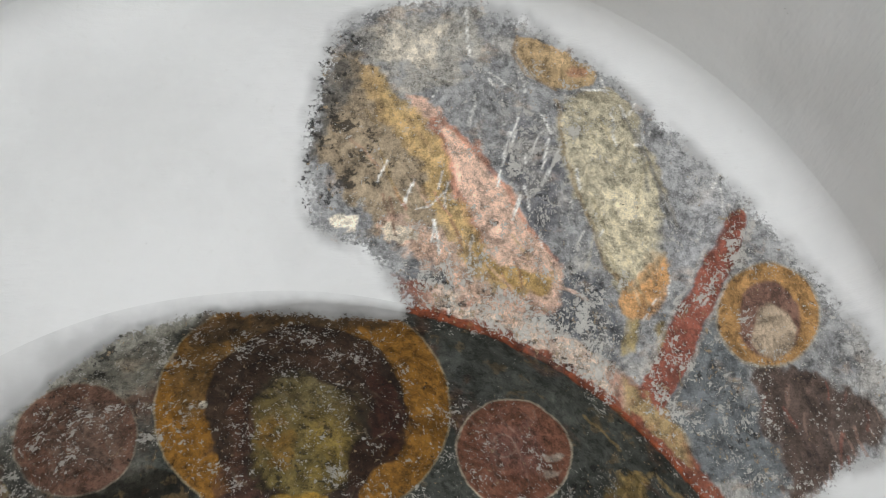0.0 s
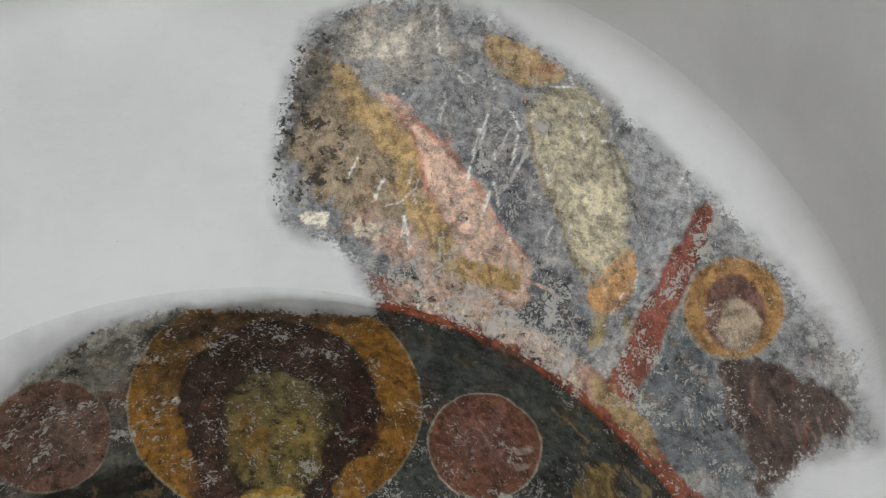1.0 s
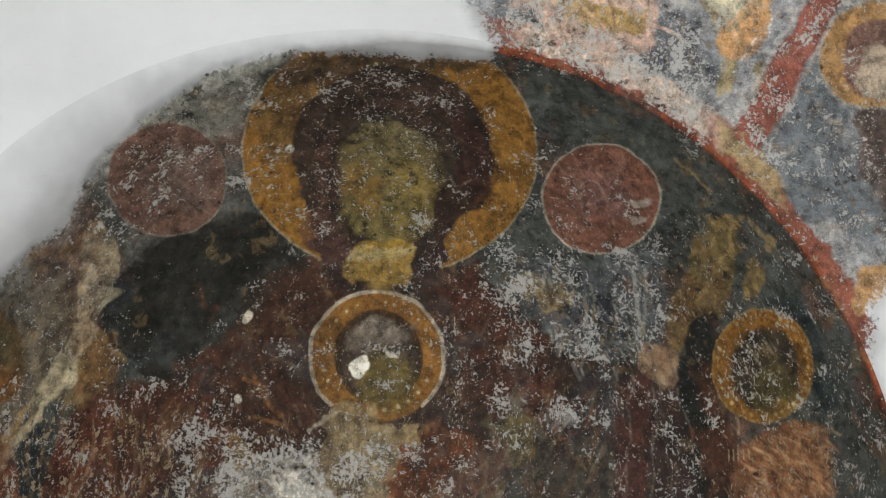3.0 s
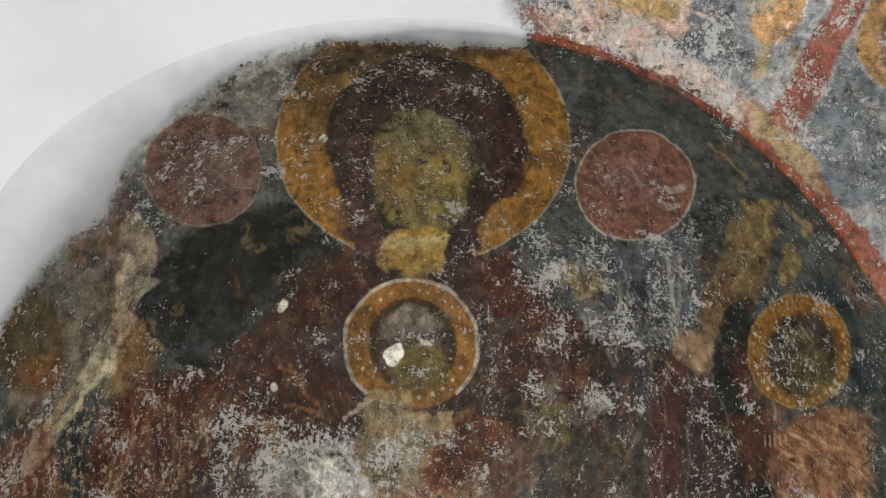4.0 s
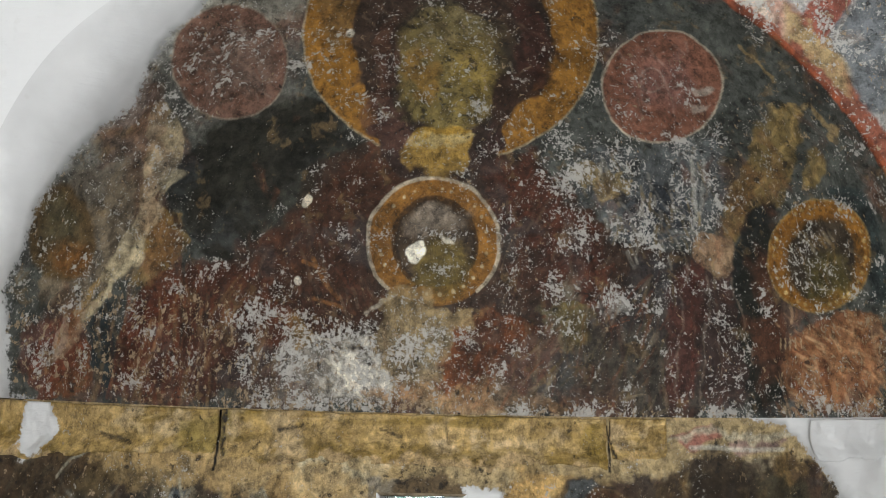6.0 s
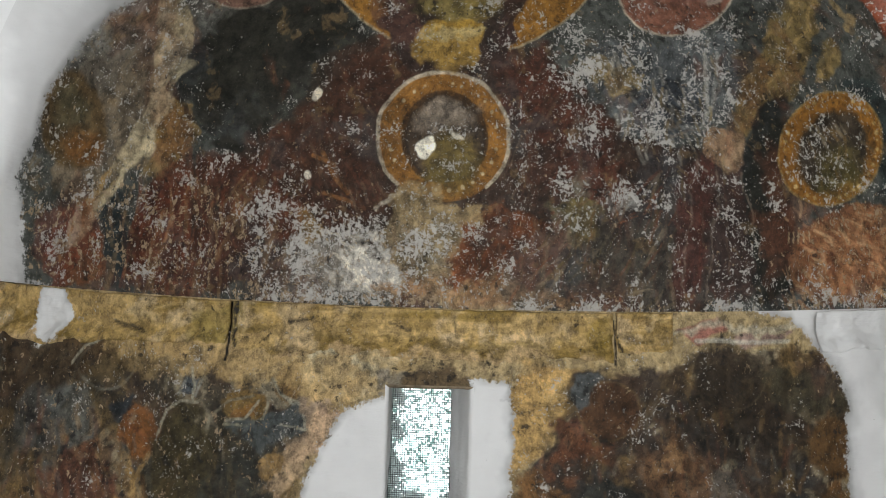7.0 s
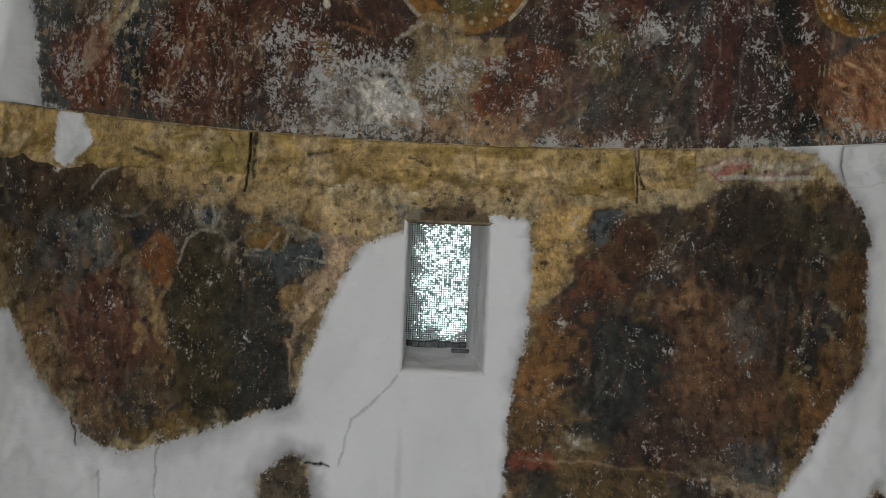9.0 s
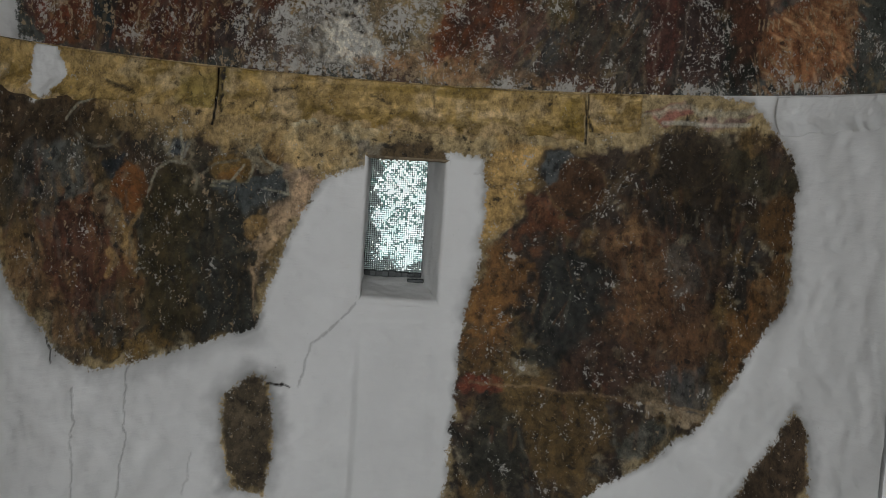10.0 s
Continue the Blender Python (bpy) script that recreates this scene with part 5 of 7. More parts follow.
apse.folds([(-0.798, -0.311), (-0.633, -0.291), (-0.489, -0.432), (-0.494, -0.640), (-0.780, -0.688)], [(96, 76, 44), (46, 42, 34), (80, 60, 38)], 90, 0.12, 0.007, 0.0, 26, 0.30)
apse.oval((0.673, -0.147), (0.095, 0.005), (-0.008, 0.080), (54, 44, 36), part='halo', soft=0.015, wob=0.01, amt=0.7)
apse.ring((0.673, -0.147), (0.095, 0.005), (-0.008, 0.080), (96, 82, 64), width=0.003, amt=0.5)
apse.oval((0.368, -0.245), (0.079, 0.006), (-0.006, 0.071), (88, 60, 40), part='halo', soft=0.012, wob=0.01)
apse.ring((0.368, -0.245), (0.079, 0.006), (-0.006, 0.071), (116, 92, 62), width=0.004, amt=0.5)
apse.oval((0.937, -0.298), (0.066, 0.006), (-0.007, 0.067), (96, 68, 38), part='halo', soft=0.012, wob=0.01)
apse.patch([(0.285, -0.168), (0.353, -0.154), (0.333, -0.188), (0.314, -0.241), (0.283, -0.236)], (80, 82, 84), soft=0.01, wob=0.012)
apse.patch([(0.769, -0.108), (0.929, -0.155), (0.938, -0.233), (0.797, -0.229)], (66, 60, 46), soft=0.03, wob=0.03, amt=0.8)
apse.patch([(0.887, -0.489), (0.973, -0.398), (0.985, -0.501), (0.902, -0.622)], (92, 70, 48), soft=0.03, wob=0.03, amt=0.7)
apse.patch([(0.520, -0.054), (0.624, -0.023), (0.672, -0.049), (0.598, -0.080)], (150, 96, 84), soft=0.008, wob=0.012)
apse.patch([(0.686, -0.042), (0.824, -0.040), (0.827, -0.064), (0.689, -0.067)], (140, 112, 104), soft=0.012, wob=0.015)
apse.stroke([(0.590, -0.070), (0.819, -0.069)], (186, 178, 166), width=0.007, amt=0.7)
apse.patch([(0.478, -0.092), (0.565, -0.045), (0.684, -0.022), (0.929, -0.013), (0.932, -0.039), (0.626, -0.044)], (178, 166, 146), soft=0.012, wob=0.015, amt=0.8)
apse.patch([(-0.552, -0.848), (-0.471, -0.791), (-0.426, -0.822), (-0.407, -1.007), (-0.434, -1.130), (-0.524, -1.100), (-0.552, -0.983)], (80, 68, 54), soft=0.015, wob=0.012)
apse.patch([(1.028, -0.707), (1.068, -0.782), (1.077, -0.922), (0.844, -0.994), (0.936, -0.857)], (78, 62, 48), soft=0.015, wob=0.012)
apse.crack([(-0.962, -0.795), (-0.960, -0.917), (-0.960, -1.054)], width=0.003, amt=0.3)
apse.crack([(-0.811, -0.756), (-0.817, -0.826), (-0.814, -0.954), (-0.832, -1.080)], width=0.0034, amt=0.33)
apse.crack([(-0.193, -0.557), (-0.202, -0.604), (-0.242, -0.636), (-0.322, -0.715), (-0.345, -0.839)], width=0.0034, amt=0.3)
apse.crack([(-0.629, -0.992), (-0.640, -1.065), (-0.654, -1.108)], width=0.0034, amt=0.22)
apse.crack([(-0.431, -0.822), (-0.392, -0.826), (-0.373, -0.835)], width=0.003, amt=1)
apse.crack([(-1.041, -0.665), (-1.028, -0.693), (-1.021, -0.720)], width=0.003, amt=1)
apse.crack([(0.124, -0.262), (0.186, -0.265), (0.309, -0.279)], width=0.0034, amt=0.27)
apse.crack([(0.092, -0.231), (0.164, -0.236), (0.251, -0.241)], width=0.0034, amt=0.27)
apse.stroke([(-0.606, -0.009), (-0.609, -0.078), (-0.618, -0.147)], (20, 18, 16), width=0.0045)
apse.stroke([(0.377, -0.026), (0.379, -0.132)], (20, 18, 16), width=0.0035)
for area in panels:
    idx, deep = apse.inside(area, 0.02, 0.1)
    apse.rgb[idx] *= (1 - 0.22 * smooth(-0.03, 0.03, deep))[:, None]
apse.enrich(0.92)
apse.rgb *= np.array([0.91, 0.95, 0.90])
apse.tone(0.34)
apse.wear(None, (0.22, 0.25, 0.15))
apse.wear([(-1.250, -0.026), (-0.374, -0.194), (-0.470, -0.650), (-0.884, -0.757), (-1.233, -0.409)], (0.24, 0.30, 0.30), soft=0.05)
apse.wear([(0.103, -1.311), (0.072, -0.618), (0.271, -0.177), (0.945, -0.155), (0.954, -0.519), (0.417, -1.257)], (0.24, 0.2, 0.30), soft=0.05)
apse.wear([(-0.526, -0.020), (0.052, -0.003), (0.204, -0.169), (-0.313, -0.249)], (0.2, 0.2, 0.34), soft=0.05)
apse.cover([(-1.361, -0.020), (-1.251, -0.020), (-1.122, 0.048), (-0.681, 0.142), (0.190, 0.156), (0.592, 0.043), (0.819, -0.014), (0.908, -0.102), (0.946, -0.150), (0.963, -0.197), (0.979, -0.458), (0.907, -0.565), (0.791, -0.768), (0.628, -0.928), (0.420, -1.095), (0.060, -1.162), (0.078, -0.898), (0.082, -0.665), (0.117, -0.489), (0.129, -0.273), (0.111, -0.180), (0.009, -0.174), (0.004, -0.209), (-0.177, -0.217), (-0.313, -0.263), (-0.366, -0.365), (-0.400, -0.437), (-0.438, -0.565), (-0.470, -0.661), (-0.584, -0.702), (-0.741, -0.735), (-0.884, -0.761), (-0.957, -0.735), (-1.047, -0.662), (-1.139, -0.549), (-1.203, -0.416), (-1.368, -0.391)], width=0.02)
apse.coverhole([(-1.111, -0.016), (-1.031, -0.019), (-1.022, -0.074), (-1.099, -0.128), (-1.117, -0.058)], width=0.02)
apse.smoke_shade([(-0.590, -0.846), (-0.488, -0.760), (-0.394, -0.792), (-0.367, -1.009), (-0.406, -1.132), (-0.546, -1.121), (-0.591, -0.980)], 0.66, soft=0.025)
apse.smoke_shade([(-1.233, -0.409), (-1.140, -0.532), (-1.048, -0.649), (-0.884, -0.757), (-0.584, -0.695), (-0.457, -0.636), (-0.432, -0.707), (-0.582, -0.744), (-0.882, -0.809), (-1.090, -0.681), (-1.213, -0.525)], 0.74, soft=0.03)
apse.smoke_shade([(0.103, -0.173), (0.149, -0.229), (0.143, -0.430), (0.109, -0.634), (0.066, -0.637), (0.100, -0.433), (0.107, -0.259)], 0.78, soft=0.02)
apse.smoke_shade([(0.877, -0.040), (0.981, -0.149), (1.007, -0.454), (0.935, -0.560), (0.906, -0.541), (0.969, -0.411), (0.925, -0.150)], 0.76, soft=0.025)
apse.smoke_shade([(1.023, -0.663), (1.100, -0.773), (1.102, -0.914), (1.036, -0.935), (0.987, -0.803)], 0.75, soft=0.02)
apse.coveradd([(-0.552, -0.848), (-0.470, -0.794), (-0.426, -0.822), (-0.407, -1.007), (-0.434, -1.130), (-0.524, -1.100), (-0.552, -0.983)], width=0.02)
apse.coveradd([(1.028, -0.707), (1.068, -0.782), (1.077, -0.922), (0.844, -0.994), (0.936, -0.857)], width=0.02)
nrm = grid_normals(flat, NAZ, NZ)
if (nrm @ inward).mean() < 0:
    nrm = -nrm
    flip = True
else:
    flip = False
WIN_L, WIN_R, WIN_T, WIN_B = -0.193, 0.013, -0.207, -0.583
# the plaster's opening is a finger wider than the throat, to leave room for its rounded edge
GAP = 0.010
lines_x, lines_z = np.sin(az.ravel()) * RX, zz.ravel()
HOLE_L, HOLE_R = (float(lines_x[np.argmin(np.abs(lines_x - v))]) for v in (WIN_L - GAP, WIN_R + GAP))
HOLE_T, HOLE_B = (float(lines_z[np.argmin(np.abs(lines_z - v))]) for v in (WIN_T + GAP, WIN_B - GAP * 2))
clear = np.maximum(np.abs(flat[:, 0] - (HOLE_L + HOLE_R) / 2) - (HOLE_R - HOLE_L) / 2, np.abs(flat[:, 2] - (HOLE_T + HOLE_B) / 2) - (HOLE_T - HOLE_B) / 2)
calm = smooth(0.0, 0.05, clear) * smooth(0.0, -0.03, flat[:, 2])
flat = flat + nrm * (uneven(flat, 0.013) * calm)[:, None]
# below the window the plaster runs down in a shallow channel
channel = smooth(WIN_L - 0.012, WIN_L + 0.012, flat[:, 0]) * (1 - smooth(WIN_R - 0.02, WIN_R + 0.02, flat[:, 0])) * smooth(HOLE_B - 0.01, HOLE_B - 0.22, flat[:, 2])
flat = flat - nrm * (0.012 * channel)[:, None]
nrm = grid_normals(flat, NAZ, NZ)
faces = grid_faces(NAZ, NZ)
if flip:
    nrm, faces = -nrm, faces[:, ::-1]
mid = flat[faces].mean(1)
hole = (mid[:, 0] > HOLE_L) & (mid[:, 0] < HOLE_R) & (mid[:, 2] < HOLE_T) & (mid[:, 2] > HOLE_B)
frescoed("wall_apse", "whitewashed curved apse wall with patches of old fresco", lift(flat), faces[~hole], nrm, apse,
         [("apse_fresco", "small dark remnant of fresco in the whitewash", lambda m: (m[:, 1] < -0.775) & (m[:, 0] < -0.2)),
          ("apse_fresco", "pointed dark remnant of fresco beside whitewash", lambda m: (m[:, 1] < -0.70) & (m[:, 0] > 0.83)),
          ("apse_fresco", "blackened fresco panel with brown haloed shapes beside window", lambda m: m[:, 0] < -0.09),
          ("apse_fresco", "sooty red-brown fresco panel with faint haloes beside window", lambda m: m[:, 0] >= -0.09)])

# the wall's foot, out to the floor
az = np.linspace(-AZ, AZ, 120)[:, None]
zz = np.linspace(LOW, FLOOR, 12)[None, :]
foot = np.stack([np.sin(az) * RX + 0 * zz, np.cos(az) * RY + 0 * zz, zz + 0 * az], 2).reshape(-1, 3)
tagged(mesh_of("wall_apse_foot", lift(foot), grid_faces(120, 12)[:, ::-1], whitewash), "whitewashed foot of the curved apse wall", "wall", kind="structure")

# ---- east wall round the arch ----
NW, NR = 640, 330
sel = np.concatenate([np.linspace(math.pi, 1.85, 110, endpoint=False), np.linspace(1.85, 0, NW - 110)])
ray_a = sel[:, None]
inner = np.stack([np.interp(sel[::-1], np.linspace(0, math.pi, NA), lip_out[::-1, k])[::-1] for k in (0, 1, 2)], 1)
# where a ray from the apse centre meets the vault or the side wall
dirs = np.stack([np.cos(sel), np.sin(sel)], 1)
bq = -dirs[:, 1] * VAULT_Z
far = -bq + np.sqrt(np.maximum(bq * bq - (VAULT_Z ** 2 - VAULT_R ** 2), 0))
side = VAULT_R / np.maximum(np.abs(dirs[:, 0]), 1e-6)
far = np.where(far * dirs[:, 1] > VAULT_Z, far, np.minimum(side, 9)) + 0.01
t = np.linspace(0, 1, NR)[None, :, None]
outer = np.stack([dirs[:, 0] * far, np.full(NW, 0.0), dirs[:, 1] * far], 1)
outer[:, 1] = inner[:, 1]
xyz = inner[:, None, :] * (1 - t) + outer[:, None, :] * t
flat = xyz.reshape(-1, 3)
wall = Plaster(np.stack([flat[:, 0], flat[:, 2]], 1), flat)
ARCH = np.sqrt((flat[:, 0] / RX) ** 2 + (flat[:, 2] / RZ) ** 2) - math.sin(BETA)
wall.fill((136, 136, 136))
wall.patch([(0.193, 1.060), (0.443, 1.112), (0.636, 1.027), (0.684, 0.895), (0.655, 0.733), (0.426, 0.835), (0.240, 0.979)], (98, 100, 104), soft=0.03, wob=0.03)
wall.patch([(0.464, 1.467), (0.581, 1.420), (0.586, 1.167), (0.520, 1.139), (0.430, 1.344)], (108, 108, 112), soft=0.03, wob=0.03)
wall.patch([(0.063, 1.731), (0.342, 1.783), (0.472, 1.596), (0.279, 1.548), (0.118, 1.597)], (158, 152, 140), soft=0.04, wob=0.04, amt=0.8)
wall.patch([(0.787, 0.842), (0.886, 1.024), (0.945, 0.839), (0.996, 0.643), (0.968, 0.551), (0.807, 0.552), (0.736, 0.719)], (98, 102, 104), soft=0.02, wob=0.02)
wall.blot((176, 170, 160), 10, 0.15, 0.6, 0.45, 111)
wall.blot((84, 86, 92), 15, 0.25, 0.6, 0.3, 113)
wall.blot((186, 156, 128), 21, 0.35, 0.65, 0.25, 117)
wall.patch([(0.050, 1.680), (0.145, 1.580), (0.225, 1.500), (0.325, 1.315), (0.368, 1.113), (0.459, 0.976), (0.363, 1.017), (0.218, 1.114), (0.119, 1.200), (0.016, 1.332)], (148, 130, 104), soft=0.02, wob=0.025)
wall.patch([(0.024, 1.597), (0.091, 1.613), (0.066, 1.469), (0.016, 1.332), (-0.004, 1.362)], (92, 88, 82), soft=0.02, wob=0.03, amt=0.5)
wall.patch([(0.144, 1.199), (0.245, 1.198), (0.388, 1.017), (0.482, 0.950), (0.386, 0.977), (0.218, 1.101)], (172, 144, 124), soft=0.015, wob=0.02)
wall.patch([(0.226, 1.548), (0.330, 1.444), (0.416, 1.314), (0.553, 1.076), (0.551, 0.975), (0.487, 0.943), (0.398, 0.977), (0.439, 1.057), (0.356, 1.141), (0.325, 1.315), (0.251, 1.468)], (182, 148, 128), part='painted_robe', soft=0.012, wob=0.012)
wall.patch([(0.291, 1.468), (0.330, 1.444), (0.416, 1.314), (0.390, 1.314), (0.334, 1.390)], (146, 92, 72), soft=0.012, wob=0.012, amt=0.6)
wall.patch([(0.132, 1.613), (0.225, 1.516), (0.302, 1.406), (0.324, 1.300), (0.356, 1.141), (0.416, 1.085), (0.545, 1.049), (0.536, 1.015), (0.460, 0.983), (0.366, 1.071), (0.271, 1.241), (0.249, 1.375), (0.185, 1.468)], (166, 142, 92), soft=0.015, wob=0.012, amt=0.85)
wall.patch([(0.379, 1.085), (0.441, 1.084), (0.545, 1.056), (0.530, 1.015), (0.460, 0.989), (0.401, 1.030)], (146, 122, 58), soft=0.012, wob=0.01, amt=0.9)
wall.patch([(0.770, 1.435), (0.857, 1.380), (0.992, 1.213), (0.888, 1.121), (0.825, 1.179), (0.795, 1.311)], (162, 162, 162), soft=0.03, wob=0.03, amt=0.8)
wall.patch([(0.588, 1.515), (0.714, 1.547), (0.780, 1.403), (0.819, 1.186), (0.786, 1.025), (0.696, 1.006), (0.663, 1.041), (0.637, 1.166), (0.570, 1.374)], (160, 150, 124), part='painted_robe', soft=0.015, wob=0.015)
wall.patch([(0.686, 1.267), (0.754, 1.297), (0.781, 1.194), (0.750, 1.040), (0.688, 1.040), (0.658, 1.124)], (180, 168, 136), soft=0.015, wob=0.015)
wall.stroke([(0.761, 1.419), (0.797, 1.267), (0.812, 1.179), (0.779, 1.176)], (110, 108, 108), width=0.006, amt=0.7)
wall.stroke([(0.656, 1.131), (0.675, 1.040), (0.749, 1.026)], (120, 110, 88), width=0.008, amt=0.6)
wall.patch([(0.744, 1.095), (0.796, 1.101), (0.792, 1.025), (0.742, 0.972), (0.690, 0.947), (0.683, 1.000), (0.749, 1.026)], (162, 128, 84), soft=0.012, wob=0.012)
wall.patch([(0.684, 0.953), (0.721, 0.953), (0.699, 0.862), (0.661, 0.850)], (150, 128, 66), soft=0.01, wob=0.012, amt=0.8)
wall.patch([(0.750, 0.933), (0.788, 0.945), (0.770, 0.893), (0.739, 0.843)], (140, 116, 56), soft=0.01, wob=0.012, amt=0.8)
wall.patch([(0.505, 1.697), (0.613, 1.646), (0.691, 1.588), (0.673, 1.547), (0.590, 1.531), (0.524, 1.564), (0.488, 1.638)], (168, 140, 98), part='halo', soft=0.006, wob=0.006)
wall.stroke([(0.498, 1.689), (0.485, 1.638), (0.511, 1.572), (0.583, 1.531)], (150, 118, 72), width=0.005, amt=0.7)
wall.patch([(0.616, 1.596), (0.664, 1.600), (0.668, 1.572), (0.627, 1.572)], (160, 108, 80), soft=0.01, wob=0.012, amt=0.7)
wall.patch([(0.957, 0.839), (1.053, 0.825), (1.210, 0.759), (1.194, 0.650), (1.071, 0.606), (1.001, 0.544), (0.967, 0.545), (0.981, 0.690)], (88, 74, 66), part='painted_robe', soft=0.02, wob=0.02)
wall.patch([(0.957, 0.818), (1.108, 0.818), (1.080, 0.586), (0.996, 0.527), (0.968, 0.586)], (80, 64, 56), soft=0.02, wob=0.02, amt=0.8)
wall.oval((1.000, 0.948), (0.112, -0.002), (0.020, 0.122), (158, 116, 60), part='halo', soft=0.005, wob=0.004)
wall.oval((1.000, 0.935), (0.067, -0.001), (0.016, 0.092), (112, 80, 66), soft=0.008, wob=0.008)
wall.oval((1.005, 0.903), (0.042, -0.001), (0.011, 0.062), (160, 140, 116), part='face_oval', soft=0.01, wob=0.012)
wall.ring((1.000, 0.948), (0.113, -0.002), (0.021, 0.123), (160, 150, 130), width=0.004, amt=0.6)
wall.patch([(0.962, 1.218), (1.006, 1.186), (0.732, 0.707), (0.660, 0.723)], (138, 74, 56), part='red_bar', soft=0.005, wob=0.006)
wall.stroke([(0.954, 1.218), (0.651, 0.723)], (176, 168, 160), width=0.005, amt=0.6)
wall.stroke([(1.011, 1.183), (0.740, 0.707)], (170, 160, 150), width=0.005, amt=0.5)
wall.lay(np.arange(len(wall.uv)), smooth(0.075, 0.062, ARCH + 0.010 * wall.fray + 0.024 * smooth(0.74, 0.80, flat[:, 0])) * smooth(0.12, 0.24, flat[:, 0] - 0.02), (128, 70, 48), part="red_border")
# along the border a red line at the arris, worn to pale plaster, and red again where the border was repainted
pale = smooth(0.014, 0.024, ARCH + 0.012 * wall.fray) * smooth(0.080, 0.066, ARCH + 0.010 * wall.fray) * smooth(0.22, 0.32, flat[:, 0]) * smooth(0.70, 0.62, flat[:, 0])
wall.lay(np.arange(len(wall.uv)), pale * np.clip(1.05 + 0.8 * fbm(flat, 30, 4, 91), 0, 1), (206, 186, 166), amt=0.95)
old = smooth(0.012, 0.020, ARCH + 0.010 * wall.fray) * smooth(0.070, 0.056, ARCH + 0.012 * wall.fray) * smooth(0.655, 0.675, flat[:, 0]) * smooth(0.80, 0.765, flat[:, 0])
wall.lay(np.arange(len(wall.uv)), old, (158, 134, 88), amt=0.95)
wall.patch([(0.903, 0.504), (0.988, 0.509), (0.950, 0.412), (0.904, 0.401)], (160, 120, 70), soft=0.01, wob=0.01)
wall.patch([(0.674, 0.690), (0.717, 0.671), (0.761, 0.605), (0.742, 0.577), (0.692, 0.636)], (152, 134, 96), soft=0.008, wob=0.01)
wall.patch([(0.316, 1.444), (0.403, 1.329), (0.474, 1.210), (0.542, 1.097), (0.548, 1.015), (0.508, 0.969), (0.438, 1.030), (0.369, 1.140), (0.343, 1.270), (0.295, 1.390)], (206, 170, 146), soft=0.008, wob=0.008, amt=0.9)
wall.stroke([(0.290, 1.444), (0.325, 1.314), (0.352, 1.183), (0.381, 1.126)], (160, 92, 62), width=0.012, amt=0.6, wob=0.01)
wall.stroke([(0.329, 1.428), (0.416, 1.314), (0.485, 1.182), (0.547, 1.083)], (170, 104, 76), width=0.008, amt=0.6, wob=0.01)
wall.patch([(0.118, 1.613), (0.199, 1.532), (0.277, 1.452), (0.313, 1.344), (0.341, 1.226), (0.368, 1.126), (0.452, 1.057), (0.544, 1.042), (0.509, 0.989), (0.424, 1.003), (0.340, 1.058), (0.294, 1.169), (0.254, 1.315), (0.197, 1.437), (0.092, 1.548)], (180, 146, 88), soft=0.015, wob=0.015, amt=0.7)
wall.patch([(0.355, 1.120), (0.452, 1.063), (0.545, 1.049), (0.509, 0.989), (0.424, 1.010)], (168, 134, 62), soft=0.008, wob=0.01, amt=0.8)
wall.patch([(0.144, 1.199), (0.244, 1.156), (0.352, 1.031), (0.482, 0.949), (0.432, 0.924), (0.290, 1.032), (0.181, 1.128)], (200, 162, 136), soft=0.015, wob=0.02, amt=0.8)
wall.patch([(0.056, 1.203), (0.119, 1.192), (0.113, 1.157), (0.066, 1.165)], (214, 204, 184), soft=0.005, wob=0.012)
wall.patch([(0.156, 1.178), (0.238, 1.170), (0.243, 1.121), (0.181, 1.128)], (210, 194, 170), soft=0.005, wob=0.014)
wall.patch([(0.018, 1.580), (0.091, 1.697), (0.078, 1.597), (0.053, 1.469), (0.028, 1.346), (-0.004, 1.346)], (92, 88, 82), soft=0.02, wob=0.03, amt=0.8)
wall.patch([(0.132, 1.714), (0.229, 1.748), (0.325, 1.697), (0.281, 1.596), (0.173, 1.613)], (192, 182, 164), soft=0.02, wob=0.03, amt=0.8)
wall.patch([(0.582, 1.515), (0.734, 1.482), (0.771, 1.326), (0.813, 1.193), (0.789, 1.052), (0.709, 1.006), (0.659, 1.068), (0.627, 1.195), (0.588, 1.343)], (184, 174, 146), soft=0.012, wob=0.012, amt=0.8)
wall.patch([(0.661, 1.260), (0.751, 1.267), (0.792, 1.179), (0.739, 1.053), (0.670, 1.054), (0.648, 1.152)], (198, 186, 154), soft=0.012, wob=0.012, amt=0.85)
wall.patch([(0.684, 1.006), (0.795, 1.094), (0.796, 1.025), (0.751, 0.946), (0.690, 0.953)], (190, 138, 78), soft=0.01, wob=0.012, amt=0.85)
wall.patch([(0.803, 1.164), (0.958, 1.250), (0.947, 1.177), (0.840, 1.052), (0.791, 1.066)], (150, 150, 152), soft=0.02, wob=0.02, amt=0.7)
for line in ([(0.755, 1.419), (0.792, 1.281), (0.816, 1.186)], [(0.733, 1.466), (0.763, 1.372), (0.775, 1.252)], [(0.786, 1.179), (0.816, 1.181)]):
    wall.stroke(line, (120, 116, 108), width=0.005, amt=0.7, wob=0.006)
for line in ([(0.627, 1.195), (0.653, 1.068), (0.709, 1.006)], [(0.580, 1.498), (0.588, 1.343), (0.627, 1.195)], [(0.670, 1.054), (0.709, 1.006), (0.795, 1.094)]):
    wall.stroke(line, (140, 118, 84), width=0.007, amt=0.65, wob=0.008)
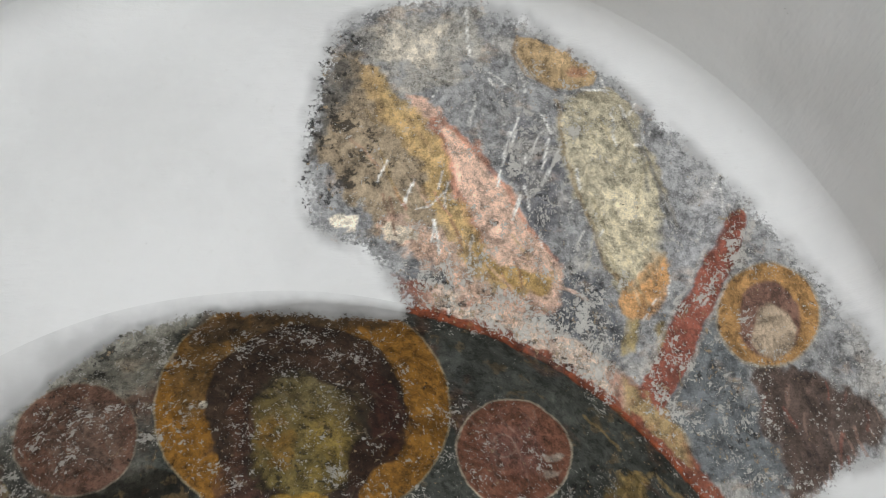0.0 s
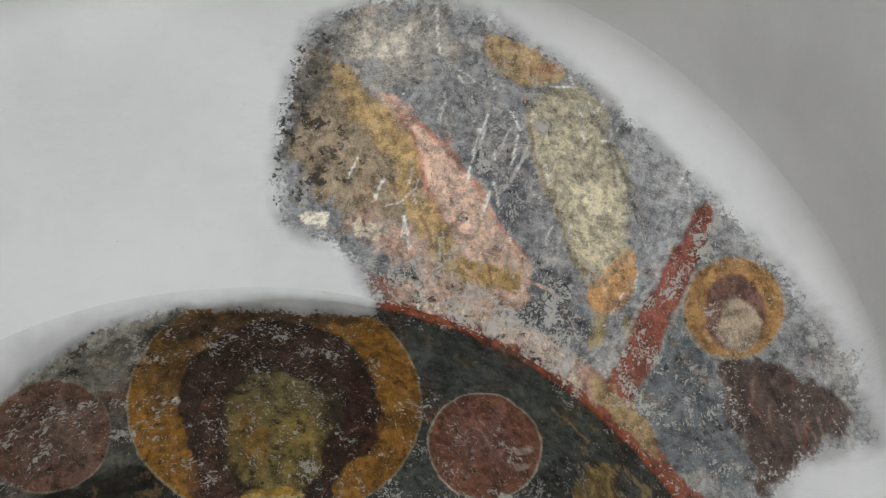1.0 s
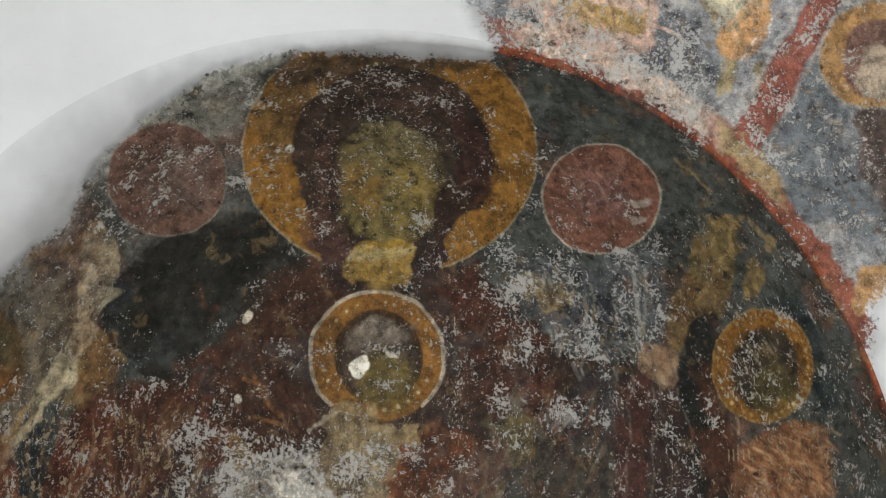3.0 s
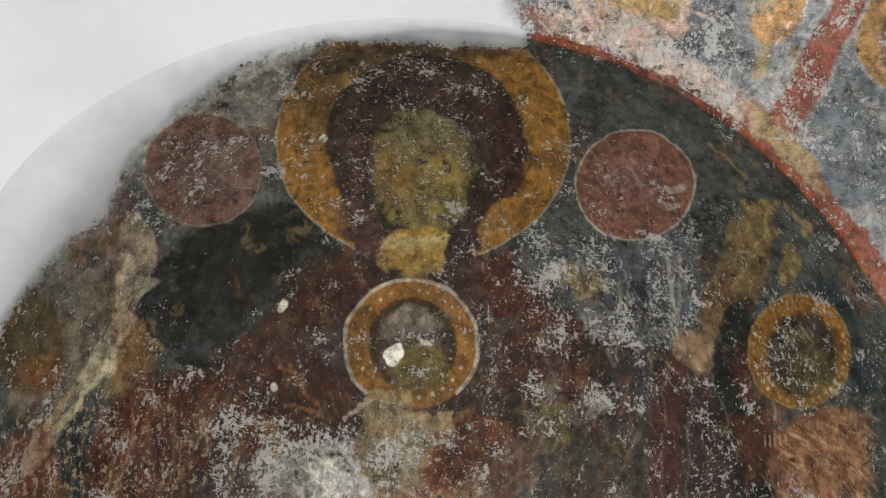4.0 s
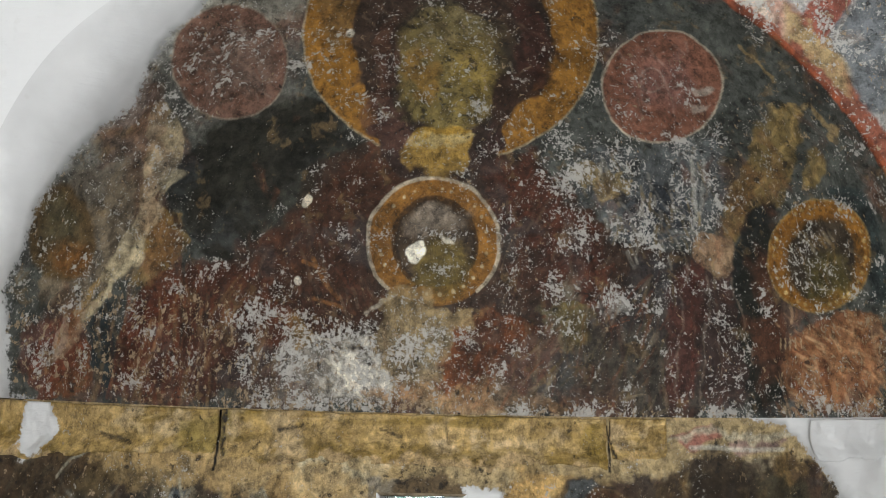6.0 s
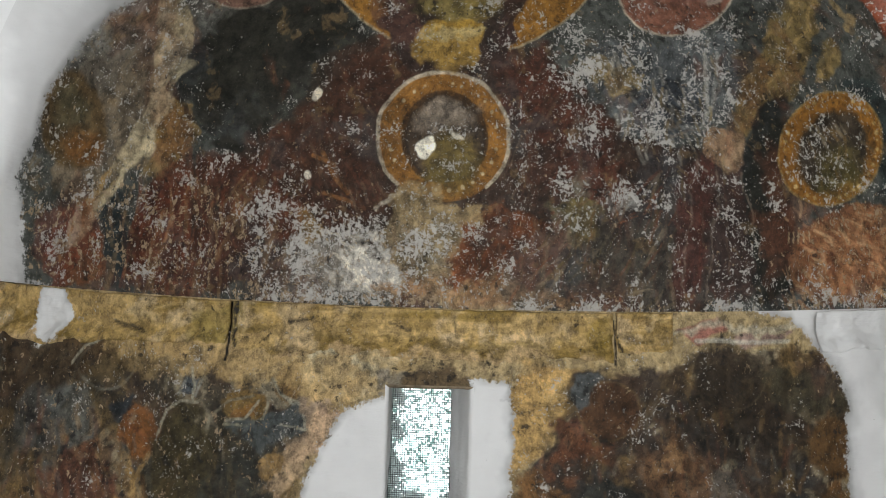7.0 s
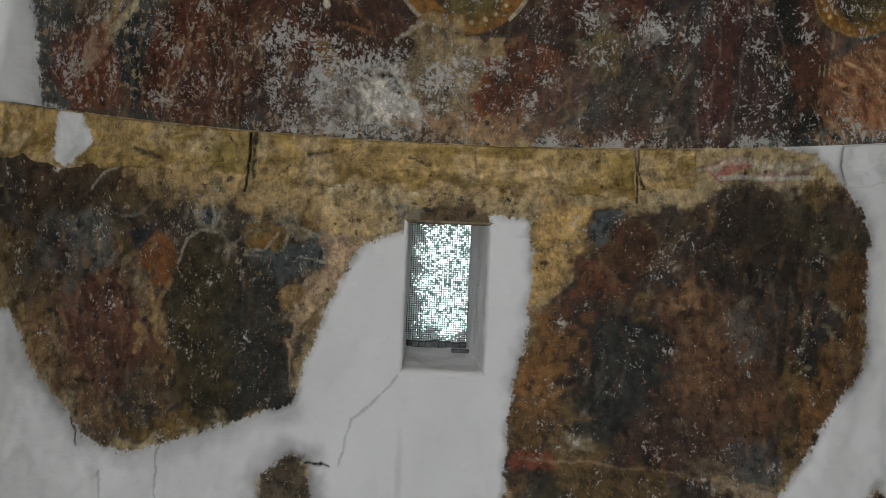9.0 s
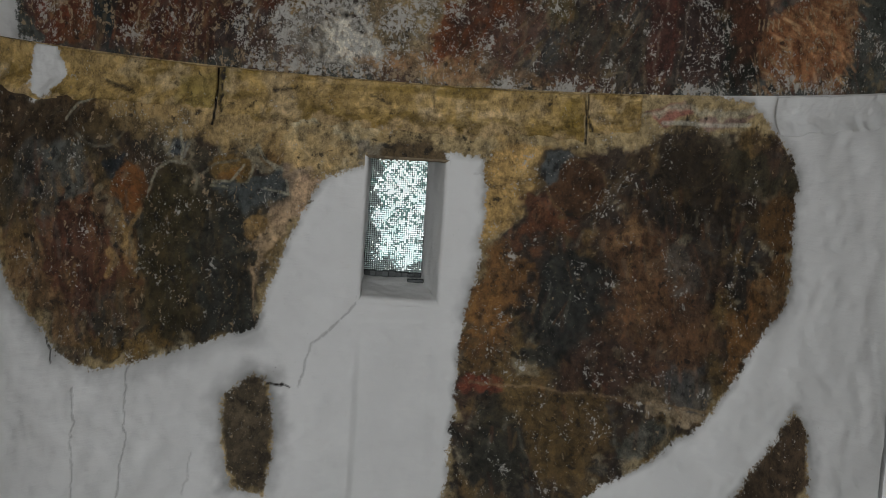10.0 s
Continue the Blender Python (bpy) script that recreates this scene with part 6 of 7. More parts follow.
for line in ([(0.555, 1.396), (0.533, 1.313)], [(0.476, 1.247), (0.457, 1.182)], [(0.280, 1.184), (0.287, 1.097)], [(0.372, 1.766), (0.380, 1.629)], [(0.177, 1.338), (0.154, 1.283)], [(0.240, 1.288), (0.210, 1.224)], [(0.488, 1.269), (0.497, 1.207)], [(0.463, 1.412), (0.440, 1.326)], [(0.426, 1.563), (0.430, 1.544)], [(0.576, 1.366), (0.530, 1.268)], [(0.282, 1.177), (0.271, 1.127)], [(0.644, 1.531), (0.705, 1.530)], [(0.541, 1.459), (0.560, 1.412)], [(0.435, 1.314), (0.426, 1.269)], [(0.611, 1.312), (0.617, 1.260)], [(0.483, 1.451), (0.465, 1.374)]):
    wall.stroke(line, (216, 214, 208), width=0.0042, amt=0.9, wob=0.004)
scratches = random.Random(5)
for k in range(36):
    sx, sz = scratches.uniform(0.30, 0.95), scratches.uniform(0.95, 1.62)
    tilt, size = scratches.gauss(-0.25, 0.35), scratches.uniform(0.02, 0.09)
    wall.stroke([(sx, sz), (sx + size * math.sin(tilt) * 0.6, sz - size * 0.5), (sx + size * math.sin(tilt), sz - size * math.cos(tilt))], (206, 204, 198), width=scratches.uniform(0.0022, 0.0036), amt=0.8, wob=0.012)
wall.folds([(0.1, 1.5), (0.3, 1.45), (0.55, 1.05), (0.5, 0.96), (0.2, 1.15), (0.05, 1.3)], [(120, 84, 66), (206, 170, 146), (150, 124, 70), (176, 120, 96)], 60, 0.11, 0.004, 0.55, 3)
wall.folds([(0.6, 1.5), (0.75, 1.45), (0.82, 1.2), (0.79, 1.03), (0.67, 1.03), (0.6, 1.3)], [(190, 180, 152), (124, 114, 92), (172, 158, 120)], 36, 0.10, 0.004, 0.15, 4)
wall.folds([(0.95, 0.85), (1.2, 0.76), (1.19, 0.65), (1.0, 0.53)], [(120, 70, 58), (62, 50, 48), (140, 110, 96)], 40, 0.06, 0.004, 0.1, 6)
wall.rgb = 1.06 * (wall.rgb * 0.84 + 0.16 * wall.rgb.mean(1, keepdims=True))
wall.tone(0.20)
wall.wear(None, (0.34, 0.15, 0.05))
wall.wear([(0.193, 1.060), (0.443, 1.112), (0.636, 1.027), (0.684, 0.895), (0.655, 0.733), (0.426, 0.835), (0.240, 0.979)], (0.68, 0.4, 0.35), soft=0.05)
wall.wear([(0.131, 1.214), (0.515, 1.070), (0.545, 0.975), (0.218, 1.101)], (0.5, 0.3, 0.05), soft=0.05)
wall.wear([(-0.06, 1.697), (0.118, 1.731), (0.195, 1.271), (-0.04, 1.172)], (0.25, 0.3, 0.5), soft=0.05)
wall.wear([(0.439, 1.499), (0.598, 1.467), (0.586, 1.167), (0.444, 1.140)], (0.6, 0.2, 0.25), soft=0.05)
wall.wear([(0.787, 0.842), (0.890, 1.051), (0.996, 0.643), (0.968, 0.551), (0.736, 0.719)], (0.5, 0.36, 0.3), soft=0.05)
wall.wear([(0.231, 0.992), (0.415, 0.898), (0.644, 0.738), (0.641, 0.696), (0.389, 0.836), (0.218, 0.928)], (0.62, 0.5, 0.1), soft=0.02)
wall.wear([(0.644, 0.732), (0.757, 0.623), (0.874, 0.427), (0.867, 0.360), (0.752, 0.565)], (0.4, 0.45, 0.1), soft=0.02)
wall.wear([(0.654, 0.721), (0.967, 1.221), (1.015, 1.191), (0.734, 0.707)], (0.58, 0.35, 0.1), soft=0.02)
wall.cover([(0.063, 1.714), (0.118, 1.757), (0.258, 1.794), (0.384, 1.784), (0.507, 1.723), (0.691, 1.588), (0.859, 1.390), (1.004, 1.206), (1.125, 1.010), (1.224, 0.822), (1.232, 0.638), (1.084, 0.611), (1.024, 0.544), (0.939, 0.419), (0.907, 0.315), (0.918, 0.234), (0.884, 0.196), (0.757, 0.199), (0.711, 0.425), (0.531, 0.652), (0.189, 0.827), (0.218, 0.986), (0.180, 1.060), (0.119, 1.129), (0.019, 1.172), (-0.002, 1.273), (-0.008, 1.362), (0.018, 1.548)], width=0.045)
nrm = grid_normals(flat, NW, NR)
sign = 1 if (nrm @ inward).mean() > 0 else -1
ends = np.repeat(smooth(0, 0.08, np.linspace(0, 1, NR))[None, :], NW, 0).ravel()
# the plaster runs into the vault in a rounded cove
to_vault = np.where(flat[:, 2] > VAULT_Z, VAULT_R - np.hypot(flat[:, 0], flat[:, 2] - VAULT_Z), VAULT_R - np.abs(flat[:, 0]))
COVE = 0.10
flat = flat + nrm * (sign * uneven(flat, 0.006) * ends * smooth(0.0, 0.2, to_vault))[:, None]
gap_in = np.clip(COVE - to_vault, 0, COVE)
flat[:, 1] -= COVE - np.sqrt(COVE ** 2 - gap_in ** 2)
nrm = grid_normals(flat, NW, NR)
faces = grid_faces(NW, NR)
if sign < 0:
    nrm, faces = -nrm, faces[:, ::-1]
frescoed("wall_east", "whitewashed east wall above and beside the arch", lift(flat), faces, nrm, wall,
         [("wall_fresco", "faded grey and pink fresco with red borders beside arch", lambda m: np.ones(len(m), dtype=bool))])


def box(bm, x0, x1, y0, y1, z0, z1):
    v = [bm.verts.new((x, y, z)) for x in (x0, x1) for y in (y0, y1) for z in (z0, z1)]
    for f in ((0, 1, 3, 2), (4, 6, 7, 5), (0, 4, 5, 1), (2, 3, 7, 6), (0, 2, 6, 4), (1, 5, 7, 3)):
        bm.faces.new([v[k] for k in f])


def solid(name, pieces, material, label, category):
    bm = bmesh.new()
    for p in pieces:
        box(bm, *p)
    me = bpy.data.meshes.new(name)
    bm.to_mesh(me)
    bm.free()
    me.materials.append(material)
    return tagged(new(name, me), label, category, kind="structure")


# ---- the nave round the camera ----
J = math.sin(AZ) * RX
solid("wall_east_jambs", [(-VAULT_R, -J - 0.012, MOUTH - 0.004, MOUTH + 0.5, 0, SPRING), (J + 0.012, VAULT_R, MOUTH - 0.004, MOUTH + 0.5, 0, SPRING)], whitewash, "whitewashed piers beside the apse opening", "wall")
# side walls out of view, grey so that less light bounces into the apse
solid("wall_north", [(-VAULT_R - 0.5, -VAULT_R, WEST - 0.5, MOUTH + 0.5, 0, SPRING + VAULT_Z + 1.6)], dim_plaster, "unseen north wall of the nave, greyed to cut bounced light", "wall")
solid("wall_south", [(VAULT_R, VAULT_R + 0.5, WEST - 0.5, MOUTH + 0.5, 0, SPRING + VAULT_Z + 1.6)], dim_plaster, "unseen south wall of the nave, greyed to cut bounced light", "wall")
solid("wall_west", [(-VAULT_R, -0.85, WEST - 0.5, WEST, 0, 3.7), (0.35, VAULT_R, WEST - 0.5, WEST, 0, 3.7), (-0.85, 0.35, WEST - 0.5, WEST, 2.4, 3.7)], whitewash, "whitewashed west wall with open doorway", "wall")
solid("floor", [(-VAULT_R - 0.5, VAULT_R + 0.5, WEST - 0.5, 1.6, -0.2, 0)], stone_floor, "grey stone slab floor", "floor")
NV, NL = 90, 60
ang = np.linspace(0, math.pi, NV)[:, None]
run = np.linspace(WEST - 0.02, MOUTH + 0.02, NL)[None, :]
shell = np.stack([VAULT_R * np.cos(ang) + 0 * run, run + 0 * ang, VAULT_Z + VAULT_R * np.sin(ang) + 0 * run], 2).reshape(-1, 3)
nv_ = grid_normals(shell, NV, NL)
shell = shell + nv_ * (uneven(shell, 0.010) * smooth(MOUTH - 0.1, MOUTH - 0.6, shell[:, 1]))[:, None]
tagged(mesh_of("ceiling", lift(shell), grid_faces(NV, NL), whitewash), "whitewashed barrel vault over the nave", "ceiling", kind="structure")

solid("wall_east_core", [(-VAULT_R, -1.11, MOUTH + 0.05, MOUTH + 0.5, SPRING, SPRING + 1.12), (1.11, VAULT_R, MOUTH + 0.05, MOUTH + 0.5, SPRING, SPRING + 1.12),
                         (-VAULT_R, VAULT_R, MOUTH + 0.05, MOUTH + 0.5, SPRING + 1.12, 3.985)], whitewash, "thick masonry of the east wall above the apse", "wall")
solid("roof", [(-VAULT_R - 0.55, VAULT_R + 0.55, WEST - 0.55, MOUTH + 0.55, 3.99, 4.12)], stone_floor, "flat stone roof over the nave", "roof")

# ---- outer face of the apse, so that its wall has thickness ----
OUT = 0.45
az = np.linspace(-1.5, 1.5, 160)[:, None]
zz = np.linspace(0.6, FLOOR, 100)[None, :]
skin = np.stack([np.sin(az) * (RX + OUT) + 0 * zz, np.cos(az) * (RY + OUT) + 0 * zz, zz + 0 * az], 2).reshape(-1, 3)
f = grid_faces(160, 100)
mid = skin[f].mean(1)
cut = (mid[:, 0] > -0.225) & (mid[:, 0] < -0.03) & (mid[:, 2] > -0.56) & (mid[:, 2] < -0.2)
tagged(mesh_of("wall_apse_outside", lift(skin), f[~cut], whitewash), "whitewashed outer face of the apse wall", "wall", kind="structure")

al = np.linspace(0, math.pi, 60)[:, None]
be = np.linspace(0.01, 1.35, 30)[None, :]
dome = np.stack([np.sin(be) * np.cos(al) * (RX + OUT), np.cos(be) * (RY + OUT) + 0 * al, 0.55 + np.sin(be) * np.sin(al) * (RZ + 0.1)], 2).reshape(-1, 3)
tagged(mesh_of("apse_roof", lift(dome), grid_faces(60, 30), stone_floor), "rounded stone roof over the apse", "roof", kind="structure")

# ---- slit window ----
window = tagged(new("window_1"), "deep slit window with knobbly glass in whitewashed reveal", "window", kind="structure")
GY = 1.165
GL, GR, GT, GB = -0.208, -0.042, -0.205, -0.540


def reveal(name, a, b, material, label="", rim=None):
    """A splayed side of the opening, from the inner edge a (two points) back to b; rim: the edge of the wall's plaster, from which it rolls in."""
    a, b = np.array(a, dtype=float), np.array(b, dtype=float)
    k = 40
    t = np.linspace(0, 1, k)[None, :, None]
    edge_a, edge_b = a[0] * (1 - t) + a[1] * t, b[0] * (1 - t) + b[1] * t
    s = np.linspace(0, 1, 32)[:, None, None]
    if rim is None:
        p = edge_a * (1 - s) + edge_b * s
    else:
        rim = np.array(rim, dtype=float)
        edge_r = rim[0] * (1 - t) + rim[1] * t
        edge_r[..., 1] = RY * np.sqrt(1 - edge_r[..., 0] ** 2) + 0.0005
        turn_in = edge_a * 0.9 + edge_b * 0.1
        q = np.linspace(0, 1, 10)[:-1, None, None]
        p = np.concatenate([edge_r * (1 - q) ** 2 + edge_a * 2 * q * (1 - q) + turn_in * q * q, turn_in * (1 - s) + edge_b * s], 0)
    n = p.shape[0]
    p = p.reshape(-1, 3)
    nr = grid_normals(p, n, k)
    mid = np.array([(GL + GR) / 2, GY, (GT + GB) / 2])
    fc = grid_faces(n, k)
    if (nr * (mid - p)).sum(1).mean() < 0:
        nr, fc = -nr, fc[:, ::-1]
    calm = smooth(0.1, 0.4, np.repeat(np.linspace(0, 1, n), k))
    p = p + nr * (0.005 * fbm(p, 14, 3, 77) * calm)[:, None]
    ob = mesh_of(name, lift(p), fc, material)
    ob.parent = window
    return tagged(ob, label)


def ydepth(x):
    return RY * math.sqrt(max(0, 1 - x * x))


yl, yr = ydepth(WIN_L), ydepth(WIN_R)
OUTY = 1.46
reveal("reveal", [(WIN_L, yl, WIN_T), (WIN_L, yl, WIN_B)], [(GL, GY, GT), (GL, GY, GB)], whitewash, rim=[(HOLE_L, 0, HOLE_T), (HOLE_L, 0, HOLE_B)])
reveal("reveal", [(WIN_R, yr, WIN_T), (WIN_R, yr, WIN_B)], [(GR, GY, GT), (GR, GY, GB)], whitewash, rim=[(HOLE_R, 0, HOLE_T), (HOLE_R, 0, HOLE_B)])
reveal("reveal", [(GL, GY, GT + .01), (GL, GY, GB - .01)], [(GL, OUTY, GT + .01), (GL, OUTY, GB - .01)], whitewash)
reveal("reveal", [(GR, GY, GT + .01), (GR, GY, GB - .01)], [(GR, OUTY, GT + .01), (GR, OUTY, GB - .01)], whitewash)
stain = make_plain("stained_lintel", (0.22, 0.17, 0.11), 0.85, 0, 0.5, 30)
reveal("lintel", [(WIN_L, yl, WIN_T), (WIN_R, yr, WIN_T)], [(GL, GY, GT), (GR, GY, GT)], stain, "brown stained underside of the lintel", rim=[(HOLE_L, 0, HOLE_T), (HOLE_R, 0, HOLE_T)])
reveal("window_sill", [(WIN_L, yl, WIN_B), (WIN_R, yr, WIN_B)], [(GL, GY, GB), (GR, GY, GB)], whitewash, "whitewashed sloping sill", rim=[(HOLE_L, 0, HOLE_B), (HOLE_R, 0, HOLE_B)])
reveal("lintel", [(GL, GY, GT), (GR, GY, GT)], [(GL, OUTY, GT), (GR, OUTY, GT)], stain)
reveal("window_sill", [(GL, GY, GB), (GR, GY, GB)], [(GL, OUTY, GB), (GR, OUTY, GB)], whitewash)

# the pane: relief glass of small square lenses, each a little tilted
glass, nt, bsdf = nodes_of("relief_glass")
bsdf.inputs["Base Color"].default_value = (0.90, 0.97, 0.96, 1)
bsdf.inputs["Roughness"].default_value = 0.02
bsdf.inputs["IOR"].default_value = 1.45
bsdf.inputs["Transmission Weight"].default_value = 1.0
COLS, ROWS_ = 27, 56
rng = random.Random(11)
bm = bmesh.new()
cw, ch = (GR - GL) / COLS, (GT - GB) / ROWS_
for i in range(COLS):
    for j in range(ROWS_):
        cx, cz = GL + (i + 0.5) * cw, GB + (j + 0.5) * ch + SPRING
        ripple = Vector((cx * 26, cz * 22, 3.0))
        tx, tz = 0.30 * noise.noise(ripple) + rng.gauss(0, 0.06), 0.30 * noise.noise(ripple + Vector((9, 4, 1))) + rng.gauss(0, 0.06)
        hw, hh = cw * 0.47, ch * 0.47
        front = [bm.verts.new((cx + sx * hw, GY + sx * hw * tx + sz * hh * tz, cz + sz * hh)) for sx, sz in ((-1, -1), (1, -1), (1, 1), (-1, 1))]
        rear = [bm.verts.new((cx + sx * hw, GY + 0.007, cz + sz * hh)) for sx, sz in ((-1, -1), (1, -1), (1, 1), (-1, 1))]
        bm.faces.new(front)
        bm.faces.new(rear[::-1])
        for k in range(4):
            bm.faces.new((front[k], rear[k], rear[(k + 1) % 4], front[(k + 1) % 4]))
bmesh.ops.recalc_face_normals(bm, faces=bm.faces)
pane = part("pane", bm, glass, window, "relief glass pane of small bright squares")
pane.visible_shadow = False
bm = bmesh.new()
for i in range(COLS + 1):
    x = GL + i * cw
    box(bm, x - 0.0007, x + 0.0007, GY - 0.001, GY + 0.003, GB + SPRING, GT + SPRING)
for j in range(ROWS_ + 1):
    z = GB + j * ch + SPRING
    box(bm, GL, GR, GY - 0.0014, GY + 0.0026, z - 0.0007, z + 0.0007)
part("lattice", bm, iron, window, "fine dark mesh between the glass squares")
bm = bmesh.new()
for k in range(9):
    x = GL + (GR - GL) * (k + 0.5) / 9
    h = 0.010 + 0.007 * rng.random()
    box(bm, x - 0.0105, x + 0.0105, GY - 0.012 - 0.006 * rng.random(), GY + 0.004, GB + SPRING - 0.004, GB + SPRING + h)
bmesh.ops.bevel(bm, geom=bm.edges[:], offset=0.002, segments=1, affect="EDGES")
part("sealing_strip", bm, iron, window, "crumbling dark putty along the foot of the pane")
bm = bmesh.new()
box(bm, GR - 0.035, GR + 0.012, GY - 0.09, GY - 0.075, GB + SPRING - 0.006, GB + SPRING + 0.004)
bmesh.ops.bevel(bm, geom=bm.edges[:], offset=0.002, segments=1, affect="EDGES")
part("iron_cramp", bm, iron, window, "small dark iron cramp on the sill")

# bright garden beyond the slit
back, nt, bsdf = nodes_of("garden_glow")
pos = nt.nodes.new("ShaderNodeNewGeometry").outputs["Position"]
leafy = noise_node(nt, 3.6, 5, 0.65, pos)
tint = noise_node(nt, 1.4, 2, 0.5, pos)
col = mix(nt, ramp(nt, tint, 0.4, 0.6), (0.80, 1.0, 0.98), (1.0, 1.0, 1.0))
col = mix(nt, ramp(nt, leafy, 0.45, 0.52), (0.09, 0.15, 0.14), col)
em = nt.nodes.new("ShaderNodeEmission")
em.inputs["Strength"].default_value = 3.6
nt.links.new(col, em.inputs["Color"])
nt.links.new(em.outputs[0], nt.nodes["Material Output"].inputs["Surface"])
bm = bmesh.new()
bmesh.ops.create_grid(bm, x_segments=1, y_segments=1, size=4.0, matrix=pose(-0.2, 5.0, 1.5, 90, 0, 0))
me = bpy.data.meshes.new("backdrop")
bm.to_mesh(me)
bm.free()
me.materials.append(back)
tagged(new("backdrop", me), "bright daylight and leaves beyond the window", "backdrop", kind="structure")

# ---- cornice of yellow stone blocks ----
cornice = tagged(new("cornice"), "yellow ochre stone string course with dark joints round apse", "cornice")


def cornice_stone(a0, a1, drop, label, seed, limed=False):
    n = max(20, int((a1 - a0) / 0.004))
    prof = [(0.0, 0.012), (0.004, 0.004)] + [(d, 0.0) for d in np.linspace(0.012, 1.0, 26)] + [(1.02, 0.006), (1.03, 0.03)]
    s = np.array([q[0] for q in prof])
    s_d = np.where(s <= 1, s * drop, drop + (s - 1) * 0.1)
    back_in = np.array([q[1] for q in prof])
    a = np.linspace(a0, a1, n)[:, None]
    proud = 0.022 * (1 - 0.98 * smooth(0.45, 1.02, s) ** 1.5)[None, :] - back_in[None, :] + 0 * a
    ends = np.minimum(a - a0, a1 - a)
    proud = proud - 0.012 * (1 - smooth(0.0, 0.006, ends))
    low = drop + 0.016 * fbm(np.concatenate([a * 1.0, 0 * a + seed, 0 * a], 1), 9, 3, seed)[:, None]
    z = -0.004 - s_d[None, :] * (low / drop)
    p = np.stack([np.sin(a) * (RX - proud), np.cos(a) * (RY - proud), z], 2).reshape(-1, 3)
    nr = grid_normals(p, n, len(prof))
    fc = grid_faces(n, len(prof))
    if (nr * np.stack([-p[:, 0], -p[:, 1], 0 * p[:, 0]], 1)).sum(1).mean() < 0:
        nr, fc = -nr, fc[:, ::-1]
    p = p + nr * (0.0035 * fbm(p, 26, 4, 60 + seed))[:, None]
    uvs = np.stack([np.repeat(a.ravel(), len(prof)), p[:, 2]], 1)
    pl = Plaster(uvs, p)
    pl.fill((150, 125, 74))
    m = np.clip(0.5 + 0.8 * fbm(p * np.array([1, 1, 3.0]), 5, 4, 15 + seed), 0, 1)[:, None]
    pl.rgb = pl.rgb * (1 - m) + pigment((176, 150, 104)) * m * 0.7 + pl.rgb * m * 0.3
    m = smooth(0.1, 0.6, fbm(p * np.array([0.6, 0.6, 4.0]), 7, 3, 33 + seed))[:, None] * 0.8
    pl.rgb = pl.rgb * (1 - m) + pigment((112, 92, 42)) * m
    m = smooth(0.25, 0.6, fbm(p, 13, 4, 52 + seed))[:, None] * 0.5
    pl.rgb = pl.rgb * (1 - m) + pigment((190, 168, 134)) * m
    pl.blot((186, 166, 132), 11, 0.3, 0.6, 0.6, 55 + seed)
    pl.blot((116, 94, 44), 9, 0.25, 0.6, 0.45, 58 + seed, stretch=(0.6, 0.6, 3.0))
    pl.patch([(-0.56, -0.085), (0.36, -0.08), (0.37, -0.13), (-0.55, -0.135)], (112, 92, 44), soft=0.012, wob=0.02, amt=0.7)
    pl.patch([(-0.52, -0.01), (-0.36, -0.01), (-0.38, -0.12), (-0.5, -0.10)], (182, 160, 124), soft=0.03, wob=0.04, amt=0.7)
    pl.patch([(0.3, -0.02), (0.365, -0.02), (0.365, -0.10), (0.31, -0.08)], (120, 100, 34), soft=0.02, wob=0.02, amt=0.6)
    pl.patch([(-0.73, -0.02), (-0.6, -0.02), (-0.6, -0.12), (-0.72, -0.10)], (122, 108, 56), soft=0.02, wob=0.02, amt=0.7)
    pl.folds([(a0, 0.0), (a1, 0.0), (a1, -0.12), (a0, -0.12)], [(104, 84, 40), (184, 160, 112), (128, 100, 52)], 50, 0.10, 0.003, 1.55, 70 + seed, 0.5)
    pl.patch([(a0 - 0.1, -0.108), (a1 + 0.1, -0.118), (a1 + 0.1, -0.2), (a0 - 0.1, -0.2)], (166, 142, 104), soft=0.01, wob=0.022, amt=0.95)
    pl.tone(0.25)
    pl.wear(None, (0.10, 0.22, 0.12))
    pl.crack([(-0.46, -0.045), (-0.43, -0.05), (-0.40, -0.042)], 0.004, 0.9)
    pl.crack([(-0.21, -0.04), (-0.18, -0.055), (-0.15, -0.06)], 0.004, 0.7)
    pl.crack([(-0.03, -0.03), (-0.025, -0.07)], 0.003, 0.5)
    pl.crack([(-0.92, -0.06), (-0.87, -0.07), (-0.84, -0.09)], 0.005, 0.8)
    pl.keep[:] = 0.0 if limed else 1.0
    pl.coverhole([(-1.115, 0.05), (-1.06, 0.05), (-1.045, -0.03), (-1.02, -0.06), (-1.07, -0.12), (-1.12, -0.10)], 0.012)
    pl.crack([(a0 + 0.004, 0.01), (a0 + 0.002, -0.05), (a0 + 0.006, -0.15)], 0.003 if seed > 1 and not limed else 0.0001, 0.0 if limed else 1.0)
    nr = grid_normals(p, n, len(prof))
    if (nr * np.stack([-p[:, 0], -p[:, 1], 0 * p[:, 0]], 1)).sum(1).mean() < 0:
        nr = -nr
    ob = mesh_of("stone", lift(p), fc, fresco, nr, pl)
    ob.parent = cornice
    return tagged(ob, label)


cornice_stone(-1.27, -0.612, 0.105, "pale ochre stone, its foot lost under plaster", 1)
cornice_stone(-0.606, 0.378, 0.125, "long olive-ochre stone above the window", 2)
cornice_stone(0.384, 0.53, 0.10, "short broken pale stone at the end", 3)
cornice_stone(0.90, 1.27, 0.085, "whitewashed rounded end of the string course", 4, True)

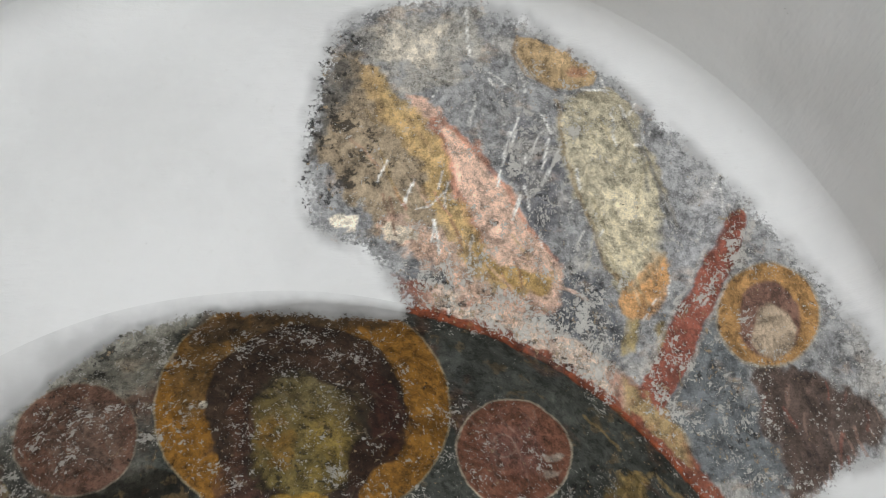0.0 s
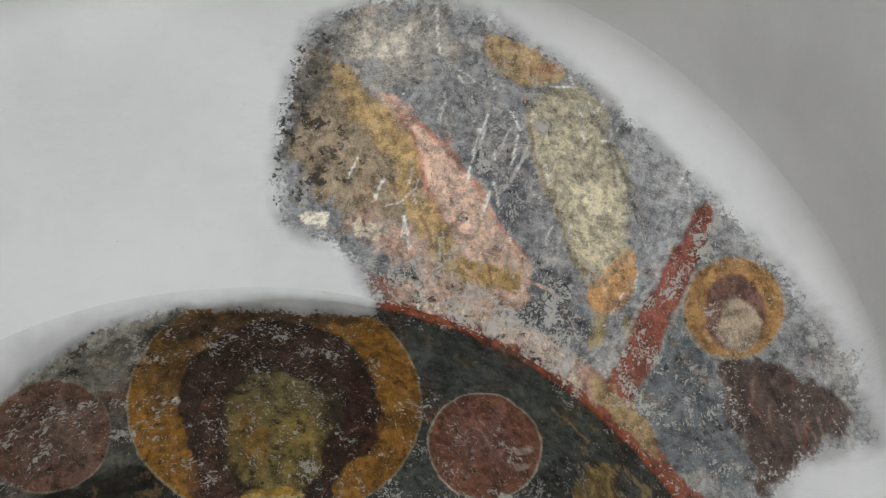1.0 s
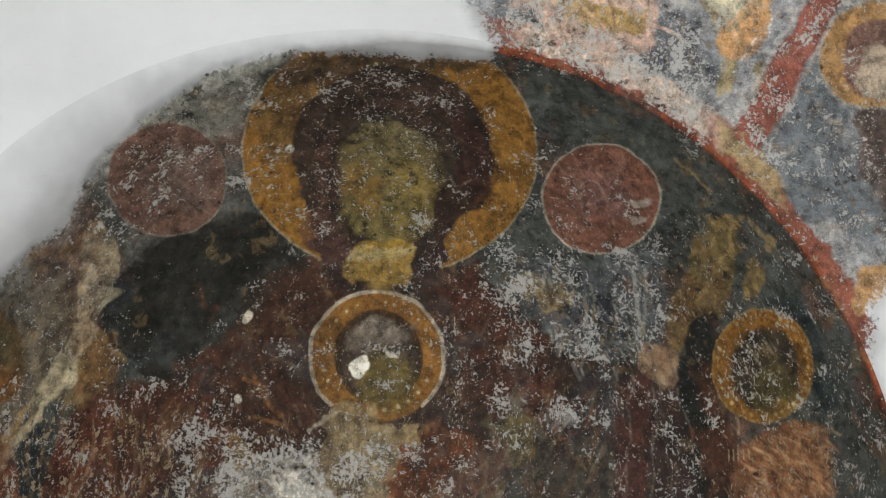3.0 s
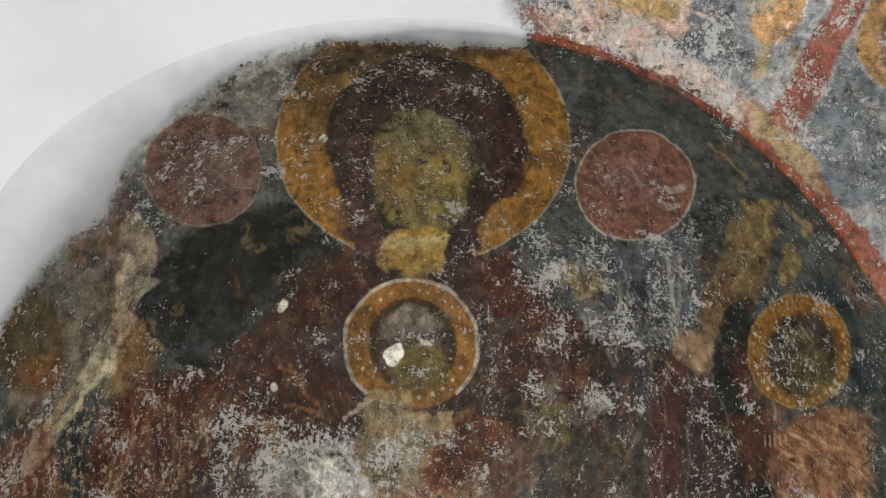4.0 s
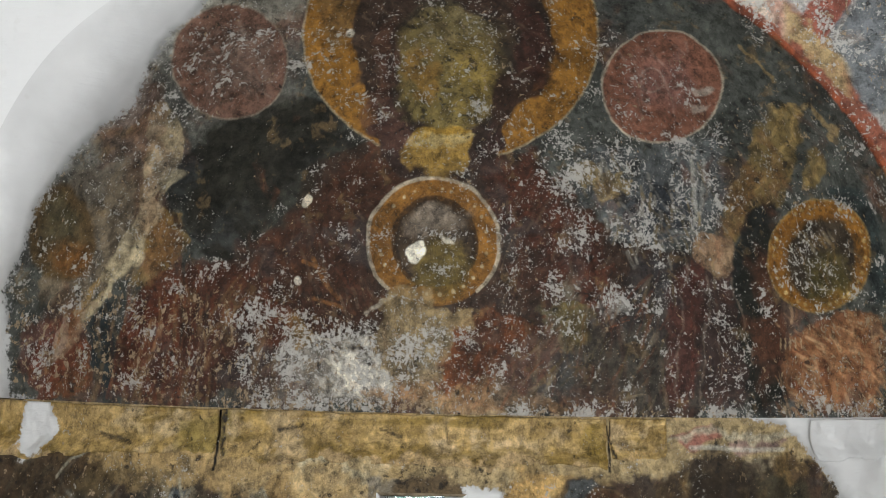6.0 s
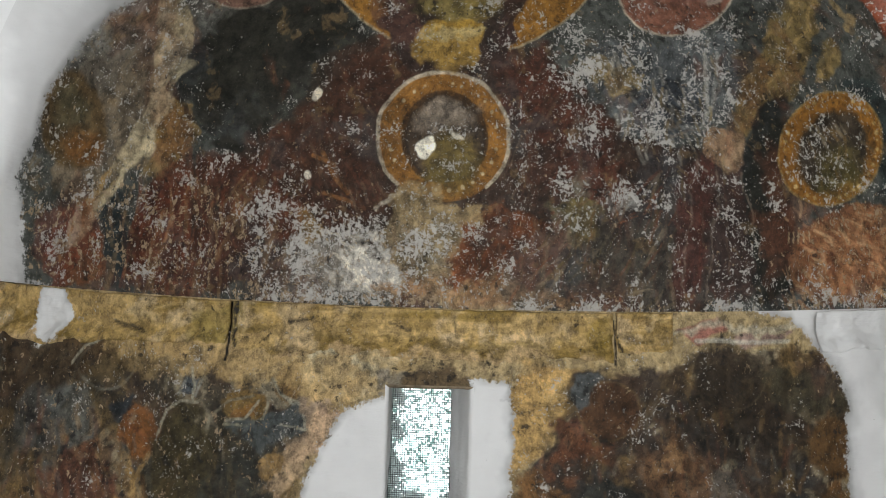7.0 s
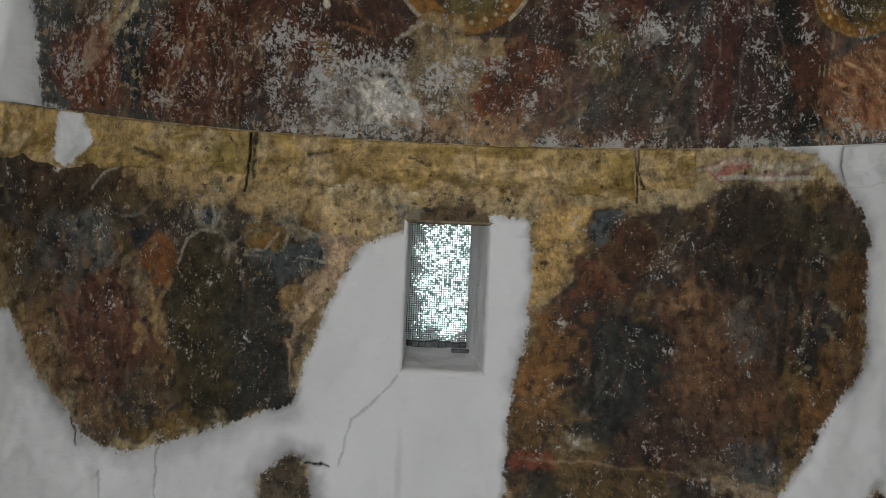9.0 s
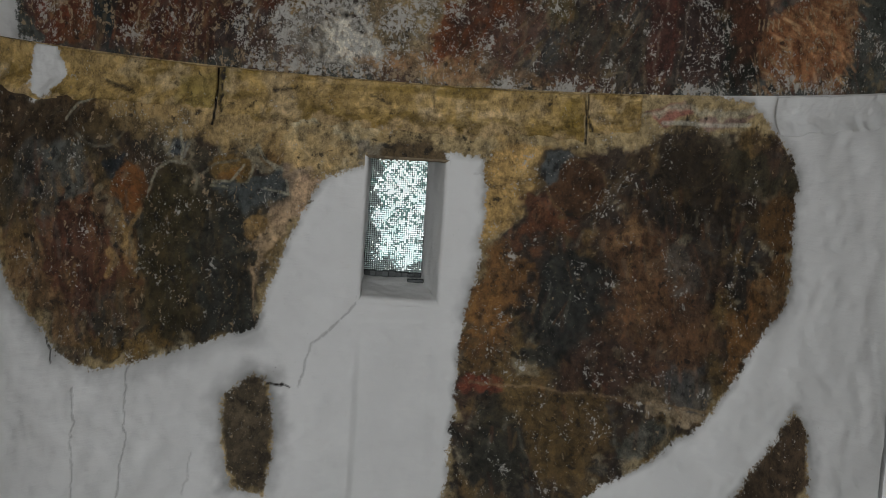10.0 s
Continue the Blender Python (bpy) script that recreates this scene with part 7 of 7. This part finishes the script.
# ---- open west door, behind the camera ----
door = tagged(new("door_1"), "brown plank door standing open at the doorway", "door", kind="structure")
bm = bmesh.new()
for k in range(6):
    box(bm, 0.37, 0.41, WEST + 0.04 + k * 0.15, WEST + 0.185 + k * 0.15, 0.02, 2.35)
part("door_leaf", bm, wood, door)
